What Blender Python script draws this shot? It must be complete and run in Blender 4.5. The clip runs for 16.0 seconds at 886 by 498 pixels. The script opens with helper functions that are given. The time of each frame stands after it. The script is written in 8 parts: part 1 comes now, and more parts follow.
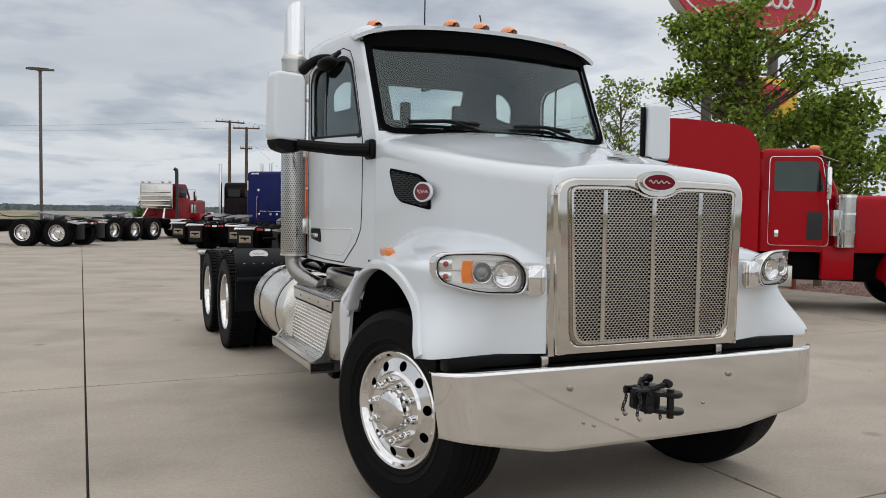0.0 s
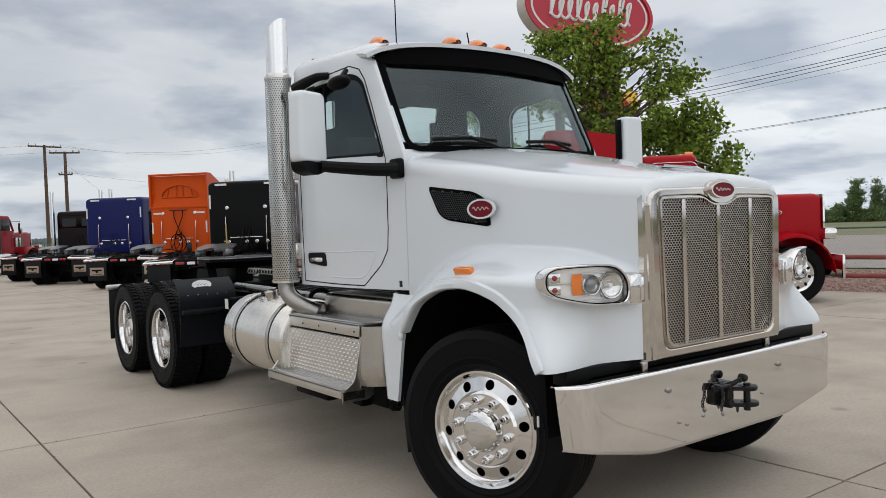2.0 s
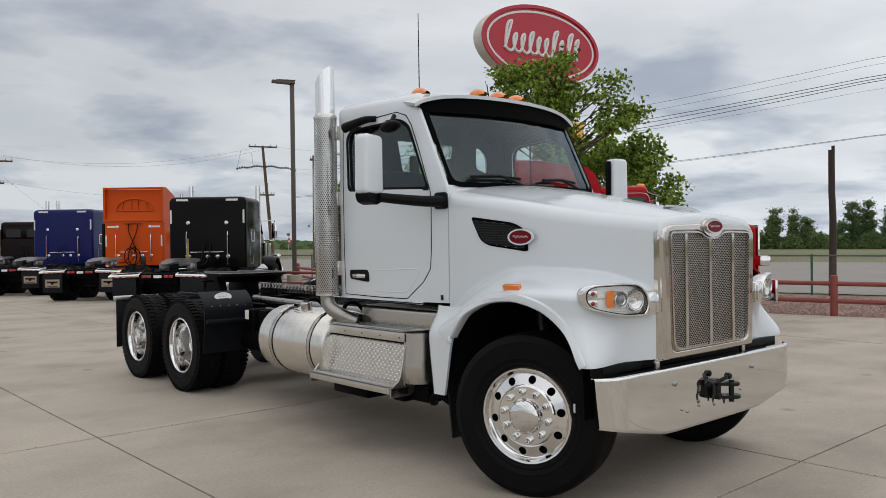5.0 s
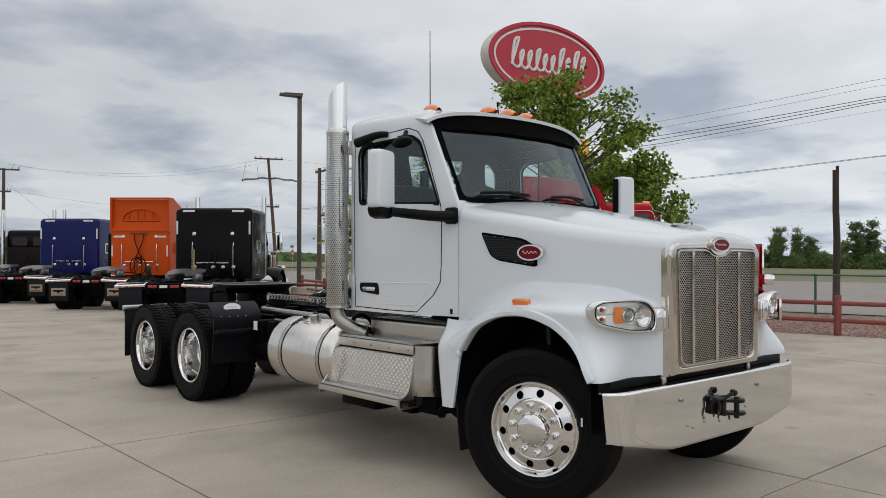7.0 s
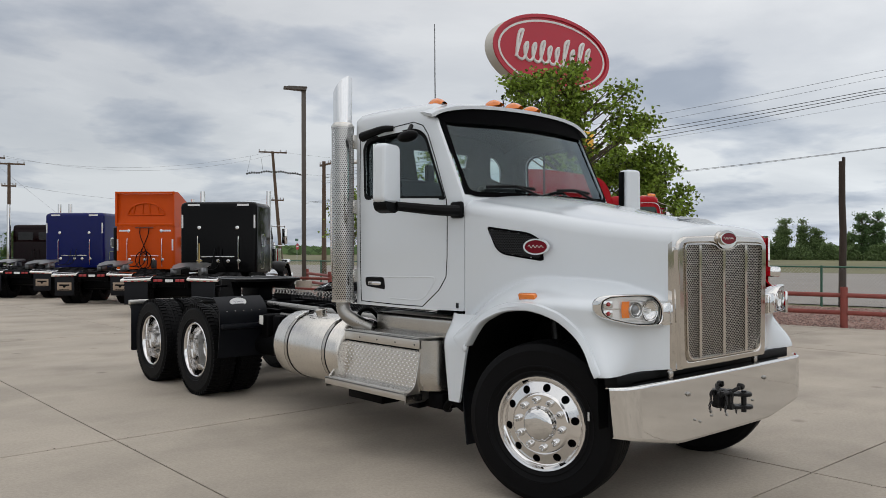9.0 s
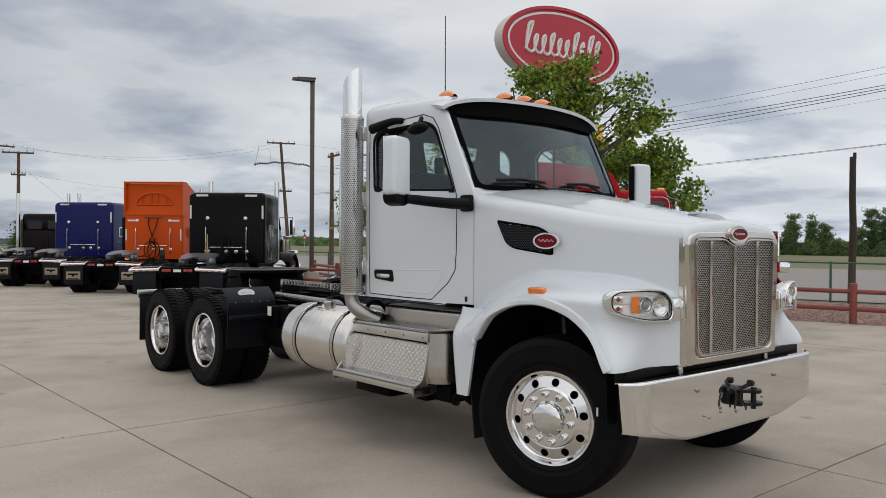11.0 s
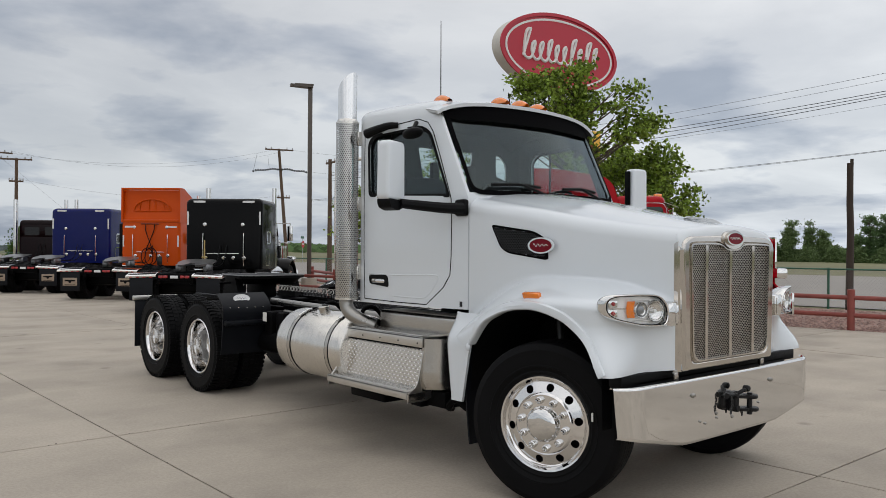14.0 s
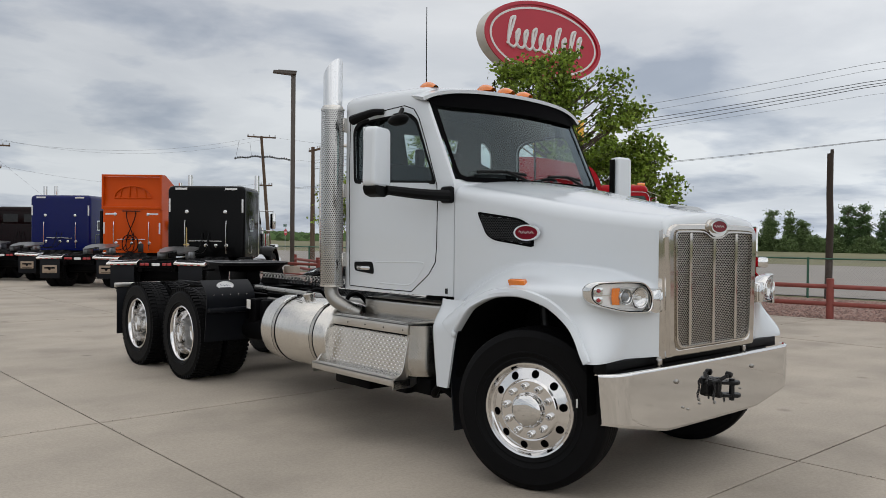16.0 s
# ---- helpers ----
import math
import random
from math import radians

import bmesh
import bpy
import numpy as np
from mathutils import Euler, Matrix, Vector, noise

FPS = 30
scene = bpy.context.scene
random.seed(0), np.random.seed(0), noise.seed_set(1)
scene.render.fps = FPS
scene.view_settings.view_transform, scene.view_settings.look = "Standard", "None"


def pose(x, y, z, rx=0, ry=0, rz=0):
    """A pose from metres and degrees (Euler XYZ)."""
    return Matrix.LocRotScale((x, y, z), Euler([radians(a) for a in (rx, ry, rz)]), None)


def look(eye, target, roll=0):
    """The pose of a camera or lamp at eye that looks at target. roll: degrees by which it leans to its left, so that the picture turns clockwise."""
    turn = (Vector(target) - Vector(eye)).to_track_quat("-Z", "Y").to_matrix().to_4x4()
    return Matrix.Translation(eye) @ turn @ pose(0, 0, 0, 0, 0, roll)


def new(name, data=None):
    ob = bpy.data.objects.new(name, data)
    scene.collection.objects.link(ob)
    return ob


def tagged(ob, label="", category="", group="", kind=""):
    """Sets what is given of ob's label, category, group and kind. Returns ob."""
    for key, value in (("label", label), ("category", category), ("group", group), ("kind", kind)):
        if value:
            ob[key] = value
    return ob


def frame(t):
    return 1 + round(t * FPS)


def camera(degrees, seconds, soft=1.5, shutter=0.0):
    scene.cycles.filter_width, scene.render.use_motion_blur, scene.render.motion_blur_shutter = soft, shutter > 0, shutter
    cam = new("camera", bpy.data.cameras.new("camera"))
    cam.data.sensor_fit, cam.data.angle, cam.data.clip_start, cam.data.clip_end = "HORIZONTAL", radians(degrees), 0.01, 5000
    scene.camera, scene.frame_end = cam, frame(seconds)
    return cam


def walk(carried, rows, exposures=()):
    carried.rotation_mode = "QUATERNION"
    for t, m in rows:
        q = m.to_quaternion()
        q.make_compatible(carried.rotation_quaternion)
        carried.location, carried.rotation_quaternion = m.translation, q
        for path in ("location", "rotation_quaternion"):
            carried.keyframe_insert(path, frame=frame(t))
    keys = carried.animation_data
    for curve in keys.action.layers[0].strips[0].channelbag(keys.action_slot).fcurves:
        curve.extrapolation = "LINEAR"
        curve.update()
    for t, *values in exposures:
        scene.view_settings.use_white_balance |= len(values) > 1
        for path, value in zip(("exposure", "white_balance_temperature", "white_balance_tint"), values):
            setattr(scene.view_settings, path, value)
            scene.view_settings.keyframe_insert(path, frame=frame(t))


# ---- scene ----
cam = camera(58.2, 16.0, 0.62)
PATH = [
    (0, (-2.648, -3.216, 1.588), (-1.82, -1.398, 1.492), 0.9),
    (0.5, (-2.921, -2.947, 1.583), (-2.024, -1.164, 1.466), 1.6),
    (1, (-3.26, -2.822, 1.596), (-2.232, -1.114, 1.438), 2.2),
    (1.5, (-3.543, -2.699, 1.595), (-2.433, -1.04, 1.471), 0.0),
    (2, (-3.758, -2.531, 1.611), (-2.563, -0.928, 1.55), -2.0),
    (2.5, (-4.102, -2.529, 1.65), (-2.834, -0.982, 1.617), -0.3),
    (3, (-4.335, -2.57, 1.649), (-3.058, -1.032, 1.606), 0.2),
    (3.2, (-4.409, -2.539, 1.605), (-3.117, -1.013, 1.571), -0.4),
    (5.5, (-5.032, -2.861, 1.673), (-3.694, -1.375, 1.663), -0.5),
    (6, (-5.056, -2.865, 1.669), (-3.722, -1.375, 1.679), -0.1),
    (6.5, (-5.066, -2.854, 1.668), (-3.737, -1.36, 1.684), 0.0),
    (7, (-5.062, -2.846, 1.667), (-3.737, -1.348, 1.685), 0.1),
    (7.5, (-5.06, -2.855, 1.67), (-3.735, -1.357, 1.688), 0.3),
    (8, (-5.057, -2.846, 1.683), (-3.733, -1.347, 1.688), 0.2),
    (8.5, (-5.062, -2.839, 1.679), (-3.743, -1.336, 1.682), -0.1),
    (11, (-5.064, -2.808, 1.687), (-3.761, -1.291, 1.667), 0.4),
    (11.5, (-5.054, -2.806, 1.669), (-3.756, -1.285, 1.649), 0.4),
    (12, (-5.045, -2.799, 1.668), (-3.745, -1.28, 1.642), 0.8),
    (12.5, (-5.027, -2.798, 1.667), (-3.72, -1.284, 1.641), 0.8),
    (13, (-5.013, -2.794, 1.667), (-3.707, -1.28, 1.646), 0.4),
    (13.5, (-5.014, -2.805, 1.672), (-3.714, -1.286, 1.661), 0.3),
    (14, (-5.025, -2.807, 1.672), (-3.719, -1.292, 1.669), 0.4),
    (14.5, (-5.032, -2.794, 1.662), (-3.703, -1.299, 1.662), 0.7),
    (15, (-5.04, -2.793, 1.654), (-3.694, -1.314, 1.642), 0.6),
    (15.5, (-5.042, -2.788, 1.653), (-3.693, -1.312, 1.627), 0.2),
    (16, (-5.042, -2.795, 1.659), (-3.704, -1.309, 1.628), 0.6),
]
walk(cam, [(t, look(eye, target, roll)) for t, eye, target, roll in PATH], [(0.0, -0.05), (1.5, -0.02), (3.0, -0.07), (5.5, -0.17), (16.0, -0.17)])
import functools


# ---- sky and light ----
SUN_UP, SUN_TURN = 70.0, 205.0
world = bpy.data.worlds.new("overcast_sky")
scene.world = world
world.use_nodes = True
wn, wl = world.node_tree.nodes, world.node_tree.links
wn.clear()
sky = wn.new("ShaderNodeTexSky")
sky.sky_type, sky.sun_disc = "NISHITA", False
sky.sun_elevation, sky.sun_rotation = radians(SUN_UP), radians(SUN_TURN)
sky.air_density, sky.dust_density = 1.0, 2.0
coord = wn.new("ShaderNodeTexCoord")
split = wn.new("ShaderNodeSeparateXYZ")
wl.new(coord.outputs["Generated"], split.inputs[0])


def wmath(op, a, b):
    n = wn.new("ShaderNodeMath")
    n.operation = op
    for k, v in enumerate((a, b)):
        if isinstance(v, (int, float)):
            n.inputs[k].default_value = v
        else:
            wl.new(v, n.inputs[k])
    return n.outputs[0]


# cloud layer seen on a flat ceiling: direction divided by its height
height = wmath("ADD", wmath("MAXIMUM", split.outputs[2], 0.0), 0.16)
flat = wn.new("ShaderNodeCombineXYZ")
wl.new(wmath("DIVIDE", split.outputs[0], height), flat.inputs[0])
wl.new(wmath("DIVIDE", split.outputs[1], height), flat.inputs[1])


def cloud_noise(scale, detail, rough, distort, move):
    m = wn.new("ShaderNodeMapping")
    m.inputs["Location"].default_value = move
    wl.new(flat.outputs[0], m.inputs[0])
    n = wn.new("ShaderNodeTexNoise")
    n.inputs["Scale"].default_value, n.inputs["Detail"].default_value = scale, detail
    n.inputs["Roughness"].default_value, n.inputs["Distortion"].default_value = rough, distort
    wl.new(m.outputs[0], n.inputs[0])
    return n.outputs[0]


def wramp(value, stops):
    r = wn.new("ShaderNodeValToRGB")
    while len(r.color_ramp.elements) < len(stops):
        r.color_ramp.elements.new(0.5)
    for e, (p, c) in zip(r.color_ramp.elements, stops):
        e.position, e.color = p, (*c, 1)
    wl.new(value, r.inputs[0])
    return r.outputs[0]


def wmix(fac, a, b, kind="MIX"):
    n = wn.new("ShaderNodeMix")
    n.data_type, n.blend_type = "RGBA", kind
    for k, v in ((0, fac), (6, a), (7, b)):
        if isinstance(v, (int, float)):
            n.inputs[k].default_value = v
        elif isinstance(v, tuple):
            n.inputs[k].default_value = (*v, 1)
        else:
            wl.new(v, n.inputs[k])
    return n.outputs[2]


broad = wramp(cloud_noise(0.75, 8, 0.56, 0.25, (3.1, 1.7, 0)), [(0.30, (0.80, 0.82, 0.855)), (0.45, (0.93, 0.94, 0.955)), (0.60, (1.11, 1.11, 1.105))])
puffs = wramp(cloud_noise(1.7, 8, 0.52, 0.15, (7.3, 2.2, 0)), [(0.49, (1, 1, 1)), (0.56, (0.82, 0.84, 0.88)), (0.66, (0.62, 0.66, 0.73))])
cloud = wmix(1.0, broad, puffs, "MULTIPLY")
low = wramp(split.outputs[2], [(0.0, (0.88, 0.94, 1.02)), (0.10, (0.93, 0.965, 1.0)), (0.35, (0.97, 0.98, 1.0)), (0.8, (1.2, 1.2, 1.2))])
cloud = wmix(1.0, cloud, low, "MULTIPLY")
# thinner cloud on one side of the sky
side = wmath("ADD", wmath("MULTIPLY", split.outputs[0], 0.72), wmath("MULTIPLY", split.outputs[1], -0.69))
thin = wramp(wmath("ADD", wmath("MULTIPLY", side, 0.5), 0.5), [(0.0, (0.97, 0.97, 0.97)), (0.30, (0.97, 0.97, 0.97)), (0.75, (1.22, 1.22, 1.22)), (1.0, (1.22, 1.22, 1.22))])
cloud = wmix(1.0, cloud, thin, "MULTIPLY")
back = wn.new("ShaderNodeBackground")
back.inputs["Strength"].default_value = 0.10
SKY_GAIN = 8.0
gained = wmix(1.0, cloud, (SKY_GAIN, SKY_GAIN, SKY_GAIN), "MULTIPLY")
wl.new(wmix(0.86, sky.outputs[0], gained), back.inputs["Color"])
out = wn.new("ShaderNodeOutputWorld")
wl.new(back.outputs[0], out.inputs[0])

sun = new("sun", bpy.data.lights.new("sun", "SUN"))
sun.data.energy, sun.data.angle, sun.data.color = 0.9, radians(140), (1.0, 0.965, 0.92)
sun.rotation_euler = (radians(90 - SUN_UP), 0, radians(180 - SUN_TURN))


# ---- materials ----
def shader(name, base, rough=0.5, metal=0.0, coat=0.0, vary=0.12, scale=3.0, bump=0.0, bump_scale=60.0, spec=0.5, rough_vary=0.1, streak=None, rnd=0.0):
    """A surface with colour and gloss that vary at two scales, and fine relief."""
    m = bpy.data.materials.new(name)
    m.use_nodes = True
    n, l = m.node_tree.nodes, m.node_tree.links
    b = n["Principled BSDF"]
    b.inputs["Metallic"].default_value, b.inputs["Coat Weight"].default_value = metal, coat
    b.inputs["Coat Roughness"].default_value, b.inputs["Specular IOR Level"].default_value = 0.04, spec
    tc = n.new("ShaderNodeTexCoord")
    where = tc.outputs["Object"]
    if streak:
        mp = n.new("ShaderNodeMapping")
        mp.inputs["Scale"].default_value = streak
        l.new(where, mp.inputs[0])
        where = mp.outputs[0]
    big, small = n.new("ShaderNodeTexNoise"), n.new("ShaderNodeTexNoise")
    for t, s, d in ((big, scale, 4), (small, scale * 14, 3)):
        t.inputs["Scale"].default_value, t.inputs["Detail"].default_value = s, d
        l.new(where, t.inputs[0])
    add = n.new("ShaderNodeMath")
    add.operation = "MULTIPLY_ADD"
    add.inputs[1].default_value = 0.35
    l.new(small.outputs[0], add.inputs[0])
    l.new(big.outputs[0], add.inputs[2])
    value = add.outputs[0]
    if rnd:
        oi = n.new("ShaderNodeObjectInfo")
        ad = n.new("ShaderNodeMath")
        ad.operation = "MULTIPLY_ADD"
        ad.inputs[1].default_value = rnd
        l.new(oi.outputs["Random"], ad.inputs[0])
        l.new(value, ad.inputs[2])
        value = ad.outputs[0]
    ramp = n.new("ShaderNodeMapRange")
    ramp.inputs[1].default_value, ramp.inputs[2].default_value = 0.35, 1.0 + rnd
    ramp.inputs[3].default_value, ramp.inputs[4].default_value = 1 - vary, 1 + vary
    l.new(value, ramp.inputs[0])
    mix = n.new("ShaderNodeMix")
    mix.data_type, mix.blend_type = "RGBA", "MULTIPLY"
    mix.inputs[0].default_value, mix.inputs[6].default_value = 1.0, (*base, 1)
    l.new(ramp.outputs[0], mix.inputs[7])
    l.new(mix.outputs[2], b.inputs["Base Color"])
    rr = n.new("ShaderNodeMapRange")
    rr.inputs[1].default_value, rr.inputs[2].default_value = 0.35, 1.0
    rr.inputs[3].default_value, rr.inputs[4].default_value = rough * (1 - rough_vary), min(1.0, rough * (1 + rough_vary))
    l.new(add.outputs[0], rr.inputs[0])
    l.new(rr.outputs[0], b.inputs["Roughness"])
    if bump:
        fine, bp = n.new("ShaderNodeTexNoise"), n.new("ShaderNodeBump")
        fine.inputs["Scale"].default_value, fine.inputs["Detail"].default_value = bump_scale, 4
        bp.inputs["Strength"].default_value, bp.inputs["Distance"].default_value = bump, 0.01
        l.new(where, fine.inputs[0])
        l.new(fine.outputs[0], bp.inputs["Height"])
        l.new(bp.outputs[0], b.inputs["Normal"])
    return m


WHITE = shader("white_paint", (0.655, 0.692, 0.722), 0.22, coat=0.7, vary=0.012, scale=1.2)
WHITE_PLASTIC = shader("white_plastic", (0.78, 0.79, 0.79), 0.4, vary=0.03)
CHROME = shader("chrome", (0.74, 0.735, 0.725), 0.05, 1.0, vary=0.02, rough_vary=0.3)
POLISHED = shader("polished_aluminium", (0.78, 0.77, 0.76), 0.09, 1.0, vary=0.03)
BARREL = shader("bright_spun_aluminium", (0.80, 0.80, 0.80), 0.18, 1.0, vary=0.03)
BRUSHED = shader("brushed_aluminium", (0.70, 0.675, 0.63), 0.24, 1.0, vary=0.06, scale=2, streak=(1, 14, 1), bump=0.03, bump_scale=40)
STAINLESS = shader("stainless_sheet", (0.50, 0.48, 0.445), 0.24, 1.0, vary=0.05, scale=2, rough_vary=0.25)
SATIN = shader("satin_aluminium", (0.62, 0.60, 0.565), 0.32, 1.0, vary=0.07, scale=4, rough_vary=0.2)
RUBBER = shader("tyre_rubber", (0.0036, 0.0036, 0.0041), 0.58, spec=0.10, vary=0.3, scale=6, bump=0.15, bump_scale=120)
BLACK_PLASTIC = shader("black_plastic", (0.003, 0.0032, 0.0036), 0.5, spec=0.12, vary=0.2, bump=0.05, bump_scale=300)
BLACK_GLOSS = shader("black_gloss_paint", (0.006, 0.006, 0.007), 0.15, coat=0.0, spec=0.5, vary=0.15)
FRAME_BLACK = shader("chassis_black", (0.0022, 0.0022, 0.0026), 0.5, spec=0.06, vary=0.35, scale=5, bump=0.1, bump_scale=60)
FLAP = shader("mud_flap_rubber", (0.0045, 0.0055, 0.008), 0.45, spec=0.2, vary=0.25, scale=5, bump=0.05)
DARK_METAL = shader("grease_dark_steel", (0.05, 0.05, 0.05), 0.4, 0.7, vary=0.4, scale=12, bump=0.2, bump_scale=40)
GREASED = shader("greased_black_plate", (0.003, 0.003, 0.0034), 0.5, spec=0.06, vary=0.4, scale=9)
MATT_BLACK = shader("matt_black_moulding", (0.002, 0.002, 0.0024), 0.8, spec=0.04, vary=0.2)
DARK_NET = shader("dark_grey_net", (0.018, 0.019, 0.021), 0.45, spec=0.4, vary=0.2)
# bright trim; warm darker base carries the tan reflection of the ground
SURROUND = shader("tan_reflection_stainless_trim", (0.60, 0.57, 0.53), 0.05, 1.0, vary=0.03, rough_vary=0.3)
MESH_STEEL = shader("grille_steel", (0.48, 0.46, 0.43), 0.35, 1.0, vary=0.06)
CAST = shader("black_cast_iron", (0.004, 0.004, 0.0045), 0.4, spec=0.3, vary=0.3, bump=0.3, bump_scale=90)
LAMP_SILVER = shader("silvered_lamp_plastic", (0.92, 0.92, 0.92), 0.25, 0.35, vary=0.05, scale=20)
LENS_GLASS = shader("grey_lens_glass", (0.20, 0.21, 0.22), 0.06, 0.3, coat=1.0, vary=0.05)
WINDOW_DARK = shader("dark_reflecting_window", (0.045, 0.06, 0.055), 0.03, 0.75, vary=0.1)
INTERIOR = shader("grey_cab_trim", (0.010, 0.012, 0.014), 0.8, vary=0.2, scale=4)
SEAT = shader("grey_seat_cloth", (0.02, 0.021, 0.024), 0.9, vary=0.25, scale=9, bump=0.2, bump_scale=200)
AMBER = shader("amber_lens", (0.78, 0.19, 0.006), 0.15, coat=1.0, vary=0.2, scale=14)
RED_LENS = shader("red_lens", (0.32, 0.012, 0.015), 0.2, coat=0.8, vary=0.2, scale=14)
BADGE_RED = shader("badge_red_enamel", (0.15, 0.002, 0.010), 0.25, spec=0.2, vary=0.1)
SIGN_RED = shader("sign_red_face", (0.45, 0.016, 0.036), 0.45, vary=0.06, scale=0.7)
SIGN_WHITE = shader("sign_white_face", (0.72, 0.71, 0.69), 0.5, vary=0.08, scale=1.5)
SIGN_EDGE = shader("sign_weathered_edge", (0.55, 0.53, 0.48), 0.6, vary=0.2, scale=1.4)
YELLOW = shader("sign_yellow_face", (0.75, 0.42, 0.03), 0.5, vary=0.1)
RED = shader("red_truck_paint", (0.33, 0.002, 0.007), 0.2, coat=0.0, spec=0.16, vary=0.03)
MAROON = shader("maroon_black_paint", (0.006, 0.0007, 0.0014), 0.2, spec=0.15, vary=0.05)
DULL_STEEL = shader("dull_formed_steel", (0.34, 0.33, 0.31), 0.3, 1.0, vary=0.12, scale=5, rough_vary=0.3)
WORN_STEEL = shader("worn_bright_steel", (0.22, 0.22, 0.225), 0.3, 0.9, vary=0.35, scale=7)
PLATE_TAN = shader("tan_plate", (0.33, 0.25, 0.18), 0.5, vary=0.15, scale=8)
SLOT_STEEL = shader("perforated_bright_steel", (0.50, 0.49, 0.47), 0.14, 1.0, vary=0.12, scale=6)
DARK_RED = shader("dark_red_paint", (0.20, 0.003, 0.008), 0.2, coat=0.0, spec=0.2, vary=0.05)
ORANGE = shader("orange_truck_paint", (0.56, 0.07, 0.003), 0.3, coat=0.0, spec=0.15, vary=0.04)
BLUE = shader("blue_truck_paint", (0.003, 0.007, 0.085), 0.2, coat=0.0, spec=0.2, vary=0.05)
BLACK_PAINT = shader("black_truck_paint", (0.0015, 0.0015, 0.0017), 0.15, coat=0.0, spec=0.11, vary=0.1)
REFLECT = shader("silver_reflector_tape", (0.72, 0.72, 0.72), 0.4, vary=0.08)
RAIL_RED = shader("red_oxide_painted_pipe", (0.24, 0.055, 0.042), 0.6, vary=0.2, scale=4, bump=0.1)
GALV = shader("galvanised_steel", (0.42, 0.42, 0.42), 0.45, 0.6, vary=0.15, scale=8)
WIRE = shader("grey_wire", (0.05, 0.05, 0.055), 0.6, vary=0.2)
GREEN_METAL = shader("green_coated_steel", (0.03, 0.11, 0.07), 0.5, vary=0.2)
LAMP_BRONZE = shader("bronze_pole_paint", (0.085, 0.07, 0.058), 0.5, vary=0.15, scale=3)
POLE_WOOD = shader("weathered_pole_wood", (0.10, 0.065, 0.042), 0.9, vary=0.45, scale=3, streak=(6, 6, 0.4), bump=0.4, bump_scale=20)
POST_WOOD = shader("dark_post_wood", (0.045, 0.032, 0.024), 0.9, vary=0.45, scale=3, streak=(8, 8, 0.5), bump=0.5, bump_scale=18)
BARK = shader("tree_bark", (0.10, 0.08, 0.06), 0.9, vary=0.4, scale=5, streak=(5, 5, 1), bump=0.5, bump_scale=25)
ASPHALT = shader("road_asphalt", (0.27, 0.25, 0.225), 0.9, vary=0.15, scale=0.4, bump=0.2)
GRAVEL_BED = shader("pink_gravel_bed", (0.30, 0.20, 0.165), 0.9, vary=0.4, scale=3, bump=0.6, bump_scale=25)
GRASS = shader("dry_green_field", (0.15, 0.145, 0.07), 0.95, vary=0.45, scale=0.06, bump=0.4, bump_scale=4)
FIELD = shader("tan_field", (0.26, 0.22, 0.13), 0.95, vary=0.3, scale=0.05)
JOINT = shader("joint_dirt", (0.04, 0.034, 0.028), 0.95, vary=0.4, scale=5)
BRASS = shader("dull_brass", (0.45, 0.33, 0.13), 0.4, 0.8, vary=0.2)
PAPER = shader("paper_sticker", (0.75, 0.74, 0.7), 0.7)


def leafy(name, base, vary):
    m = shader(name, base, 0.6, vary=0.15, scale=1.2, spec=0.25)
    n, l = m.node_tree.nodes, m.node_tree.links
    b = n["Principled BSDF"]
    geo, hsv = n.new("ShaderNodeNewGeometry"), n.new("ShaderNodeHueSaturation")
    rng = n.new("ShaderNodeMapRange")
    rng.inputs[3].default_value, rng.inputs[4].default_value = 1 - vary, 1 + vary
    l.new(geo.outputs["Random Per Island"], rng.inputs[0])
    l.new(rng.outputs[0], hsv.inputs["Value"])
    hsv.inputs["Color"].default_value = (*base, 1)
    l.new(hsv.outputs[0], b.inputs["Base Color"])
    trans, mix = n.new("ShaderNodeBsdfTranslucent"), n.new("ShaderNodeMixShader")
    l.new(hsv.outputs[0], trans.inputs[0])
    mix.inputs[0].default_value = 0.35
    l.new(b.outputs[0], mix.inputs[1])
    l.new(trans.outputs[0], mix.inputs[2])
    l.new(mix.outputs[0], n["Material Output"].inputs[0])
    return m


PEBBLE = leafy("pink_pebble", (0.36, 0.235, 0.20), 0.4)
LEAF = leafy("bright_green_leaf", (0.185, 0.265, 0.040), 0.72)
LEAF_DARK = leafy("dark_green_leaf", (0.075, 0.13, 0.035), 0.5)
LEAF_POPLAR = leafy("pale_poplar_leaf", (0.15, 0.215, 0.085), 0.55)
# blue-grey distance haze is put into this leaf colour
LEAF_HAZE = leafy("haze_tinted_far_leaf", (0.16, 0.19, 0.20), 0.3)
LEAF_FAR = leafy("far_tree_leaf", (0.115, 0.185, 0.075), 0.5)


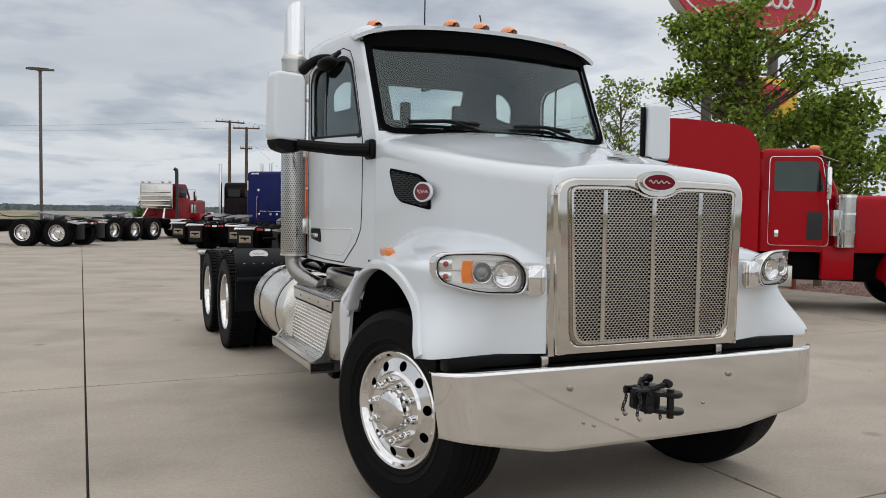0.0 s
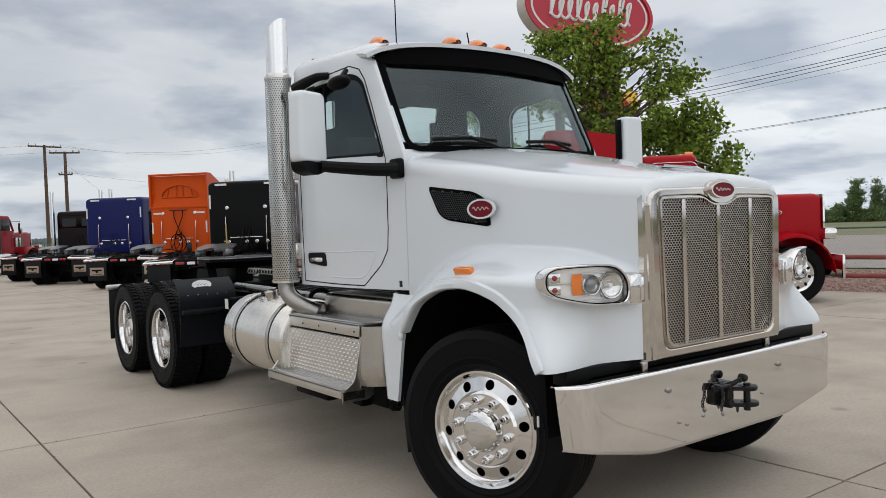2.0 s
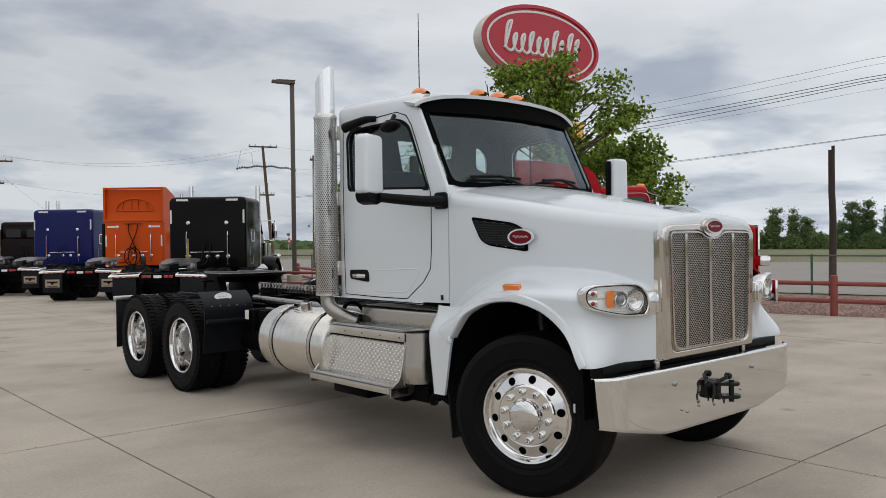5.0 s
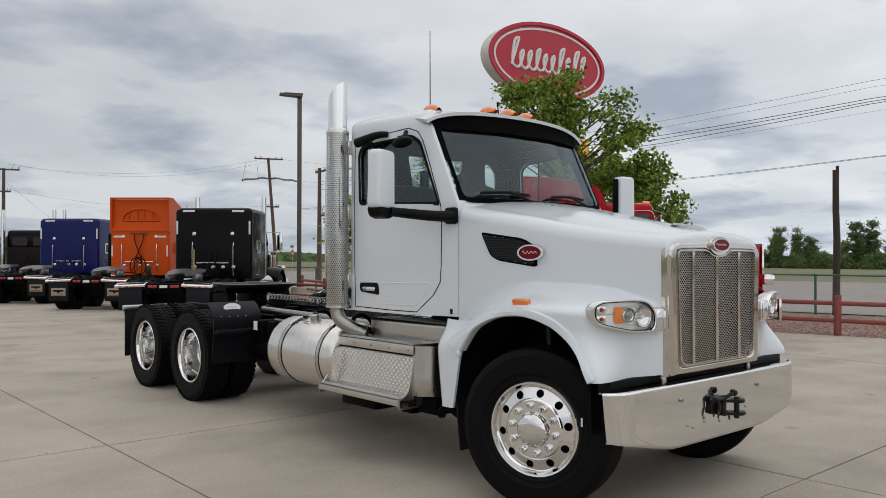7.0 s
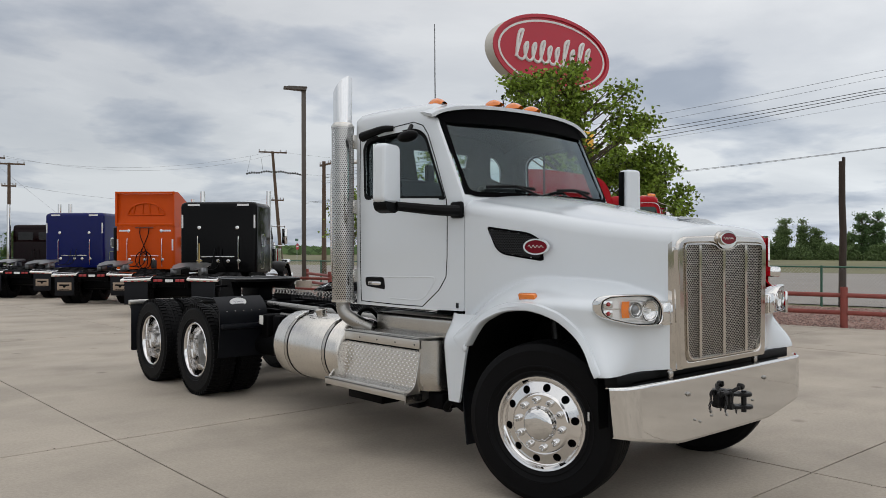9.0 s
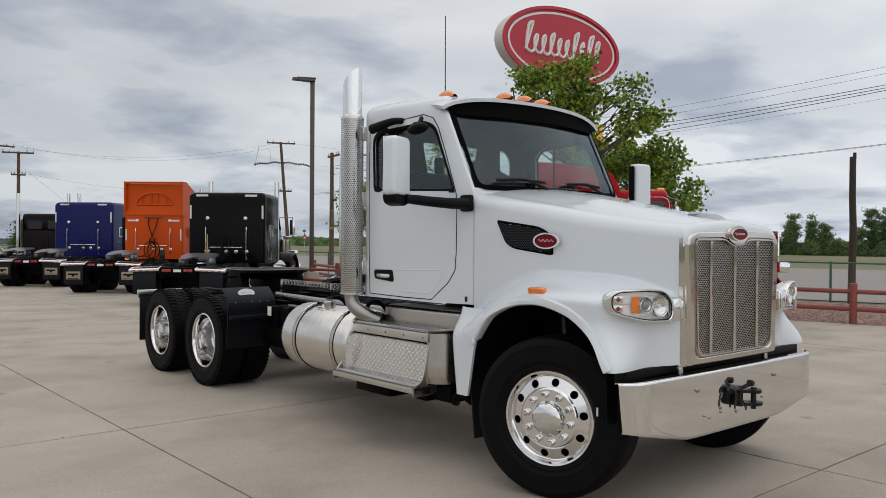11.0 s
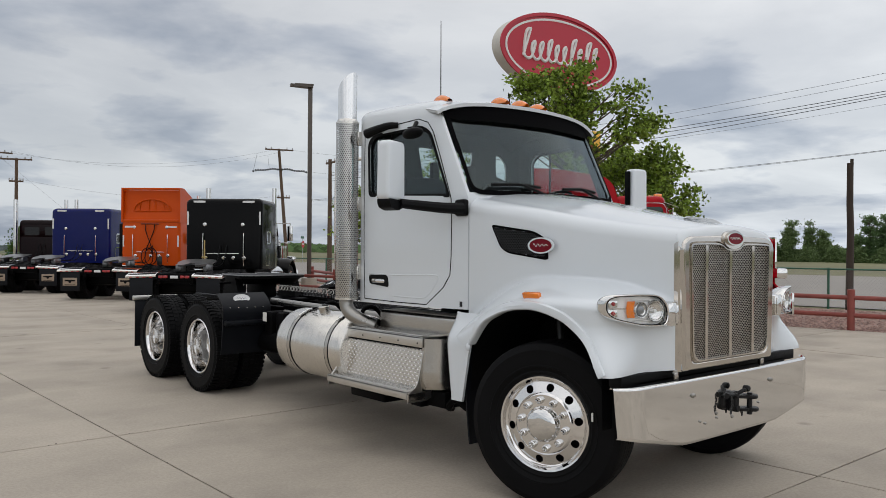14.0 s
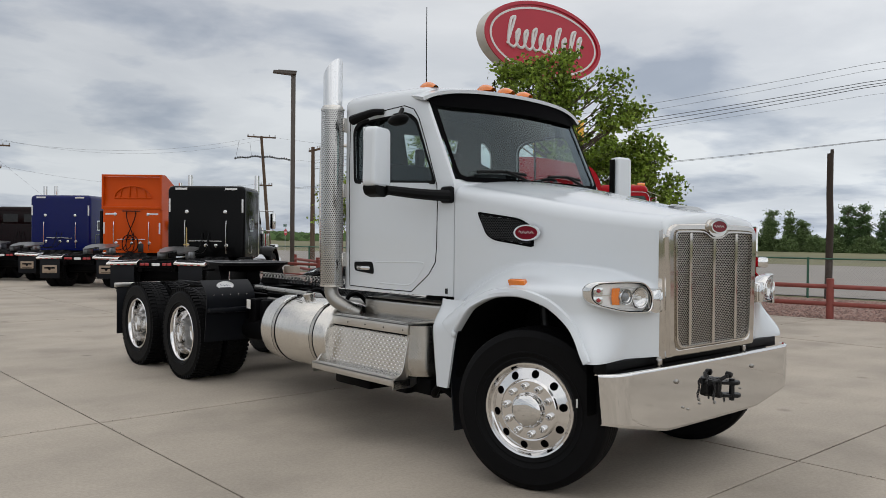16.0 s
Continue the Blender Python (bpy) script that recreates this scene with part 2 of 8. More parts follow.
def glass(name, tint, gloss=0.09):
    """Thin pane: clear with a tint, and a mirror that grows at grazing angles."""
    m = bpy.data.materials.new(name)
    m.use_nodes = True
    n, l = m.node_tree.nodes, m.node_tree.links
    n.clear()
    clear, shine, mix = n.new("ShaderNodeBsdfTransparent"), n.new("ShaderNodeBsdfGlossy"), n.new("ShaderNodeMixShader")
    clear.inputs[0].default_value = (*tint, 1)
    shine.inputs["Roughness"].default_value = 0.02
    shine.inputs["Color"].default_value = (0.84, 0.97, 1.0, 1)
    lw, pw, sc = n.new("ShaderNodeLayerWeight"), n.new("ShaderNodeMath"), n.new("ShaderNodeMath")
    lw.inputs[0].default_value = 0.5
    pw.operation, sc.operation = "POWER", "MULTIPLY_ADD"
    pw.inputs[1].default_value = 4.5
    sc.inputs[1].default_value, sc.inputs[2].default_value = 0.9, gloss
    l.new(lw.outputs["Facing"], pw.inputs[0])
    l.new(pw.outputs[0], sc.inputs[0])
    l.new(sc.outputs[0], mix.inputs[0])
    l.new(clear.outputs[0], mix.inputs[1])
    l.new(shine.outputs[0], mix.inputs[2])
    o = n.new("ShaderNodeOutputMaterial")
    l.new(mix.outputs[0], o.inputs[0])
    return m


GLASS = glass("tinted_window_glass", (0.73, 0.81, 0.80), 0.062)
LENS = glass("clear_lamp_lens", (0.97, 0.97, 0.97), 0.04)


def concrete():
    m = shader("concrete_paving", (0.462, 0.405, 0.333), 0.78, vary=0.10, scale=0.5, bump=0.12, bump_scale=90, rnd=0.10, spec=0.4)
    n, l = m.node_tree.nodes, m.node_tree.links
    b = n["Principled BSDF"]
    base = b.inputs["Base Color"].links[0].from_socket
    geo = n.new("ShaderNodeNewGeometry")
    # broom streaks and dark blotches, in world metres
    mp = n.new("ShaderNodeMapping")
    mp.inputs["Scale"].default_value = (0.8, 1.5, 1.0)
    l.new(geo.outputs["Position"], mp.inputs[0])
    st, bl, tyre = n.new("ShaderNodeTexNoise"), n.new("ShaderNodeTexNoise"), n.new("ShaderNodeTexVoronoi")
    st.inputs["Scale"].default_value, st.inputs["Detail"].default_value = 0.7, 6
    bl.inputs["Scale"].default_value, bl.inputs["Detail"].default_value = 0.9, 8
    tyre.inputs["Scale"].default_value = 1.1
    l.new(mp.outputs[0], st.inputs[0])
    l.new(geo.outputs["Position"], bl.inputs[0])
    l.new(geo.outputs["Position"], tyre.inputs[0])
    grit = n.new("ShaderNodeTexNoise")
    grit.inputs["Scale"].default_value, grit.inputs["Detail"].default_value, grit.inputs["Roughness"].default_value = 38, 8, 0.75
    l.new(geo.outputs["Position"], grit.inputs[0])
    tint = base
    for src, lo, hi, dark in ((st.outputs[0], 0.34, 0.68, 0.80), (bl.outputs[0], 0.50, 0.70, 0.80), (tyre.outputs[0], 0.10, 0.03, 0.66), (grit.outputs[0], 0.40, 0.62, 0.84)):
        mr, mx = n.new("ShaderNodeMapRange"), n.new("ShaderNodeMix")
        mr.inputs[1].default_value, mr.inputs[2].default_value = lo, hi
        mr.inputs[3].default_value, mr.inputs[4].default_value = 1.0, dark
        l.new(src, mr.inputs[0])
        mx.data_type, mx.blend_type = "RGBA", "MULTIPLY"
        mx.inputs[0].default_value = 1.0
        l.new(tint, mx.inputs[6])
        l.new(mr.outputs[0], mx.inputs[7])
        tint = mx.outputs[2]
    l.new(tint, b.inputs["Base Color"])
    return m


CONCRETE = concrete()


# ---- mesh tools ----
def B():
    return bmesh.new()


def put(bm, verts, faces, m=None):
    """Adds plain vertices and faces to bm."""
    vs = [bm.verts.new(m @ Vector(v) if m else v) for v in verts]
    for f in faces:
        try:
            bm.faces.new([vs[i] for i in f])
        except ValueError:
            pass
    return bm


def part(name, bm, mat, parent=None, label="", smooth=35, kind=""):
    bmesh.ops.recalc_face_normals(bm, faces=bm.faces)
    me = bpy.data.meshes.new(name)
    bm.to_mesh(me)
    bm.free()
    me.materials.append(mat)
    me.polygons.foreach_set("use_smooth", [True] * len(me.polygons))
    me.set_sharp_from_angle(angle=radians(smooth))
    ob = new(name, me)
    ob.parent = parent
    return tagged(ob, label, kind=kind)


def raw(name, verts, faces, mat, parent=None, label="", kind=""):
    """One mesh from vertices and faces, for large counts."""
    me = bpy.data.meshes.new(name)
    me.from_pydata(verts, [], faces)
    me.materials.append(mat)
    ob = new(name, me)
    ob.parent = parent
    return tagged(ob, label, kind=kind)


def thing(name, label, category, group="", m=None, kind=""):
    ob = new(name)
    if m is not None:
        ob.matrix_basis = m
    return tagged(ob, label, category, group, kind)


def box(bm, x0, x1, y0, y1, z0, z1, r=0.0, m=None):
    """A box, its edges rounded by r."""
    t = bmesh.new()
    bmesh.ops.create_cube(t, size=1.0)
    for v in t.verts:
        v.co = Vector(((x0 + x1) / 2 + v.co.x * (x1 - x0), (y0 + y1) / 2 + v.co.y * (y1 - y0), (z0 + z1) / 2 + v.co.z * (z1 - z0)))
    if r:
        bmesh.ops.bevel(t, geom=t.edges[:], offset=r, segments=2, affect="EDGES", profile=0.5)
    t.verts.index_update()
    put(bm, [v.co.copy() for v in t.verts], [[v.index for v in f.verts] for f in t.faces], m)
    t.free()
    return bm


def tube(bm, pts, r, seg=10, caps=True, r_end=None):
    """A round bar along a line of points."""
    pts = [Vector(p) for p in pts]
    rings, n = [], len(pts)
    side = None
    for i, p in enumerate(pts):
        d = (pts[min(i + 1, n - 1)] - pts[max(i - 1, 0)]).normalized()
        if side is None:
            side = d.orthogonal().normalized()
        side = (side - d * side.dot(d)).normalized()
        up = d.cross(side)
        rr = r if r_end is None else r + (r_end - r) * i / max(1, n - 1)
        rings.append([bm.verts.new(p + rr * (math.cos(a) * side + math.sin(a) * up)) for a in (2 * math.pi * k / seg for k in range(seg))])
    for a, b in zip(rings, rings[1:]):
        for k in range(seg):
            bm.faces.new((a[k], a[(k + 1) % seg], b[(k + 1) % seg], b[k]))
    if caps:
        bm.faces.new(rings[0][::-1])
        bm.faces.new(rings[-1])
    return bm


def bend(pts, steps=6):
    """A smooth line through points."""
    pts = [Vector(p) for p in pts]
    ext = [2 * pts[0] - pts[1]] + pts + [2 * pts[-1] - pts[-2]]
    res = []
    for i in range(1, len(ext) - 2):
        a, b, c, d = ext[i - 1:i + 3]
        for k in range(steps):
            t = k / steps
            res.append(0.5 * (2 * b + (c - a) * t + (2 * a - 5 * b + 4 * c - d) * t * t + (3 * b - a - 3 * c + d) * t ** 3))
    return res + [pts[-1]]


def lathe(bm, profile, seg=48, m=None, closed=False):
    """Turns a profile of (radius, height) round the x axis; height runs along x."""
    rings = []
    for r, h in profile:
        if r < 1e-5:
            rings.append([bm.verts.new(m @ Vector((h, 0, 0)) if m else (h, 0, 0))])
        else:
            ring = [Vector((h, r * math.cos(2 * math.pi * k / seg), r * math.sin(2 * math.pi * k / seg))) for k in range(seg)]
            rings.append([bm.verts.new(m @ v if m else v) for v in ring])
    pairs = list(zip(rings, rings[1:])) + ([(rings[-1], rings[0])] if closed else [])
    for a, b in pairs:
        for k in range(seg):
            j = (k + 1) % seg
            q = [a[0]] if len(a) == 1 else [a[k], a[j]]
            q += [b[0]] if len(b) == 1 else [b[j], b[k]]
            if len(q) > 2:
                bm.faces.new(q)
    return bm


def prism(bm, poly, axis, lo, hi, m=None):
    """Extrudes a flat outline along an axis: 'x' takes (y, z), 'y' takes (x, z), 'z' takes (x, y)."""
    def at(p, h):
        return {"x": (h, p[0], p[1]), "y": (p[0], h, p[1]), "z": (p[0], p[1], h)}[axis]
    n = len(poly)
    verts = [at(p, lo) for p in poly] + [at(p, hi) for p in poly]
    return put(bm, verts, [list(range(n))[::-1], list(range(n, 2 * n))] + [[i, (i + 1) % n, n + (i + 1) % n, n + i] for i in range(n)], m)


def rounded(poly, r, seg=5):
    """Rounds the corners of a flat outline. r: one radius or one a corner."""
    res, n = [], len(poly)
    rs = r if isinstance(r, (list, tuple)) else [r] * n
    for i in range(n):
        p, a, b = Vector(poly[i]), Vector(poly[i - 1]), Vector(poly[(i + 1) % n])
        if rs[i] <= 0:
            res.append(tuple(p))
            continue
        u, v = (a - p).normalized(), (b - p).normalized()
        d = min(rs[i], (a - p).length * 0.49, (b - p).length * 0.49)
        s, e = p + u * d, p + v * d
        for k in range(seg + 1):
            t = k / seg
            res.append(tuple((1 - t) ** 2 * s + 2 * t * (1 - t) * p + t * t * e))
    return res


def oval(w, h, seg=32, cx=0.0, cy=0.0, power=2.0):
    res = []
    for k in range(seg):
        a = 2 * math.pi * k / seg
        c, s = math.cos(a), math.sin(a)
        res.append((cx + w / 2 * math.copysign(abs(c) ** (2 / power), c), cy + h / 2 * math.copysign(abs(s) ** (2 / power), s)))
    return res


def frame_ring(bm, outer, inner, axis, lo, hi, m=None):
    """A flat frame between two outlines with the same number of points."""
    def at(p, h):
        return {"x": (h, p[0], p[1]), "y": (p[0], h, p[1]), "z": (p[0], p[1], h)}[axis]
    n = len(outer)
    verts = [at(p, lo) for p in outer] + [at(p, lo) for p in inner] + [at(p, hi) for p in outer] + [at(p, hi) for p in inner]
    faces = []
    for i in range(n):
        j = (i + 1) % n
        faces += [(i, j, n + j, n + i), (2 * n + i, 3 * n + i, 3 * n + j, 2 * n + j), (i, 2 * n + i, 2 * n + j, j), (n + i, n + j, 3 * n + j, 3 * n + i)]
    return put(bm, verts, faces, m)


def sheet(bm, f, nu, nv, m=None):
    """A grid over f(u, v), u and v from 0 to 1."""
    verts = [f(i / nu, j / nv) for i in range(nu + 1) for j in range(nv + 1)]
    w = nv + 1
    return put(bm, verts, [(i * w + j, (i + 1) * w + j, (i + 1) * w + j + 1, i * w + j + 1) for i in range(nu) for j in range(nv)], m)


def cut(ob, *cutters, smooth=35):
    """Takes the cutters' volumes out of ob for good."""
    for bm in cutters:
        me = bpy.data.meshes.new("cutter")
        bmesh.ops.recalc_face_normals(bm, faces=bm.faces)
        bm.to_mesh(me)
        bm.free()
        tool = new("cutter", me)
        mod = ob.modifiers.new("cut", "BOOLEAN")
        mod.operation, mod.solver, mod.object = "DIFFERENCE", "EXACT", tool
        bpy.context.view_layer.update()
        done = bpy.data.meshes.new_from_object(ob.evaluated_get(bpy.context.evaluated_depsgraph_get()))
        ob.modifiers.clear()
        ob.data = done
        bpy.data.objects.remove(tool)
    ob.data.polygons.foreach_set("use_smooth", [True] * len(ob.data.polygons))
    ob.data.set_sharp_from_angle(angle=radians(smooth))
    return ob


def thicken(ob, t, smooth=35, lining=None):
    """Gives an open shell its thickness, for good."""
    mod = ob.modifiers.new("thick", "SOLIDIFY")
    mod.thickness, mod.offset = t, -1
    if lining:
        ob.data.materials.append(lining)
        mod.material_offset = 1
    bpy.context.view_layer.update()
    done = bpy.data.meshes.new_from_object(ob.evaluated_get(bpy.context.evaluated_depsgraph_get()))
    ob.modifiers.clear()
    ob.data = done
    ob.data.polygons.foreach_set("use_smooth", [True] * len(ob.data.polygons))
    ob.data.set_sharp_from_angle(angle=radians(smooth))
    return ob


def step01(t):
    t = min(1.0, max(0.0, t))
    return t * t * (3 - 2 * t)


def line_at(keys, t):
    """Value on a broken line from (t, value) keys."""
    if t <= keys[0][0]:
        return keys[0][1]
    for (a, va), (b, vb) in zip(keys, keys[1:]):
        if t <= b:
            return va + (vb - va) * (t - a) / (b - a)
    return keys[-1][1]


def hex_net(f, nu, nv, pitch_u, pitch_v, thick):
    """A net of hexagonal holes in rows over f(u, v), u and v in metres: vertices and faces of the strands."""
    verts, faces = [], []
    for j in range(nv):
        for i in range(nu):
            cu, cv = (i + 0.5 * (j % 2)) * pitch_u, j * pitch_v
            base = len(verts)
            for scale in (1.0, thick):
                for k in range(6):
                    a = math.pi / 6 + k * math.pi / 3
                    verts.append(f(cu + pitch_u / math.sqrt(3) * math.cos(a) * scale, cv + pitch_v / 1.5 * math.sin(a) * scale))
            faces += [(base + k, base + (k + 1) % 6, base + 6 + (k + 1) % 6, base + 6 + k) for k in range(6)]
    return verts, faces


# ---- ground ----
bm = B()
sheet(bm, lambda a, b: ((a * 2 - 1) * 2500, (b * 2 - 1) * 2500, -0.05), 8, 8)
ground = part("ground", bm, GRASS, None, "flat green and tan land reaching the horizon", kind="structure")
# paving edge and fences run along this line, from the near end to the far end
EDGE_P, EDGE_D = Vector((12.34, 4.15, 0)), Vector((0.18, -0.984, 0)).normalized()
EDGE_N = Vector((-EDGE_D.y, EDGE_D.x, 0))


def along(s, out=0.0, z=0.0):
    """s metres along the paving edge, out metres outside it."""
    return EDGE_P + EDGE_D * s + EDGE_N * out + Vector((0, 0, z))


def strip(name, mat, label, out0, out1, z, s0=-220, s1=220):
    bm = B()
    sheet(bm, lambda a, b: along(s0 + (s1 - s0) * a, out0 + (out1 - out0) * b, z), 40, 2)
    return part(name, bm, mat, None, label, kind="structure")


# joint bed under the slabs
bm = B()
put(bm, [(-70, -45, -0.03), (*along(50)[:2], -0.03), (*along(-47)[:2], -0.03), (-70, 50, -0.03)], [(0, 1, 2, 3)])
bed = part("pavement_bed", bm, JOINT, None, "dark joint filler under the concrete slabs", kind="structure")
strip("gravel_bed", GRAVEL_BED, "pink gravel verge beside the concrete", 0.05, 6.6, -0.02, -60, 60)
strip("road", ASPHALT, "wide pale asphalt road behind the fence", 7.5, 40.0, -0.02)
bm = B()
sheet(bm, lambda a, b: (-260 + 250 * a, 52 + 150 * b, -0.03), 4, 4)
part("field", bm, FIELD, None, "tan mown field beyond the yard", kind="structure")


# ---- wheels ----
TYRE_R, RIM_R = 0.515, 0.302


def tyre(bm, half, seg, lugs=0, R=TYRE_R):
    """Tyre round x, outside towards -x; with ribs, or with lugs across the tread."""
    prof = [(RIM_R - 0.012, -half * 0.82), (RIM_R + 0.012, -half * 0.90), (RIM_R + 0.03, -half * 0.97), (RIM_R + 0.036, -half * 1.0), (RIM_R + 0.042, -half * 1.0), (RIM_R + 0.046, -half * 0.985), (R - 0.160, -half * 1.045), (R - 0.157, -half * 1.07), (R - 0.151, -half * 1.07), (R - 0.148, -half * 1.055), (R - 0.105, -half * 1.08), (R - 0.06, -half * 1.04), (R - 0.053, -half * 1.05), (R - 0.035, -half * 0.985), (R - 0.012, -half * 0.91)]
    ribs = [-0.80, -0.46, -0.42, -0.16, -0.12, 0.12, 0.16, 0.42, 0.46, 0.80]
    tread = [(R - 0.004, half * ribs[0])]
    for a, b in zip(ribs[1:-1:2], ribs[2:-1:2]):
        tread += [(R, half * a), (R - 0.014, half * (a + 0.008)), (R - 0.014, half * (b - 0.008)), (R, half * b)]
    tread += [(R - 0.004, half * ribs[-1])]
    back = [(r, -h) for r, h in prof[::-1]]
    lathe(bm, prof + tread + back + [(RIM_R - 0.02, half * 0.5), (RIM_R - 0.02, -half * 0.5)], seg, closed=True)
    for k in range(lugs):
        a = 2 * math.pi * k / lugs
        for side in (-1, 1):
            turn = pose(0, 0, 0, math.degrees(a) + 2.5 * side)
            box(bm, side * half * 0.48, side * half * 0.97, -0.017, 0.017, R - 0.03, R + 0.006, 0.003, turn)
            box(bm, side * half * 0.10, side * half * 0.42, -0.016, 0.016, R - 0.03, R + 0.006, 0, pose(0, 0, 0, math.degrees(a) + 5.5))


def lug_nut_mesh():
    bm = B()
    lathe(bm, [(0.0, -0.062), (0.008, -0.060), (0.014, -0.050), (0.017, -0.038), (0.018, -0.030), (0.023, -0.026), (0.024, -0.012), (0.026, 0.0)], 12)
    return bm


def front_wheel(parent, m):
    w = new("wheel")
    w.parent, w.matrix_basis = parent, m
    tagged(w, "black front tyre on a polished ten-hole aluminium rim")
    bm = B()
    tyre(bm, 0.155, 96, 0, 0.535)
    part("tyre", bm, RUBBER, w)
    bm = B()
    lathe(bm, [(RIM_R + 0.012, -0.128), (RIM_R + 0.016, -0.140), (RIM_R + 0.008, -0.148), (RIM_R - 0.004, -0.145), (RIM_R - 0.012, -0.132), (RIM_R - 0.022, -0.116), (0.272, -0.112)], 100)
    lathe(bm, [(0.204, -0.134), (0.196, -0.142), (0.190, -0.147), (0.184, -0.147), (0.10, -0.147)], 100)
    face = lambda r: -0.134 + (r - 0.204) / 0.068 * 0.022
    for k in range(10):
        mid = math.radians(36 * k + 27)
        hole = [Vector((0.238 + 0.0265 * math.cos(a), 0.0265 * math.sin(a))) for a in (2 * math.pi * q / 24 for q in range(24))]
        edge = []
        for q in range(24):
            d = Vector((math.cos(2 * math.pi * q / 24), math.sin(2 * math.pi * q / 24)))
            d = Vector((0.034, 0.0748)).normalized() if q == 4 else d
            d = Vector((-0.034, 0.0748)).normalized() if q == 8 else d
            d = Vector((-0.034, -0.0748)).normalized() if q == 16 else d
            d = Vector((0.034, -0.0748)).normalized() if q == 20 else d
            far = min((0.034 / abs(d.x)) if abs(d.x) > 1e-6 else 9, (math.radians(18) * 0.238 / abs(d.y)) if abs(d.y) > 1e-6 else 9)
            edge.append((0.238 + d.x * far, d.y * far / 0.238))
        ring_out = [(face(r), r * math.cos(mid + t), r * math.sin(mid + t)) for r, t in edge]
        polar = [(math.hypot(*h), math.atan2(h.y, h.x)) for h in hole]
        ring_in = [(face(r), r * math.cos(mid + t), r * math.sin(mid + t)) for r, t in polar]
        ring_deep = [(face(r) + 0.03, r * math.cos(mid + t), r * math.sin(mid + t)) for r, t in polar]
        put(bm, ring_out + ring_in + ring_deep, [(q, (q + 1) % 24, 24 + (q + 1) % 24, 24 + q) for q in range(24)] + [(24 + q, 24 + (q + 1) % 24, 48 + (q + 1) % 24, 48 + q) for q in range(24)])
    bmesh.ops.remove_doubles(bm, verts=bm.verts, dist=0.0008)
    rim = part("rim", bm, POLISHED, w, "polished aluminium disc with ten hand holes")
    bm = B()
    lathe(bm, [(RIM_R - 0.02, -0.07), (0.0, -0.07)], 32)
    part("brake_drum", bm, FRAME_BLACK, w)
    bm = B()
    lathe(bm, [(0.118, -0.140), (0.118, -0.152), (0.112, -0.158), (0.110, -0.168), (0.106, -0.178), (0.097, -0.188), (0.08, -0.197), (0.045, -0.203), (0.0, -0.205)], 48)
    part("hub_cap", bm, CHROME, w, "domed chrome cap")
    nut = None
    for k in range(10):
        a = math.radians(36 * k + 9)
        p = Matrix.Translation((-0.146, 0.156 * math.cos(a), 0.156 * math.sin(a)))
        if nut is None:
            nut = part("lug_nut", lug_nut_mesh(), CHROME, w)
            nut.matrix_basis = p
        else:
            o = new("lug_nut", nut.data)
            o.parent, o.matrix_basis = w, p
    bm = B()
    box(bm, -0.176, -0.168, -0.350, -0.338, 0.06, 0.115, 0.002)
    part("tyre_sticker", bm, PAPER, w, "small white sticker on the tyre wall")
    return w


def dual_wheel(parent, m, seg=72, lugs=60, nuts=True, name="wheel"):
    """Two tyres side by side; the outer rim is a deep dish."""
    w = new(name)
    w.parent, w.matrix_basis = parent, m
    for off in (-0.165, 0.165):
        bm = B()
        tyre(bm, 0.135, seg, lugs)
        ob = part("tyre", bm, RUBBER, w)
        ob.location.x = off
    bm = B()
    e = -0.165
    prof = [(RIM_R + 0.012, e - 0.112), (RIM_R + 0.014, e - 0.124), (RIM_R + 0.004, e - 0.130), (RIM_R - 0.008, e - 0.122), (RIM_R - 0.014, e - 0.105), (RIM_R - 0.020, e - 0.07), (RIM_R - 0.024, e - 0.02), (RIM_R - 0.028, e + 0.05), (RIM_R - 0.032, e + 0.10), (RIM_R - 0.042, e + 0.13), (0.245, e + 0.145), (0.235, e + 0.148)]
    lathe(bm, prof, seg + 24)
    part("rim", bm, POLISHED, w, "polished deep-dish aluminium rim")
    bm = B()
    lathe(bm, [(0.236, e + 0.149), (0.215, e + 0.142), (0.19, e + 0.134), (0.11, e + 0.133)], seg)
    part("rim_disc", bm, DARK_METAL, w)
    bm = B()
    lathe(bm, [(0.115, e + 0.135), (0.110, e + 0.05), (0.098, e + 0.015), (0.07, e + 0.003), (0.0, e - 0.002)], 32)
    part("hub_cap", bm, CHROME, w)
    if nuts:
        nut = None
        for k in range(10):
            a = math.radians(36 * k)
            p = Matrix.Translation((e + 0.133, 0.15 * math.cos(a), 0.15 * math.sin(a)))
            if nut is None:
                nut = part("lug_nut", lug_nut_mesh(), GALV, w)
                nut.matrix_basis = p
            else:
                o = new("lug_nut", nut.data)
                o.parent, o.matrix_basis = w, p
    return w


def badge(parent, m, w, h, face=BADGE_RED, rim=CHROME, name="badge"):
    """Oval enamel badge in a bright frame, outside towards -y; the script on it is a plain wavy stroke."""
    bm = B()
    frame_ring(bm, oval(w, h), oval(w * 0.89, h * 0.83), "y", -0.010, 0.004, m)
    b = part(name, bm, rim, parent, "oval red enamel badge with a bright rim" if face is BADGE_RED else "oval pale badge")
    bm = B()
    prism(bm, oval(w * 0.90, h * 0.84), "y", -0.006, 0.002, m)
    part("badge_face", bm, face, b)
    bm = B()
    tube(bm, [m @ Vector(((-0.30 + 0.6 * k / 60) * w, -0.007, (0.02 + 0.10 * math.sin(k * 0.40) * (1 - 0.5 * k / 60)) * h)) for k in range(61)], 0.0016, 5)
    part("badge_stroke", bm, REFLECT if face is BADGE_RED else BLUE, b)
    return b


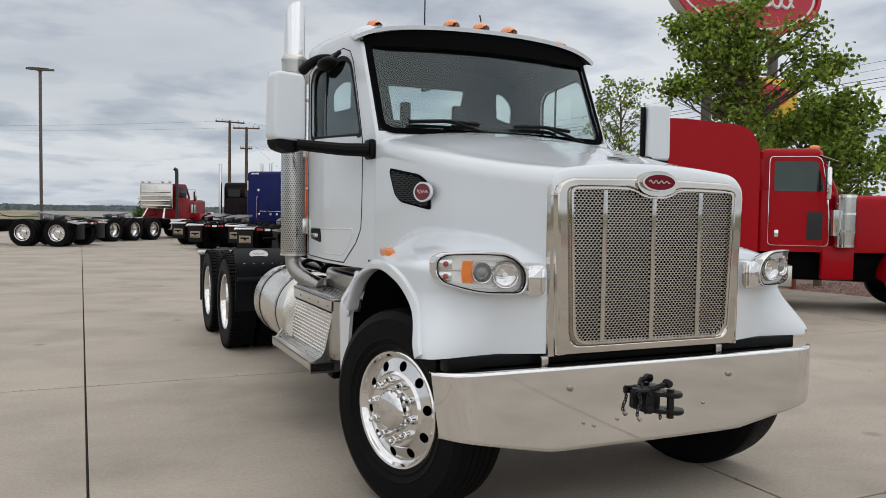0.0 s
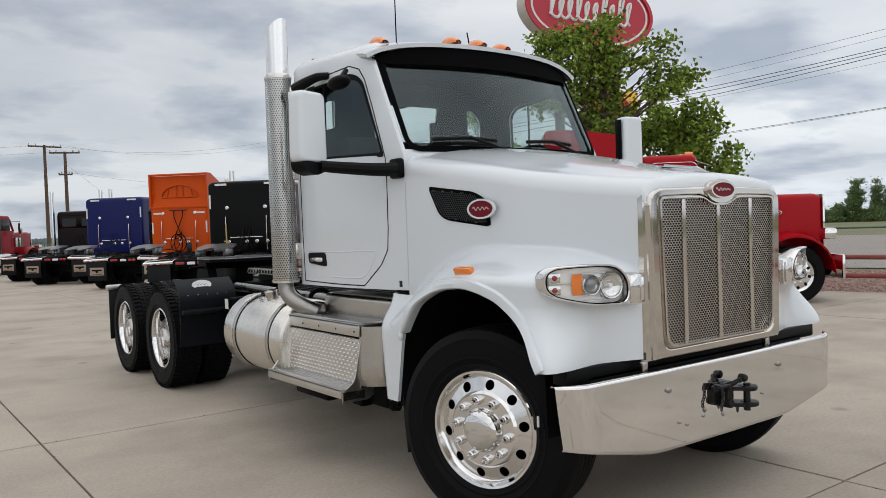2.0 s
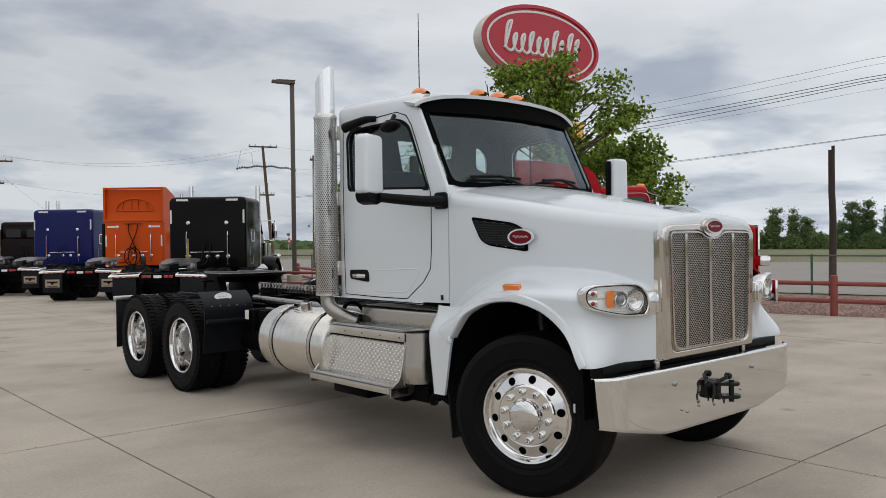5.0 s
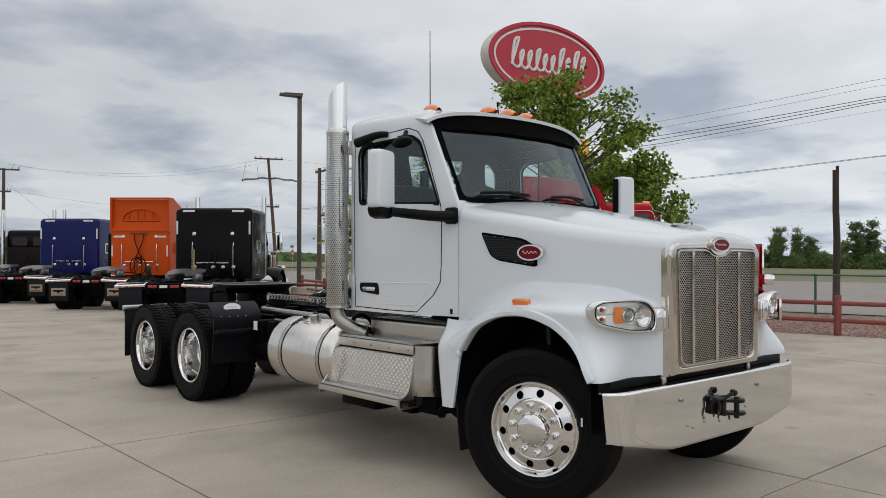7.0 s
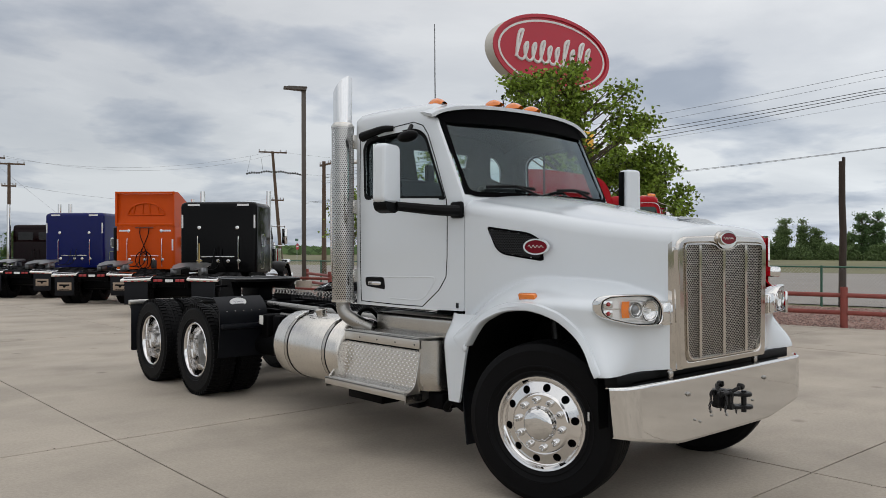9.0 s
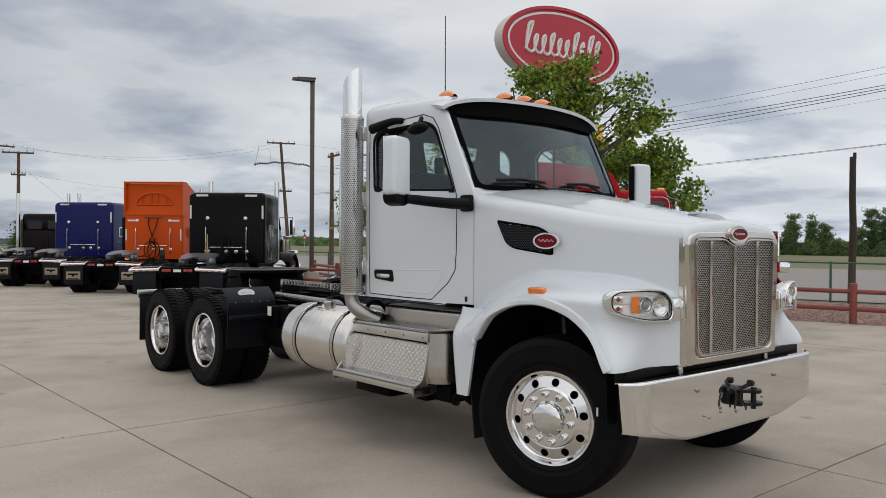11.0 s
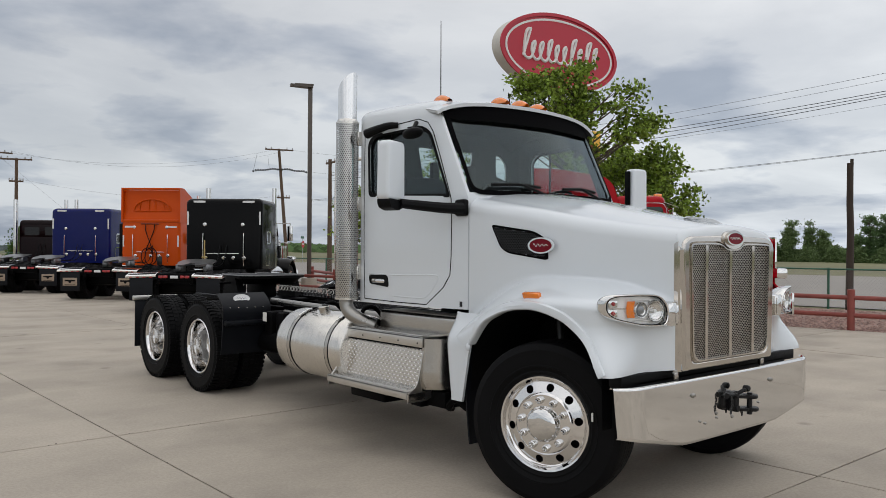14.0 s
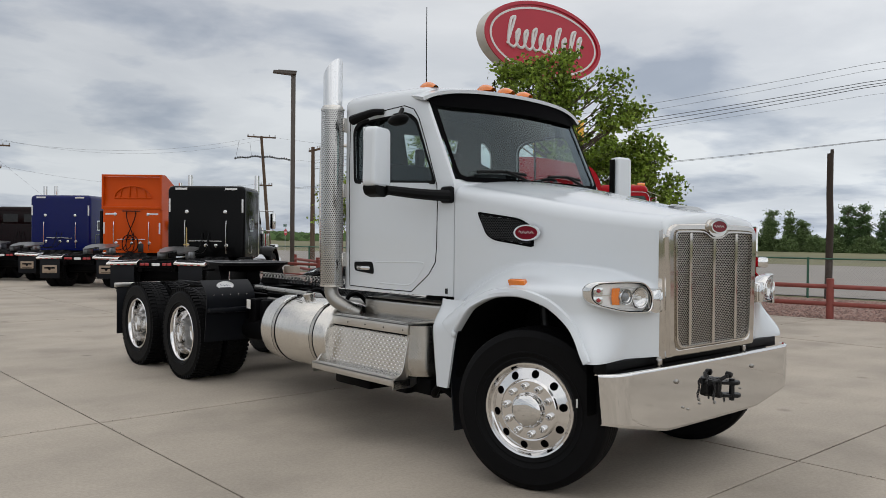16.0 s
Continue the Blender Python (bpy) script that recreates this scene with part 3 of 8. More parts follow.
# ---- the white tractor ----
truck = thing("truck_tractor", "white day cab truck tractor with chrome bumper parked on concrete", "truck")

# hood with fenders: outlines in plan run from the grille edge round the corner and back to the cowl
HOOD_PLAN = [(0.600, 0.055), (0.655, 0.20), (0.705, 0.36), (0.755, 0.55), (0.810, 0.75), (0.865, 1.05), (0.900, 1.35), (0.915, 1.655)]
FEND_PLAN = [(0.600, 0.055), (0.82, 0.125), (1.03, 0.190), (1.150, 0.300), (1.192, 0.52), (1.195, 0.85), (1.185, 1.20), (1.175, 1.655)]
FEND_TOP = [1.36, 1.41, 1.455, 1.475, 1.48, 1.47, 1.34, 1.10]
SHOULDER = [1.800, 1.812, 1.828, 1.852, 1.882, 1.938, 1.985, 2.035]
CROWN = [1.842, 1.866, 1.893, 1.929, 1.967, 2.030, 2.085, 2.130]


def hood_key(table, u):
    """Smooth value along the outline, u from 0 to 1."""
    n = len(table) - 1
    t = u * n
    i = min(int(t), n - 1)
    f = t - i
    a, b, c, d = (table[max(0, min(n, i + k))] for k in (-1, 0, 1, 2))
    def mix(a, b, c, d):
        return 0.5 * (2 * b + (c - a) * f + (2 * a - 5 * b + 4 * c - d) * f * f + (3 * b - a - 3 * c + d) * f ** 3)
    if isinstance(a, tuple):
        return tuple(mix(*q) for q in zip(a, b, c, d))
    return mix(a, b, c, d)


def hood_point(u, z, low=0.0):
    """A point of the hood's flank at the outline place u and height z."""
    hx, hy = hood_key(HOOD_PLAN, u)
    fx, fy = hood_key(FEND_PLAN, u)
    top = hood_key(FEND_TOP, u)
    w = step01(max(0.0, min(1.0, (top - z) / 0.18)) ** 0.72)
    x, y = hx + (fx - hx) * w, hy + (fy - hy) * w
    flare = step01((1.20 - z) / 0.30) * step01(1 - abs(u - 0.37) / 0.24)
    return x + 0.100 * flare, y - 0.130 * flare


def hood_column(u):
    """Points from the lower edge over the shoulder to the middle line."""
    low = 0.905 if u < 0.55 else 0.905 + (0.56 - 0.905) * step01((u - 0.55) / 0.2)
    sh, crown = hood_key(SHOULDER, u), hood_key(CROWN, u)
    r = 0.075
    pts = []
    for k in range(84):
        z = low + (sh - r - low) * k / 83
        x, y = hood_point(u, z)
        pts.append((x, y, z))
    x, y = hood_point(u, sh - r)
    cap = sh + 0.25 * (crown - sh)
    for k in range(1, 7):
        a = math.pi / 2 * k / 6
        pts.append((x - r * 1.5 * (1 - math.cos(a)), y + 0.02 * (1 - u) * math.sin(a), sh - r + (r + cap - sh) * math.sin(a)))
    x1, z1 = pts[-1][0], pts[-1][2]
    for k in range(1, 11):
        t = k / 10
        pts.append((x1 * (1 - t), y + 0.02 * (1 - u), z1 + (crown - z1) * (1 - (1 - t) ** 2.2)))
    return pts


bm = B()
cols = [hood_column(k / 64) for k in range(65)]
n = len(cols[0])
for sx in (-1, 1):
    put(bm, [(sx * x, y, z) for c in cols for x, y, z in c], [(i * n + j, (i + 1) * n + j, (i + 1) * n + j + 1, i * n + j + 1) for i in range(64) for j in range(n - 1)])
bmesh.ops.remove_doubles(bm, verts=bm.verts, dist=0.0005)
hood = part("hood", bm, WHITE, truck, "white moulded hood with flared fenders", smooth=60)
thicken(hood, 0.018, 65)
arch = B()
ARCH = [(0.165, 0.40), (0.165, 0.90), (0.190, 0.940), (0.259, 1.034), (0.348, 1.119), (0.471, 1.204), (0.565, 1.240), (0.66, 1.262), (0.763, 1.272), (0.901, 1.262), (0.985, 1.245), (1.064, 1.221), (1.195, 1.160), (1.272, 1.081), (1.345, 0.985), (1.385, 0.90), (1.44, 0.60), (1.45, 0.40)]
for sx in (-1, 1):
    prism(arch, ARCH[:-3] + [(1.40, 0.955), (1.47, 1.00), (1.56, 1.055), (1.72, 1.10), (1.72, 0.40)], "x", min(sx * 0.93, sx * 1.6), max(sx * 0.93, sx * 1.6))
cut(hood, arch, smooth=65)


@functools.lru_cache(None)
def flank_row(z):
    """Plan outline of the flank at one height, as arrays of y and half width."""
    q = sorted((hood_point(k / 160, z)[::-1] for k in range(59, 161)))
    return np.array([p[0] for p in q]), np.array([p[1] for p in q])


def fender_x(y, z):
    """Half width of the outer fender skin at y."""
    return float(np.interp(y, *flank_row(round(z, 4))))


def fender_u(y, z):
    """Outline place of the outer skin at y."""
    us = [k / 160 for k in range(59, 161)]
    ys = [hood_point(u, z)[1] for u in us]
    order = sorted(range(len(us)), key=lambda i: ys[i])
    return float(np.interp(y, [ys[i] for i in order], [us[i] for i in order]))


def flare_point(u, z, w, ny, nz, out):
    """A point w metres along the skin from the place u, z, and out metres proud of it."""
    a, b = hood_point(u - 0.005, z), hood_point(u + 0.005, z)
    speed = max(0.3, math.hypot(b[0] - a[0], b[1] - a[1]) / 0.01)
    u2, z2 = u + ny * w / speed, z + nz * w
    a, b, p = hood_point(u2 - 0.005, z2), hood_point(u2 + 0.005, z2), hood_point(u2, z2)
    dx, dy = b[0] - a[0], b[1] - a[1]
    run = math.hypot(dx, dy)
    return (p[0] + dy / run * out, p[1] - dx / run * out, z2)


for sx in (-1, 1):
    bm = B()
    line = [(p.x, p.y) for p in bend([(a, b, 0) for a, b in ARCH[1:-3]], 4)]
    rows_ = []
    for i, (y, z) in enumerate(line):
        (ya, za), (yb, zb) = line[max(0, i - 1)], line[min(len(line) - 1, i + 1)]
        run = math.hypot(yb - ya, zb - za)
        ny, nz = -(zb - za) / run, (yb - ya) / run
        u = fender_u(y, z)
        w = 0.054 * step01(0.75 + i / 16) * step01(0.30 + (len(line) - 1 - i) / 10)
        rows_.append([flare_point(u, z, a, ny, nz, b) for a, b in ((0.0, -0.05), (-0.004, 0.002), (0.0, 0.012), (0.005, 0.017), (w * 0.5, 0.019), (w - 0.004, 0.017), (w, 0.012), (w + 0.006, -0.004))])
    k = len(rows_[0])
    put(bm, [(sx * p[0], p[1], p[2]) for r_ in rows_ for p in r_], [(i * k + j, (i + 1) * k + j, (i + 1) * k + j + 1, i * k + j + 1) for i in range(len(rows_) - 1) for j in range(k - 1)])
    part("fender_lip", bm, WHITE, hood, "flat raised lip round the wheel arch", smooth=28)
    # moulded knuckle where the lip ends over the sill
    bm = B()
    bmesh.ops.create_uvsphere(bm, u_segments=14, v_segments=8, radius=0.027)
    for v_ in bm.verts:
        v_.co = Vector((sx * (fender_x(1.36, 0.97) + 0.004) + v_.co.x * 0.6, 1.365 + v_.co.y * 0.9, 0.968 + v_.co.z * 1.1))
    part("lip_knuckle", bm, WHITE, hood)
    # wheel house behind the arch
    bm = B()
    prof = [(0.24, 0.56), (0.25, 0.92), (0.36, 1.13), (0.52, 1.27), (0.74, 1.345), (1.03, 1.30), (1.28, 1.15), (1.40, 0.95), (1.44, 0.55)]
    inner, outer = sx * 0.45, sx * 1.10
    put(bm, [(x, y, z) for y, z in prof for x in (inner, outer)], [(2 * i, 2 * i + 2, 2 * i + 3, 2 * i + 1) for i in range(len(prof) - 1)])
    put(bm, [(inner, y, z) for y, z in prof], [tuple(range(len(prof)))])
    part("wheel_house", bm, BLACK_PLASTIC, truck)
    # mud guard behind the wheel
    bm = B()
    sheet(bm, lambda a, b: (sx * (0.78 + 0.36 * a), 1.40 + 0.05 * math.sin(b * 2), 0.26 + 0.7 * b), 4, 6)
    ob = part("splash_guard", bm, FLAP, truck)
    thicken(ob, 0.012)
    # side marker
    bm = B()
    box(bm, -0.012, 0.024, -0.072, 0.072, -0.028, 0.028, 0.009, pose(sx * 1.158, 0.782, 1.354, 0, sx * 20, 0))
    part("side_marker", bm, AMBER, hood, "amber side marker lamp")
    # air intake and badge on the flank
    def flank(y, z, out):
        return (sx * (fender_x(y, z) + out), y, z)
    shape = rounded([(1.425, 1.848), (1.03, 1.795), (0.925, 1.735), (0.915, 1.60), (0.94, 1.592), (1.255, 1.635), (1.33, 1.67)], [0.03, 0.05, 0.04, 0.0, 0.02, 0.03, 0.05], 4)
    rim_in = [(1.17 + (y - 1.17) * 0.93, 1.71 + (z - 1.71) * 0.86) for y, z in shape]
    bm = B()
    k = len(shape)
    put(bm, [flank(y, z, 0.003) for y, z in shape] + [flank(y, z, 0.013) for y, z in rim_in] + [flank(y, z, 0.004) for y, z in rim_in], [(i, (i + 1) % k, k + (i + 1) % k, k + i) for i in range(k)] + [(k + i, k + (i + 1) % k, 2 * k + (i + 1) % k, 2 * k + i) for i in range(k)])
    intake = part("air_intake", bm, MATT_BLACK, hood, "black honeycomb air intake")

    def in_shape(y, z):
        c = False
        for a, b in zip(rim_in, rim_in[1:] + rim_in[:1]):
            if (a[1] > z) != (b[1] > z) and y < (b[0] - a[0]) * (z - a[1]) / (b[1] - a[1]) + a[0]:
                c = not c
        return c
    vs, fs = hex_net(lambda a, b: (a, b), 36, 26, 0.0155, 0.0120, 0.72)
    verts, faces = [], []
    for f in fs:
        pts = [(0.89 + vs[i][0], 1.58 + vs[i][1]) for i in f]
        if all(in_shape(*p) for p in pts):
            faces.append(tuple(range(len(verts), len(verts) + 4)))
            verts += [flank(p[0], p[1], 0.010) for p in pts]
    raw("honeycomb", verts, faces, DARK_NET, intake, kind="stuff")
    verts, faces = [], []
    for i in range(54):
        for j in range(28):
            y0, z0 = 0.90 + 0.01 * i, 1.58 + 0.01 * j
            if in_shape(y0 + 0.005, z0 + 0.005):
                faces.append(tuple(range(len(verts), len(verts) + 4)))
                verts += [flank(y0 + a, z0 + b, 0.005) for a, b in ((-0.001, -0.001), (0.011, -0.001), (0.011, 0.011), (-0.001, 0.011))]
    raw("intake_backing", verts, faces, MATT_BLACK, intake)
    q = flank(0.958, 1.693, 0.024)
    turn = 3.0
    badge(hood, Matrix.Translation(q) @ pose(0, 0, 0, 0, 0, sx * (90 - turn) if sx > 0 else -90 + turn), 0.228, 0.114, BADGE_RED, WHITE)

# grille: bright surround, mesh, bars
surround = new("grille")
surround.parent = truck
tagged(surround, "tall chrome-framed grille with perforated mesh")
CORNERS = [(0.30, 0.0), (0.13, 0.006), (0.06, 0.008)]
G_OUT = rounded([(-0.572, 0.892), (0.572, 0.892), (0.594, 1.715), (0.515, 1.760)] + [(x, 1.765 + d) for x, d in CORNERS] + [(-x, 1.765 + d) for x, d in CORNERS[::-1]] + [(-0.515, 1.760), (-0.594, 1.715)], [0.015, 0.015, 0.05, 0.06] + [0.03] * 6 + [0.06, 0.05], 8)
G_IN = rounded([(-0.480, 0.948), (0.480, 0.948), (0.512, 1.708), (0.46, 1.712), (0.30, 1.715), (0.150, 1.714), (0.075, 1.674), (-0.075, 1.674), (-0.150, 1.714), (-0.30, 1.715), (-0.46, 1.712), (-0.512, 1.708)], [0.09, 0.09, 0.03, 0.02, 0.02, 0.05, 0.06, 0.06, 0.05, 0.02, 0.02, 0.03], 8)
bm = B()
k = len(G_OUT)
mixed = lambda f: [(o[0] * (1 - f) + i[0] * f, o[1] * (1 - f) + i[1] * f) for o, i in zip(G_OUT, G_IN)]
wider = lambda w, dz: [(math.copysign(w, x) if abs(x) > 0.55 else x, z - dz * (z > 1.5)) for x, z in G_OUT]
rings = [(wider(0.607, 0.03), 0.066), (wider(0.599, 0.012), 0.042)] + [(mixed(0.30 * (1 - math.cos(a))), 0.044 - 0.036 * math.sin(a)) for a in (math.pi / 12 * q for q in range(1, 7))] + [(mixed(0.74), 0.008), (mixed(0.80), 0.010), (mixed(0.86), 0.018), (mixed(0.90), 0.020), (G_IN, 0.022), (G_IN, 0.078)]
put(bm, [(x, y, z) for ring, y in rings for x, z in ring], [(a * k + i, a * k + (i + 1) % k, (a + 1) * k + (i + 1) % k, (a + 1) * k + i) for a in range(len(rings) - 1) for i in range(k)])
part("grille_surround", bm, SURROUND, surround, "bright stainless grille surround", smooth=3)


def spaced(line, n):
    """n + 1 points at even steps along a line."""
    at = [0.0]
    for a, b in zip(line, line[1:]):
        at.append(at[-1] + math.dist(a, b))
    return [tuple(float(np.interp(at[-1] * i / n, at, [p[d] for p in line])) for d in range(len(line[0]))) for i in range(n + 1)]


# white cap of the hood rolled over the grille's top
half = [p for p in hood_column(0.0) if p[2] > 1.69]
rim_line = spaced([(-x, y, z) for x, y, z in half] + [(x, y, z) for x, y, z in half[-2::-1]], 80)
top_line = spaced(rounded([(-0.592, 1.690), (-0.588, 1.722), (-0.515, 1.758), (-0.30, 1.765), (-0.10, 1.772), (0.10, 1.772), (0.30, 1.765), (0.515, 1.758), (0.588, 1.722), (0.592, 1.690)], [0, 0.03, 0.06, 0.03, 0.03, 0.03, 0.03, 0.06, 0.03, 0], 6), 80)


def cap_point(i, b):
    """From the grille's top edge (b = 0) over a rounded edge to the hood's front rim (b = 1)."""
    (x, z), rim = top_line[i], Vector(rim_line[i])
    p = Vector((x * 0.996, 0.026, z - 0.007)).lerp(rim, math.sin(b * math.pi / 2))
    p.y = 0.026 + (rim.y - 0.026) * (1 - math.cos(b * math.pi / 2))
    return tuple(p)


bm = B()
sheet(bm, lambda a, b: cap_point(round(a * 80), b), 80, 10)
part("grille_cap", bm, WHITE, hood, "white rolled hood edge over the grille", smooth=60)
bm = B()
prism(bm, G_IN, "y", 0.075, 0.085)
part("radiator_screen", bm, MATT_BLACK, surround)


def in_grille(x, z):
    c = False
    for a, b in zip(G_IN, G_IN[1:] + G_IN[:1]):
        if (a[1] > z) != (b[1] > z) and x < (b[0] - a[0]) * (z - a[1]) / (b[1] - a[1]) + a[0]:
            c = not c
    return c


vs, fs = hex_net(lambda a, b: (a, b), 47, 66, 0.0222, 0.0122, 0.73)
verts, faces = [], []
for f in fs:
    pts = [(-0.505 + vs[i][0], 0.940 + vs[i][1]) for i in f]
    if all(in_grille(*p) for p in pts):
        faces.append(tuple(range(len(verts), len(verts) + 4)))
        verts += [(p[0], 0.030, p[1]) for p in pts]
raw("grille_mesh", verts, faces, MESH_STEEL, surround, "perforated steel mesh", kind="stuff")
for x in (-0.300, 0.0, 0.300):
    bm = B()
    prism(bm, [(x - 0.014, 0.036), (x - 0.014, 0.018), (x - 0.006, 0.010), (x + 0.006, 0.010), (x + 0.014, 0.018), (x + 0.014, 0.036)], "z", 0.958, 1.700 if x else 1.664)
    part("grille_bar", bm, SURROUND, surround, smooth=20)
bm = B()
frame_ring(bm, [(x * 1.004, z) for x, z in G_IN], [(x * 0.975, 1.34 + (z - 1.34) * 0.978) for x, z in G_IN], "y", 0.000, 0.03)
part("inner_trim", bm, SURROUND, surround)
bm = B()
prism(bm, oval(0.250, 0.128, 40, 0, 1.741), "y", -0.004, 0.03)
part("badge_mount", bm, SURROUND, surround)
badge(surround, pose(0, -0.008, 1.747), 0.215, 0.092, BADGE_RED, SURROUND)
bm = B()
prism(bm, rounded([(0.085, 1.850), (0.15, 1.884), (0.36, 1.912), (0.36, 1.896), (0.22, 1.862)], 0.006, 2), "x", -0.011, 0.011)
for sx in (-1, 1):
    put(bm, [(0, 0.14, 1.878), (sx * 0.075, 0.32, 1.897), (sx * 0.06, 0.35, 1.894), (0, 0.34, 1.905), (0, 0.14, 1.872), (sx * 0.075, 0.32, 1.892), (sx * 0.06, 0.35, 1.889), (0, 0.34, 1.888)], [(0, 1, 2, 3), (4, 7, 6, 5), (0, 4, 5, 1), (1, 5, 6, 2), (2, 6, 7, 3)])
part("hood_ornament", bm, CHROME, hood)

# headlights
for sx in (-1, 1):
    hl = new("headlight")
    hl.parent = truck
    tagged(hl, "chrome-trimmed headlight with amber turn lamp")

    def lamp(u, v, out=0.0):
        """u along the lamp from the grille outwards, v up."""
        x = 0.640 + (1.160 - 0.640) * u
        y = 0.045 + 0.02 * u + 0.208 * max(0.0, u) ** 4
        z = 1.165 + (1.405 - 1.165) * v
        return (sx * x, y - out, z)
    shape = [(a / 0.52, b / 0.24) for a, b in rounded([(0.092, 0.030), (0.330, 0.034), (0.502, 0.088), (0.502, 0.226), (0.330, 0.239), (0.165, 0.228), (0.080, 0.145)], [0.06, 0.10, 0.062, 0.058, 0.10, 0.08, 0.06], 8)]
    mid = (0.57, 0.55)
    def ring(s, out):
        return [lamp(mid[0] + (u - mid[0]) * s, mid[1] + (v - mid[1]) * (1 - (1 - s) * 1.6), out) for u, v in shape]
    k = len(shape)

    def disc(bm, s, out):
        """The lamp's outline at scale s filled along the lamp's curve."""
        edge = [((u - mid[0]) * s, (v - mid[1]) * (1 - (1 - s) * 1.6)) for u, v in shape]
        steps_ = [1.0, 0.93, 0.85, 0.75, 0.62, 0.45, 0.25]
        put(bm, [lamp(mid[0] + u * f, mid[1] + v * f, out) for f in steps_ for u, v in edge], [(a * k + i, a * k + (i + 1) % k, (a + 1) * k + (i + 1) % k, (a + 1) * k + i) for a in range(len(steps_) - 1) for i in range(k)] + [tuple((len(steps_) - 1) * k + i for i in range(k))])
    loops = [ring(0.78, -0.11), ring(0.90, -0.06), ring(0.985, -0.015), ring(1.0, 0.008), ring(0.985, 0.024), ring(0.965, 0.031), ring(0.940, 0.031), ring(0.922, 0.026), ring(0.910, 0.014)]
    bm = B()
    put(bm, [p for r_ in loops for p in r_], [(a * k + i, a * k + (i + 1) % k, (a + 1) * k + (i + 1) % k, (a + 1) * k + i) for a in range(len(loops) - 1) for i in range(k)])
    part("bezel", bm, CHROME, hl)
    bm = B()
    disc(bm, 0.915, -0.012)
    part("reflector_tray", bm, LAMP_SILVER, hl)
    bm = B()
    for s, o in ((0.922, 0.021), (0.918, 0.027), (0.908, 0.027), (0.904, 0.020)):
        put(bm, ring(s, o), [])
    bm.verts.ensure_lookup_table()
    for a in range(3):
        for i in range(k):
            bm.faces.new([bm.verts[j] for j in (a * k + i, a * k + (i + 1) % k, (a + 1) * k + (i + 1) % k, (a + 1) * k + i)])
    part("gasket", bm, BLACK_PLASTIC, hl)
    bm = B()
    for q in range(7):
        v0 = 0.26 + 0.085 * q
        sheet(bm, lambda a, b: lamp(0.26 + 0.40 * a, v0 + 0.045 * b, -0.010 + 0.006 * math.sin(b * math.pi)), 8, 3)
    part("fluting", bm, LAMP_SILVER, hl)
    for name, uc, vc, r, mat in (("low_beam", 0.385, 0.53, 0.055, CHROME), ("projector", 0.595, 0.57, 0.042, CHROME)):
        c = Vector(lamp(uc, vc, 0.012))
        face = pose(0, 0, 0, 0, 0, sx * 12) @ pose(0, 0, 0, 0, 0, 90)
        bm = B()
        lathe(bm, [(r * 1.22, 0.018), (r * 1.20, -0.002), (r * 1.13, -0.008), (r * 1.06, -0.006), (r * 1.0, 0.002), (r * 0.86, 0.009), (r * 0.66, 0.014), (r * 0.35, 0.018), (0, 0.019)], 32, Matrix.Translation(c) @ face)
        ob = part(name, bm, mat, hl)
        bm = B()
        if name == "projector":
            lathe(bm, [(r * 0.74, 0.012), (r * 0.70, 0.004), (r * 0.62, -0.001), (r * 0.40, -0.007), (0, -0.009)], 28, Matrix.Translation(c) @ face)
            part("projector_lens", bm, LENS_GLASS, ob)
        else:
            lathe(bm, [(0.012, 0.018), (0.012, 0.0), (0, -0.003)], 12, Matrix.Translation(c) @ face)
            part("bulb", bm, WHITE_PLASTIC, ob)
    bm = B()
    sheet(bm, lambda a, b: lamp(0.668 + 0.080 * a + 0.010 * math.sin(b * math.pi), 0.37 + 0.42 * b, 0.010), 3, 3)
    part("turn_lamp", bm, AMBER, hl, "amber turn lamp")
    for vc in (0.48, 0.72):
        bm = B()
        box(bm, -0.030, 0.030, 0.0, 0.006, -0.022, 0.022, 0.003, Matrix.Translation(lamp(0.865, vc, 0.004)) @ pose(0, 0, 0, 0, 0, sx * 30))
        cup = part("marker_cup", bm, CHROME, hl)
        bm = B()
        lathe(bm, [(0, -0.012), (0.010, -0.009), (0.014, 0.0), (0.014, 0.006)], 14, Matrix.Translation(lamp(0.865, vc, 0.007)) @ pose(0, 0, 0, 0, 0, 90 + sx * 30))
        part("marker_bulb", bm, RED_LENS, cup)
    bm = B()
    sheet(bm, lambda a, b: lamp(0.68 + 0.22 * a, 0.585 + 0.03 * b, 0.008), 4, 1)
    part("lamp_rib", bm, CHROME, hl)
    bm = B()
    disc(bm, 0.905, 0.024)
    lens = part("lens", bm, LENS, hl, "clear lens")
    lens.visible_shadow = False
    bm = B()
    box(bm, min(sx * 0.628, sx * 0.735), max(sx * 0.628, sx * 0.735), 0.012, 0.16, 1.185, 1.345, 0.030)
    box(bm, min(sx * 0.640, sx * 0.665), max(sx * 0.640, sx * 0.665), 0.004, 0.06, 1.205, 1.325, 0.010)
    part("lamp_bracket", bm, CHROME, hl)

# black gap panel between fenders and bumper
bm = B()
box(bm, -1.10, 1.10, 0.10, 0.20, 0.83, 0.905, 0.01)
box(bm, -0.95, 0.95, 0.10, 0.30, 0.55, 0.86, 0.01)
part("bumper_filler", bm, BLACK_PLASTIC, truck)
for x in (-0.62, 0.47):
    bm = B()
    box(bm, x - 0.02, x + 0.02, 0.03, 0.06, 0.845, 0.895, 0.006)
    part("hood_latch", bm, STAINLESS, truck)

# bumper: bright plate, lower corners cut up, ends turned back
bumper = new("bumper")
bumper.parent = truck
tagged(bumper, "wide polished chrome bumper with cut lower corners")


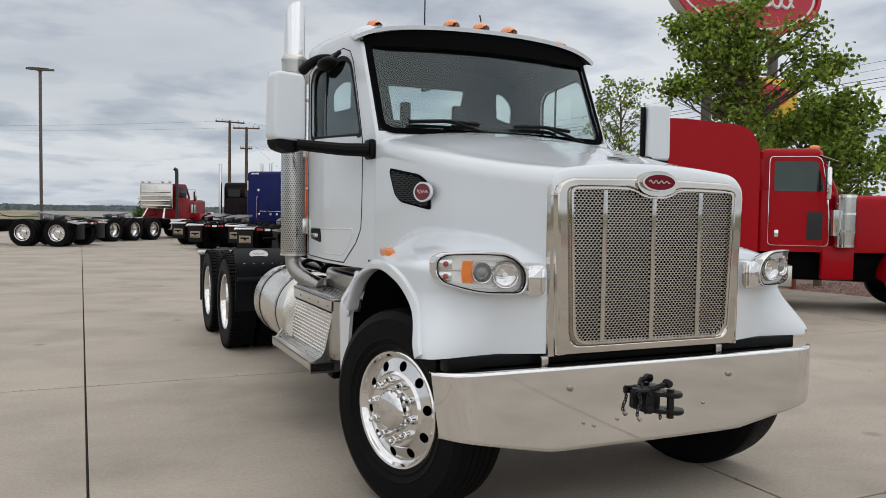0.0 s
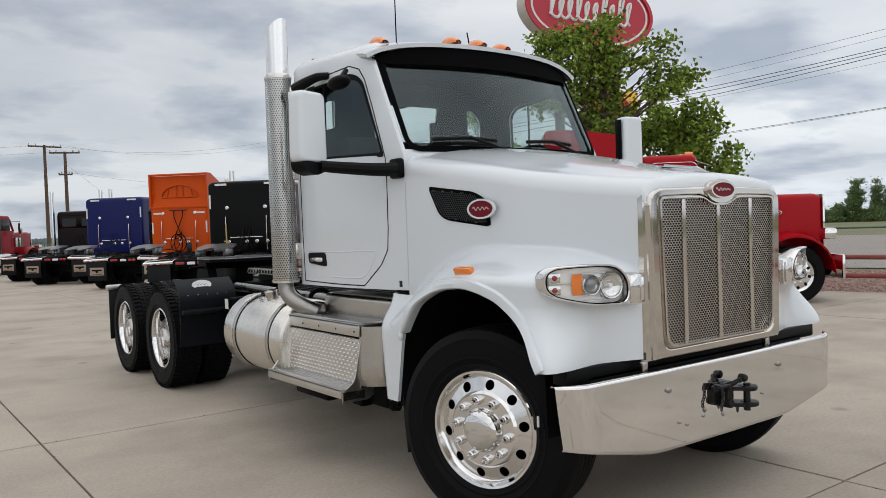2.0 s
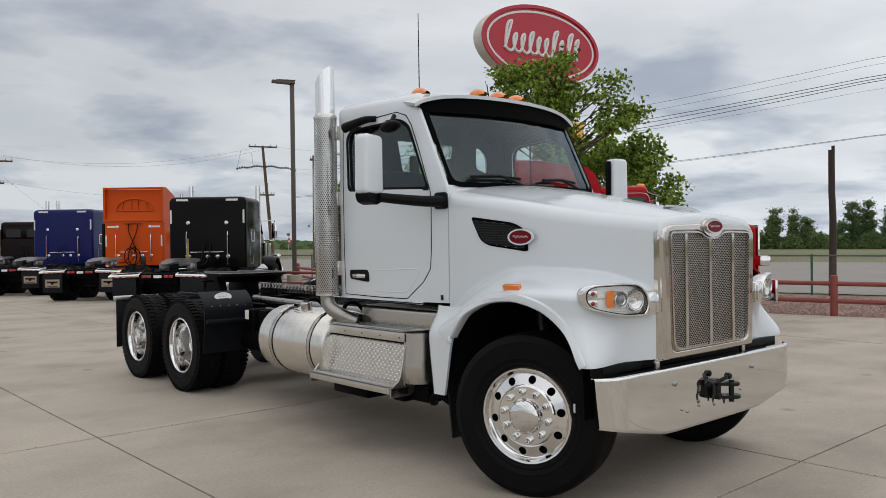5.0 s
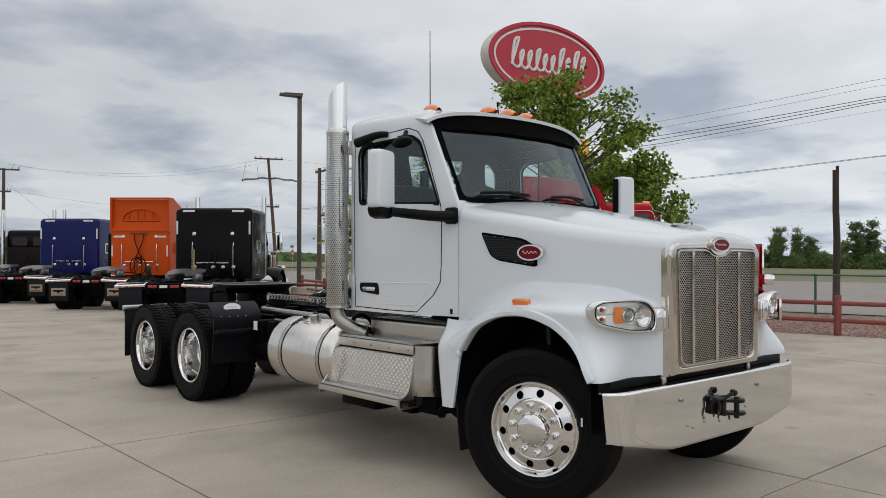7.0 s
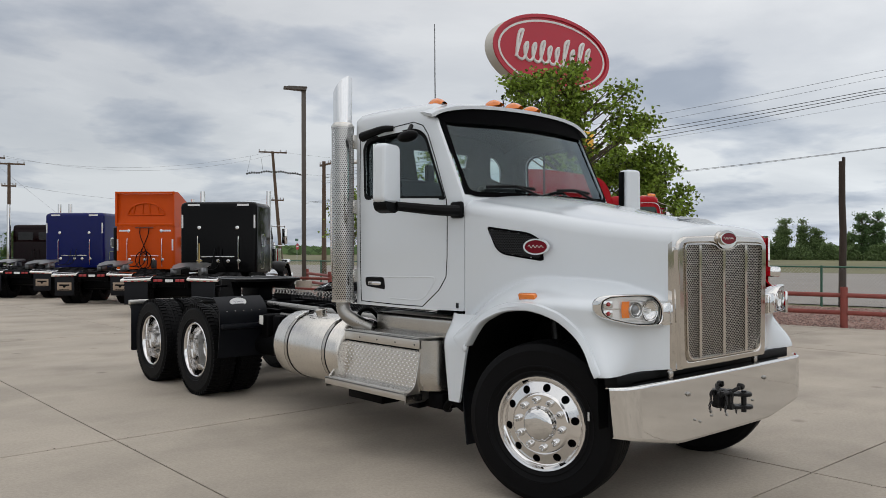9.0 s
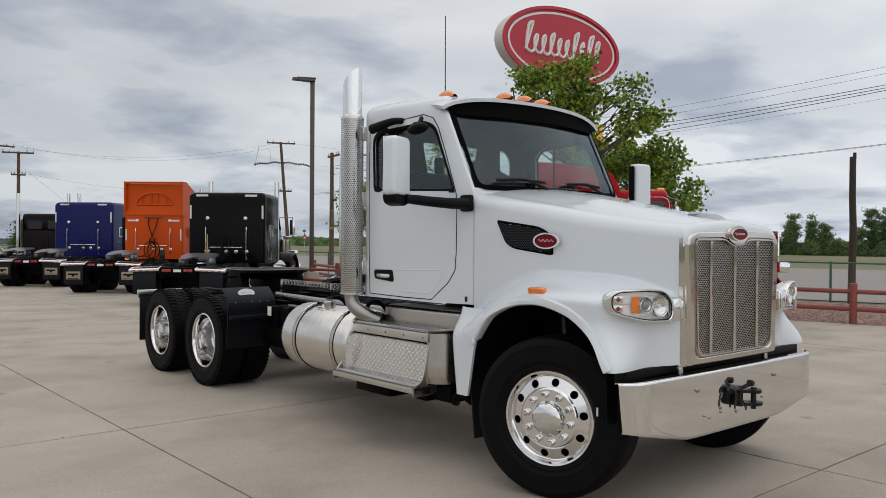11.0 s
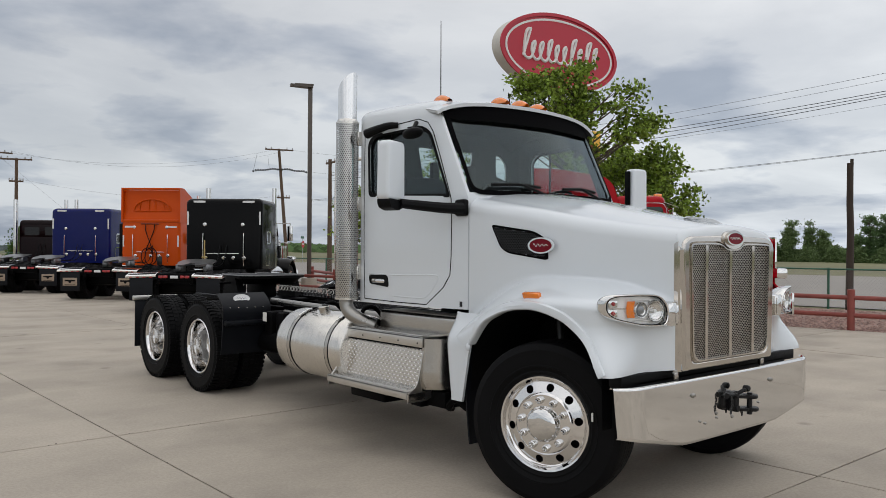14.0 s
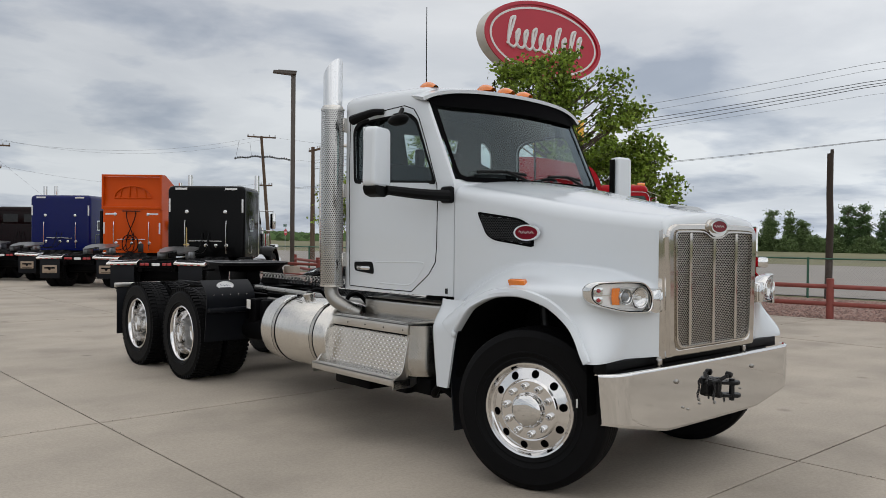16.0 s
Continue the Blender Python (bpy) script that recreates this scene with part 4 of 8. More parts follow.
def bumper_front(x):
    a = abs(x)
    return -0.012 + 0.012 * (a / 1.0) ** 2 + (0.085 * max(0, (a - 1.02) / 0.2) ** 2.6 if a > 1.02 else 0)


xs = [-1.22, -1.219, -1.216, -1.208, -1.19, -1.16, -1.12, -1.07, -1.02] + [-0.9 + 0.1 * k for k in range(19)] + [1.02, 1.07, 1.12, 1.16, 1.19, 1.208, 1.216, 1.219, 1.22]
bm = B()
rows = []
for x in xs:
    low = line_at([(0.58, 0.434), (1.21, 0.536)], abs(x))
    y = bumper_front(x)
    # the driver-side end leans in towards its foot
    in_ = 0.030 * step01((-x - 0.6) / 0.6)
    foot = in_ + 0.040 * step01((abs(x) - 0.6) / 0.6) * (1.0 if x < 0 else 0.2)
    xt, xm, xl = x + in_, x + (in_ + foot) / 2 * (1 if x < 0 else -0.5), x + foot * (1 if x < 0 else -1)
    rows.append([(xt, y + 0.032, 0.838), (xt, y + 0.022, 0.848), (xt, y + 0.007, 0.846), (xt, y, 0.837), (xt, y, 0.828), (xm, y, 0.68), (xl, y, low + 0.022), (xl, y, low + 0.012), (xl, y + 0.008, low), (xl, y + 0.05, low - 0.002)])
k = len(rows[0])
put(bm, [p for r_ in rows for p in r_], [(i * k + j, (i + 1) * k + j, (i + 1) * k + j + 1, i * k + j + 1) for i in range(len(rows) - 1) for j in range(k - 1)])
ob = part("bumper_plate", bm, CHROME, bumper, smooth=50)
for x, z in ((-0.502, 0.742), (0.502, 0.742), (-0.36, 0.545), (-0.22, 0.565), (0.33, 0.60), (-0.42, 0.565)):
    bm = B()
    big = abs(z - 0.742) < 0.01
    r = 0.016 if big else 0.008
    lathe(bm, [(r, 0.0), (r, -0.006), (r * 0.7, -0.009), (r * 0.65, -0.016 if big else -0.010), (0, -0.018 if big else -0.011)], 12, pose(x, bumper_front(x), z, 0, 0, 90))
    part("bumper_bolt", bm, DULL_STEEL, bumper)
# towing hitch on the bumper
hitch = new("tow_hitch")
hitch.parent = truck
tagged(hitch, "black cast pintle hitch with pin and chain")
HX, HZ = -0.022, 0.655
bm = B()
prism(bm, rounded([(HX - 0.115, HZ - 0.045), (HX + 0.055, HZ - 0.050), (HX + 0.055, HZ + 0.062), (HX - 0.115, HZ + 0.050)], 0.02, 4), "y", -0.026, -0.008)
part("mounting_plate", bm, CAST, hitch)
# two flat jaws with round ends, one over the other
for z, out in ((HZ - 0.052, 0.012), (HZ + 0.034, 0.0)):
    bm = B()
    prism(bm, rounded([(HX - 0.045, -0.02), (HX + 0.060, -0.02), (HX + 0.105, -0.085), (HX + 0.02, -0.125), (HX - 0.02, -0.08)], [0.0, 0.0, 0.02, 0.02, 0.02], 4), "z", z - 0.010, z + 0.010)
    lathe(bm, [(0.0, -0.013), (0.044, -0.013), (0.050, -0.007), (0.050, 0.007), (0.044, 0.013), (0.0, 0.013)], 24, pose(HX + 0.065 + out, -0.105, z, 0, 90, 0))
    part("jaw", bm, CAST, hitch)
bm = B()
tube(bm, [(HX + 0.052, -0.108, HZ - 0.085), (HX + 0.052, -0.108, HZ + 0.060)], 0.018, 14)
part("pin", bm, CAST, hitch)
# knob and locking lever over the upper jaw
bm = B()
lathe(bm, [(0.0, -0.026), (0.016, -0.024), (0.022, -0.012), (0.022, 0.014), (0.014, 0.020), (0.0, 0.022)], 16, pose(HX + 0.048, -0.085, HZ + 0.085, 0, 0, 90))
tube(bm, bend([(HX - 0.030, -0.06, HZ + 0.052), (HX + 0.0, -0.085, HZ + 0.074), (HX + 0.048, -0.085, HZ + 0.080)], 4), 0.013, 8)
lathe(bm, [(0.0, -0.018), (0.013, -0.016), (0.015, 0.0), (0.0, 0.014)], 12, pose(HX + 0.012, -0.085, HZ + 0.078, 0, 0, 90))
part("lock_lever", bm, CAST, hitch)
# upright lug with two bolt heads
bm = B()
prism(bm, rounded([(HX - 0.075, HZ - 0.060), (HX - 0.030, HZ - 0.064), (HX - 0.022, HZ + 0.040), (HX - 0.045, HZ + 0.066), (HX - 0.070, HZ + 0.040)], 0.014, 4), "y", -0.075, -0.02)
lathe(bm, [(0.0, -0.010), (0.020, -0.009), (0.024, 0.0), (0.024, 0.045), (0.0, 0.047)], 16, pose(HX - 0.050, -0.078, HZ - 0.040, 0, 0, 90))
lathe(bm, [(0.0, -0.008), (0.014, -0.007), (0.017, 0.0), (0.017, 0.04), (0.0, 0.042)], 16, pose(HX - 0.046, -0.074, HZ + 0.040, 0, 0, 90))
tube(bm, [(HX - 0.128, -0.05, HZ + 0.050), (HX - 0.060, -0.06, HZ + 0.050)], 0.012, 10)
tube(bm, [(HX - 0.120, -0.04, HZ + 0.030), (HX - 0.118, -0.045, HZ + 0.066)], 0.016, 10)
part("hitch_block", bm, CAST, hitch)
# chains that hold the pins
for x0, top, count in ((HX - 0.112, HZ + 0.035, 7), (HX + 0.012, HZ - 0.055, 3)):
    bm = B()
    for j in range(count):
        z = top - 0.0155 * j
        xo = x0 + 0.010 * math.sin(j * 0.8)
        ringp = [(xo + 0.007 * math.cos(a) * (j % 2 == 0), -0.07 + 0.007 * math.cos(a) * (j % 2), z + 0.012 * math.sin(a)) for a in (k2 * math.pi / 4 for k2 in range(9))]
        tube(bm, ringp, 0.0034, 6, False)
    part("chain", bm, DARK_METAL, hitch)
bm = B()
tube(bm, bend([(HX - 0.108, -0.07, HZ - 0.066), (HX - 0.118, -0.07, HZ - 0.079), (HX - 0.106, -0.07, HZ - 0.093), (HX - 0.094, -0.07, HZ - 0.081)], 3), 0.006, 8)
part("snap_hook", bm, DULL_STEEL, hitch)

# ---- cab ----
CAB_KEYS = [(1.20, 1.66), (2.06, 1.665), (2.10, 1.685), (2.76, 2.015), (2.80, 2.06)]


def cab_ring(z):
    """Plan outline of the cab at a height, from the front middle round the driver's flank to the back middle."""
    f = line_at(CAB_KEYS, z)
    bulge = line_at([(1.2, 0.0), (2.05, 0.08), (2.15, 0.13), (2.76, 0.15), (2.9, 0.1)], z)
    lean = 0.0
    wf, wb = 0.915 - lean, 1.030 - lean * 0.9
    pts = []
    for k in range(13):
        t = k / 12
        pts.append((wf * t * 0.97, f - bulge * (1 - t * t)))
    pts += [(wf * 0.992, f + 0.012), (wf + 0.004, f + 0.045)]
    for y in (0.12, 0.25, 0.40, 0.55, 0.70, 0.85):
        t = min(1, y / 0.85)
        pts.append((wf + (wb - wf) * math.sin(t * math.pi / 2), f + y * min(1.0, 0.80 / 0.85 * (2.985 - f) / 0.93)))
    yb = 2.985
    pts += [(wb, min(2.875, max(f + 0.95, 2.80))), (wb, yb - 0.09), (wb - 0.008, yb - 0.045), (wb - 0.03, yb - 0.015), (wb - 0.07, yb), (wb * 0.66, yb + 0.01), (wb * 0.33, yb + 0.015), (0, yb + 0.017)]
    return pts


zs = [1.20, 1.23, 1.30, 1.45, 1.60, 1.75, 1.90, 2.0, 2.06, 2.10, 2.20, 2.30, 2.40, 2.50, 2.60, 2.68, 2.74, 2.79]
loops = []
for z in zs:
    half = cab_ring(z)
    loops.append([(-x, y, z) for x, y in half] + [(x, y, z) for x, y in half[-2:0:-1]])
# roof: the last rings draw in and rise
base = loops[-1]
cx, cy = 0.0, 2.55
for s, dz in ((0.985, 0.03), (0.95, 0.062), (0.88, 0.088), (0.72, 0.108), (0.45, 0.12), (0.15, 0.124)):
    loops.append([(cx + (x - cx) * s, cy + (y - cy) * s, 2.79 + dz) for x, y, z in base])
bm = B()
k = len(base)
skin = []
for a in range(len(loops) - 1):
    for i in range(k):
        q = (a * k + i, a * k + (i + 1) % k, (a + 1) * k + (i + 1) % k, (a + 1) * k + i)
        c = [sum((loops[j // k][j % k][d]) for j in q) / 4 for d in range(3)]
        front = c[1] < 2.15 and abs(c[0]) < 0.86 and 2.10 < c[2] < 2.79
        if not front:
            skin.append(q)
put(bm, [p for l_ in loops for p in l_], skin + [tuple(range((len(loops) - 1) * k, len(loops) * k))])
cab = part("cab", bm, WHITE, truck, "white painted steel day cab shell", smooth=40)
thicken(cab, 0.018, 40, INTERIOR)
WIN = rounded([(1.845, 2.075), (2.80, 2.115), (2.815, 2.56), (2.735, 2.625), (2.20, 2.655), (2.085, 2.60)], [0.03, 0.05, 0.06, 0.08, 0.10, 0.08], 5)
REAR = rounded([(-0.285, 2.31), (0.285, 2.31), (0.345, 2.61), (-0.345, 2.61)], 0.025, 4)
QUARTER = rounded([(0.665, 2.40), (0.80, 2.36), (0.81, 2.52), (0.72, 2.605), (0.660, 2.61)], [0.02, 0.02, 0.06, 0.06, 0.02], 4)
c1 = B()
prism(c1, WIN, "x", -1.5, 1.5)
c2 = B()
prism(c2, REAR, "y", 2.9, 3.1)
for sx in (-1, 1):
    prism(c2, [(sx * x, z) for x, z in QUARTER], "y", 2.9, 3.1)
cut(cab, c1, c2)


def shield_y(x, z):
    f = line_at(CAB_KEYS, z)
    bulge = line_at([(1.2, 0.0), (2.05, 0.08), (2.15, 0.13), (2.76, 0.15), (2.9, 0.1)], z)
    lean = 0.0
    t = min(1.0, abs(x) / ((0.915 - lean) * 0.97))
    return f - bulge * (1 - t * t)


def shield_sheet(outline, inner, out):
    k = len(outline)
    return [(x, shield_y(x, z) + out, z) for x, z in outline] + [(x, shield_y(x, z) + out, z) for x, z in inner], [(i, (i + 1) % k, k + (i + 1) % k, k + i) for i in range(k)]


bm = B()
sheet(bm, lambda a, b: ((a * 2 - 1) * 0.87, shield_y((a * 2 - 1) * 0.87, 2.10 + 0.69 * b) + 0.010, 2.10 + 0.69 * b), 24, 10)
ws = part("windshield", bm, GLASS, cab, "one-piece curved tinted windshield")
ws.visible_shadow = False
SHIELD_O = rounded([(-0.880, 2.085), (0.880, 2.085), (0.882, 2.80), (-0.882, 2.80)], [0.10, 0.10, 0.07, 0.07], 6)
SHIELD_I = rounded([(-0.845, 2.125), (0.845, 2.125), (0.845, 2.745), (-0.845, 2.745)], [0.07, 0.07, 0.09, 0.09], 6)
fine = lambda ring: [tuple(Vector(a).lerp(Vector(b), t / 4)) for a, b in zip(ring, ring[1:] + ring[:1]) for t in range(4)]
bm = B()
v, f = shield_sheet(fine(SHIELD_O), fine(SHIELD_I), -0.010)
put(bm, v, f)
part("windshield_seal", bm, MATT_BLACK, ws, "black seal and shade band")
for sx in (-1, 1):
    pane = B()
    hw = lambda y, z: 0.915 + 0.115 * math.sin(min(1, max(0, (y - line_at(CAB_KEYS, z)) / 0.85)) * math.pi / 2)
    put(pane, [(sx * (hw(y, z) - 0.016), y, z) for y, z in WIN], [tuple(range(len(WIN)))])
    g = part("side_window", pane, GLASS, cab, "tinted door window")
    g.visible_shadow = False
    wi = [(2.35 + (y - 2.35) * 0.955, 2.36 + (z - 2.36) * 0.93) for y, z in WIN]
    wo = [(2.35 + (y - 2.35) * 1.025, 2.36 + (z - 2.36) * 1.04) for y, z in WIN]
    bm = B()
    k = len(WIN)
    put(bm, [(sx * (hw(y, z) + 0.004), y, z) for y, z in wo] + [(sx * (hw(y, z) + 0.002), y, z) for y, z in wi], [(i, (i + 1) % k, k + (i + 1) % k, k + i) for i in range(k)])
    part("window_seal", bm, BLACK_PLASTIC, g)
    bm = B()
    box(bm, min(sx * 0.985, sx * 0.995), max(sx * 0.985, sx * 0.995), 2.53, 2.545, 2.10, 2.64)
    part("window_divider", bm, BLACK_PLASTIC, g)
    # door shut line as a thin dark seam
    bm = B()
    path = [(2.86, 1.23), (2.40, 1.222), (2.07, 1.220), (1.90, 1.36), (1.835, 1.46), (1.825, 1.60), (1.822, 1.95), (1.83, 2.06), (1.97, 2.40), (2.06, 2.60), (2.12, 2.68), (2.22, 2.715), (2.74, 2.665), (2.87, 2.63), (2.88, 2.2), (2.875, 1.6), (2.86, 1.23)]
    for (y0, z0), (y1, z1) in zip(path, path[1:]):
        n_ = max(1, int(math.hypot(y1 - y0, z1 - z0) / 0.08))
        for s in range(n_):
            ya, za, yb, zb = (y0 + (y1 - y0) * s / n_, z0 + (z1 - z0) * s / n_, y0 + (y1 - y0) * (s + 1) / n_, z0 + (z1 - z0) * (s + 1) / n_)
            tube(bm, [(sx * (hw(ya, za) - 0.001), ya, za), (sx * (hw(yb, zb) - 0.001), yb, zb)], 0.0045, 5, False)
    part("door_seam", bm, BLACK_PLASTIC, cab)
    # pressed panel lines on the door
    bm = B()
    def press(pts, r):
        tube(bm, [(sx * (hw(p.x, p.y) - r * 0.6), p.x, p.y) for p in bend([(a, b, 0) for a, b in pts], 6)], r, 8)
    press([(2.80, 1.45), (2.40, 1.445), (2.02, 1.455), (1.95, 1.44), (1.98, 1.38), (2.06, 1.29), (2.16, 1.27), (2.45, 1.272)], 0.007)
    part("door_pressing", bm, WHITE, cab)
    # door handle
    bm = B()
    prism(bm, rounded([(2.515, 1.340), (2.785, 1.362), (2.795, 1.438), (2.535, 1.442)], 0.03), "x", min(sx * 1.015, sx * 1.036), max(sx * 1.015, sx * 1.036))
    h = part("door_handle", bm, BLACK_PLASTIC, cab, "chrome pull in a black recess")
    bm = B()
    box(bm, min(sx * 1.03, sx * 1.052), max(sx * 1.03, sx * 1.052), 2.560, 2.745, 1.372, 1.406, 0.014)
    part("handle_pull", bm, CHROME, h)
    # mirror: white shell on a black arm
    mir = new("mirror")
    mir.parent = truck
    tagged(mir, "tall white mirror on a black arm")
    mx, my = (-1.43, 1.96) if sx < 0 else (1.50, 1.87)
    turn = pose(mx, my, 2.225, 0, 0, 22) if sx < 0 else pose(mx + 0.01, my, 2.21, 0, 0, -5) @ Matrix.Diagonal((0.84, 0.9, 1.0, 1.0))
    bm = B()
    prof = rounded([(-0.125, -0.20), (0.135, -0.20), (0.13, 0.245), (-0.11, 0.245)], 0.05, 5)
    prism(bm, prof, "y", -0.045, 0.06, turn)
    ob = part("mirror_shell", bm, WHITE, mir)
    bev = ob.modifiers.new("round", "BEVEL")
    bev.width, bev.segments = 0.022, 3
    bm = B()
    box(bm, -0.095, 0.095, 0.058, 0.066, -0.19, 0.24, 0.006, turn)
    part("mirror_face", bm, CHROME, mir)
    bm = B()
    inner = -sx * 0.125
    box(bm, min(inner, inner - sx * 0.012), max(inner, inner - sx * 0.012), -0.015, 0.058, -0.17, 0.22, 0.004, turn)
    part("mirror_edge", bm, BLACK_PLASTIC, mir)
    bm = B()
    prism(bm, rounded([(-0.11, -0.19), (0.11, -0.20), (0.115, -0.245), (0.02, -0.28), (-0.085, -0.255)], 0.03, 4), "y", -0.048, 0.062, turn)
    part("mirror_base", bm, BLACK_PLASTIC, mir)
    bm = B()
    tube(bm, bend([(mx - sx * 0.07, my - 0.02, 2.005), (mx - sx * 0.18, my - 0.06, 1.995), (sx * 1.10, 1.76, 1.975), (sx * 0.95, 1.69, 1.972)], 4), 0.036, 10, r_end=0.045)
    box(bm, min(sx * 0.905, sx * 0.955), max(sx * 0.905, sx * 0.955), 1.665, 1.79, 1.915, 2.045, 0.02)
    part("mirror_arm", bm, BLACK_PLASTIC, mir)
    if sx < 0:
        bm = B()
        tube(bm, bend([(-1.0, 2.44, 2.685), (-1.06, 2.50, 2.68), (-1.10, 2.60, 2.655), (-1.12, 2.72, 2.63)], 4), 0.024, 10, r_end=0.042)
        part("mirror_upper_arm", bm, BLACK_PLASTIC, mir)
        bm = B()
        bmesh.ops.create_uvsphere(bm, u_segments=16, v_segments=10, radius=0.10)
        for v_ in bm.verts:
            v_.co = Vector((-1.11 + v_.co.x * 0.7, 2.11 + v_.co.y * 1.05, 2.575 + v_.co.z * 0.42 - v_.co.y * 0.12))
        tube(bm, [(-1.11, 2.12, 2.58), (-1.0, 2.20, 2.68)], 0.018, 8)
        part("lookdown_mirror", bm, BLACK_PLASTIC, mir)

# roof cap with visor lip
bm = B()


def visor(a, b):
    x = (a * 2 - 1)
    front = 1.985 - 0.15 * (1 - x * x) - 0.010 * abs(x) ** 6
    y = front + (2.97 - front) * b
    z = 2.832 + 0.034 * (1 - x * x) - 0.05 * abs(x) ** 5 + 0.050 * math.sin(min(1, b * 3.5) * math.pi / 2) - 0.10 * max(0, (b - 0.55) / 0.45) ** 2 - 0.05 * abs(x) ** 8 * b - 0.03 * abs(x) ** 10 * (1 - b)
    return (x * (0.975 - 0.10 * min(1, b * 1.8)), y, z)


sheet(bm, visor, 40, 24)
ob = part("roof_visor", bm, WHITE, cab, "white roof cap with a projecting front lip", smooth=60)
thicken(ob, 0.028, 60, INTERIOR)
bm = B()
sheet(bm, lambda a, b: ((a * 2 - 1) * 0.915, visor(a, 0)[1] + 0.020 - 0.035 * b * (1 - abs(a * 2 - 1) ** 8), (visor(a, 0)[2] - 0.022) * (1 - b) + b * (2.705 - 0.012 * (a * 2 - 1) ** 2 + 0.05 * abs(a * 2 - 1) ** 24)), 40, 6)
ob = part("sun_visor", bm, MATT_BLACK, cab, "dark smoked visor under the roof lip", smooth=60)
thicken(ob, 0.008, 60)
for x in (-0.76, -0.225, 0.01, 0.245, 0.76):
    a = (x + 1) / 2
    y = visor(a, 0)[1] + 0.19 + 0.05 * (abs(x) > 0.5)
    z = visor(a, 0.18)[2]
    bm = B()
    prof = [(0.0, 0.0), (0.012, 0.055), (0.035, 0.075), (0.055, 0.062), (0.062, 0.0)]
    for k in range(11):
        t = k / 10
        w = 0.052 * math.sin(math.pi * (0.12 + 0.88 * t) / 1.12) ** 0.6 if t < 1 else 0.02
        hgt = 0.062 * math.sin(math.pi * min(1, 0.08 + t * 0.75)) ** 0.8
        ring_ = [bm.verts.new((x + w * math.cos(q), y - 0.095 + 0.19 * t, z - 0.006 + hgt * math.sin(q))) for q in (math.pi * s / 8 for s in range(9))]
        if k:
            for s in range(8):
                bm.faces.new((last[s], last[s + 1], ring_[s + 1], ring_[s]))
        last = ring_
    part("roof_lamp", bm, AMBER, cab, "amber roof marker lamp")
bm = B()
tube(bm, [(0.022, 3.09, 2.62), (0.024, 3.10, 3.30), (0.03, 3.11, 3.89)], 0.007, 6, r_end=0.004)
box(bm, 0.0, 0.044, 2.99, 3.11, 2.60, 2.64, 0.008)
part("antenna", bm, BLACK_PLASTIC, cab, "black whip antenna")
bm = B()
tube(bm, [(0.19, 2.30, 2.89), (0.135, 2.285, 3.085)], 0.008, 6, r_end=0.005)
part("stub_antenna", bm, BLACK_PLASTIC, cab)
# wipers
for x0, x1 in ((-0.70, -0.12), (0.05, 0.62)):
    bm = B()
    xm = x1 - 0.10
    tube(bm, [(x0, shield_y(x0, 2.165) - 0.03, 2.165), ((x0 + xm) / 2, shield_y((x0 + xm) / 2, 2.175) - 0.035, 2.178), (xm, shield_y(xm, 2.165) - 0.03, 2.165)], 0.013, 6)
    tube(bm, [(x1 + 0.02, shield_y(x1, 2.09) - 0.03, 2.09), ((x0 + xm) / 2 + 0.02, shield_y(0, 2.17) - 0.02, 2.18)], 0.012, 6)
    part("wiper", bm, BLACK_PLASTIC, cab)

# inside the cab
bm = B()
box(bm, -0.93, 0.93, 1.72, 2.94, 1.22, 1.26)
part("cab_floor", bm, INTERIOR, truck)
bm = B()
prism(bm, rounded([(1.62, 1.7), (2.02, 1.7), (2.0, 2.02), (1.84, 2.11), (1.68, 2.10)], [0, 0, 0.05, 0.06, 0.03]), "x", -0.85, 0.85)
part("dashboard", bm, INTERIOR, truck)
for x in (-0.50, 0.50):
    seat = new("cab_seat")
    seat.parent = truck
    bm = B()
    box(bm, x - 0.25, x + 0.25, 2.25, 2.75, 1.62, 1.76, 0.05)
    part("seat_base", bm, SEAT, seat)
    bm = B()
    box(bm, x - 0.24, x + 0.24, 2.66, 2.80, 1.74, 2.30, 0.06)
    part("backrest", bm, SEAT, seat)
bm = B()
turn = pose(0.50, 2.10, 2.06, -35)
tube(bm, [turn @ Vector((0.22 * math.cos(a), 0.22 * math.sin(a), 0)) for a in (k * math.pi / 14 for k in range(29))], 0.014, 8, False)
for a in (0.4, math.pi - 0.4, -math.pi / 2):
    tube(bm, [turn @ Vector((0, 0, -0.02)), turn @ Vector((0.22 * math.cos(a), 0.22 * math.sin(a), 0))], 0.012, 6)
part("steering_wheel", bm, BLACK_PLASTIC, truck)
for shape in (REAR, QUARTER, [(-x, z) for x, z in QUARTER]):
    pane = B()
    put(pane, [(x, 2.988, z) for x, z in shape], [tuple(range(len(shape)))])
    g = part("rear_window", pane, GLASS, cab)
    g.visible_shadow = False
for x in (-0.225, 0.24):
    bm = B()
    box(bm, x - 0.042, x + 0.042, 2.86, 2.92, 2.02, 2.47, 0.018)
    part("belt_post", bm, SEAT, truck)

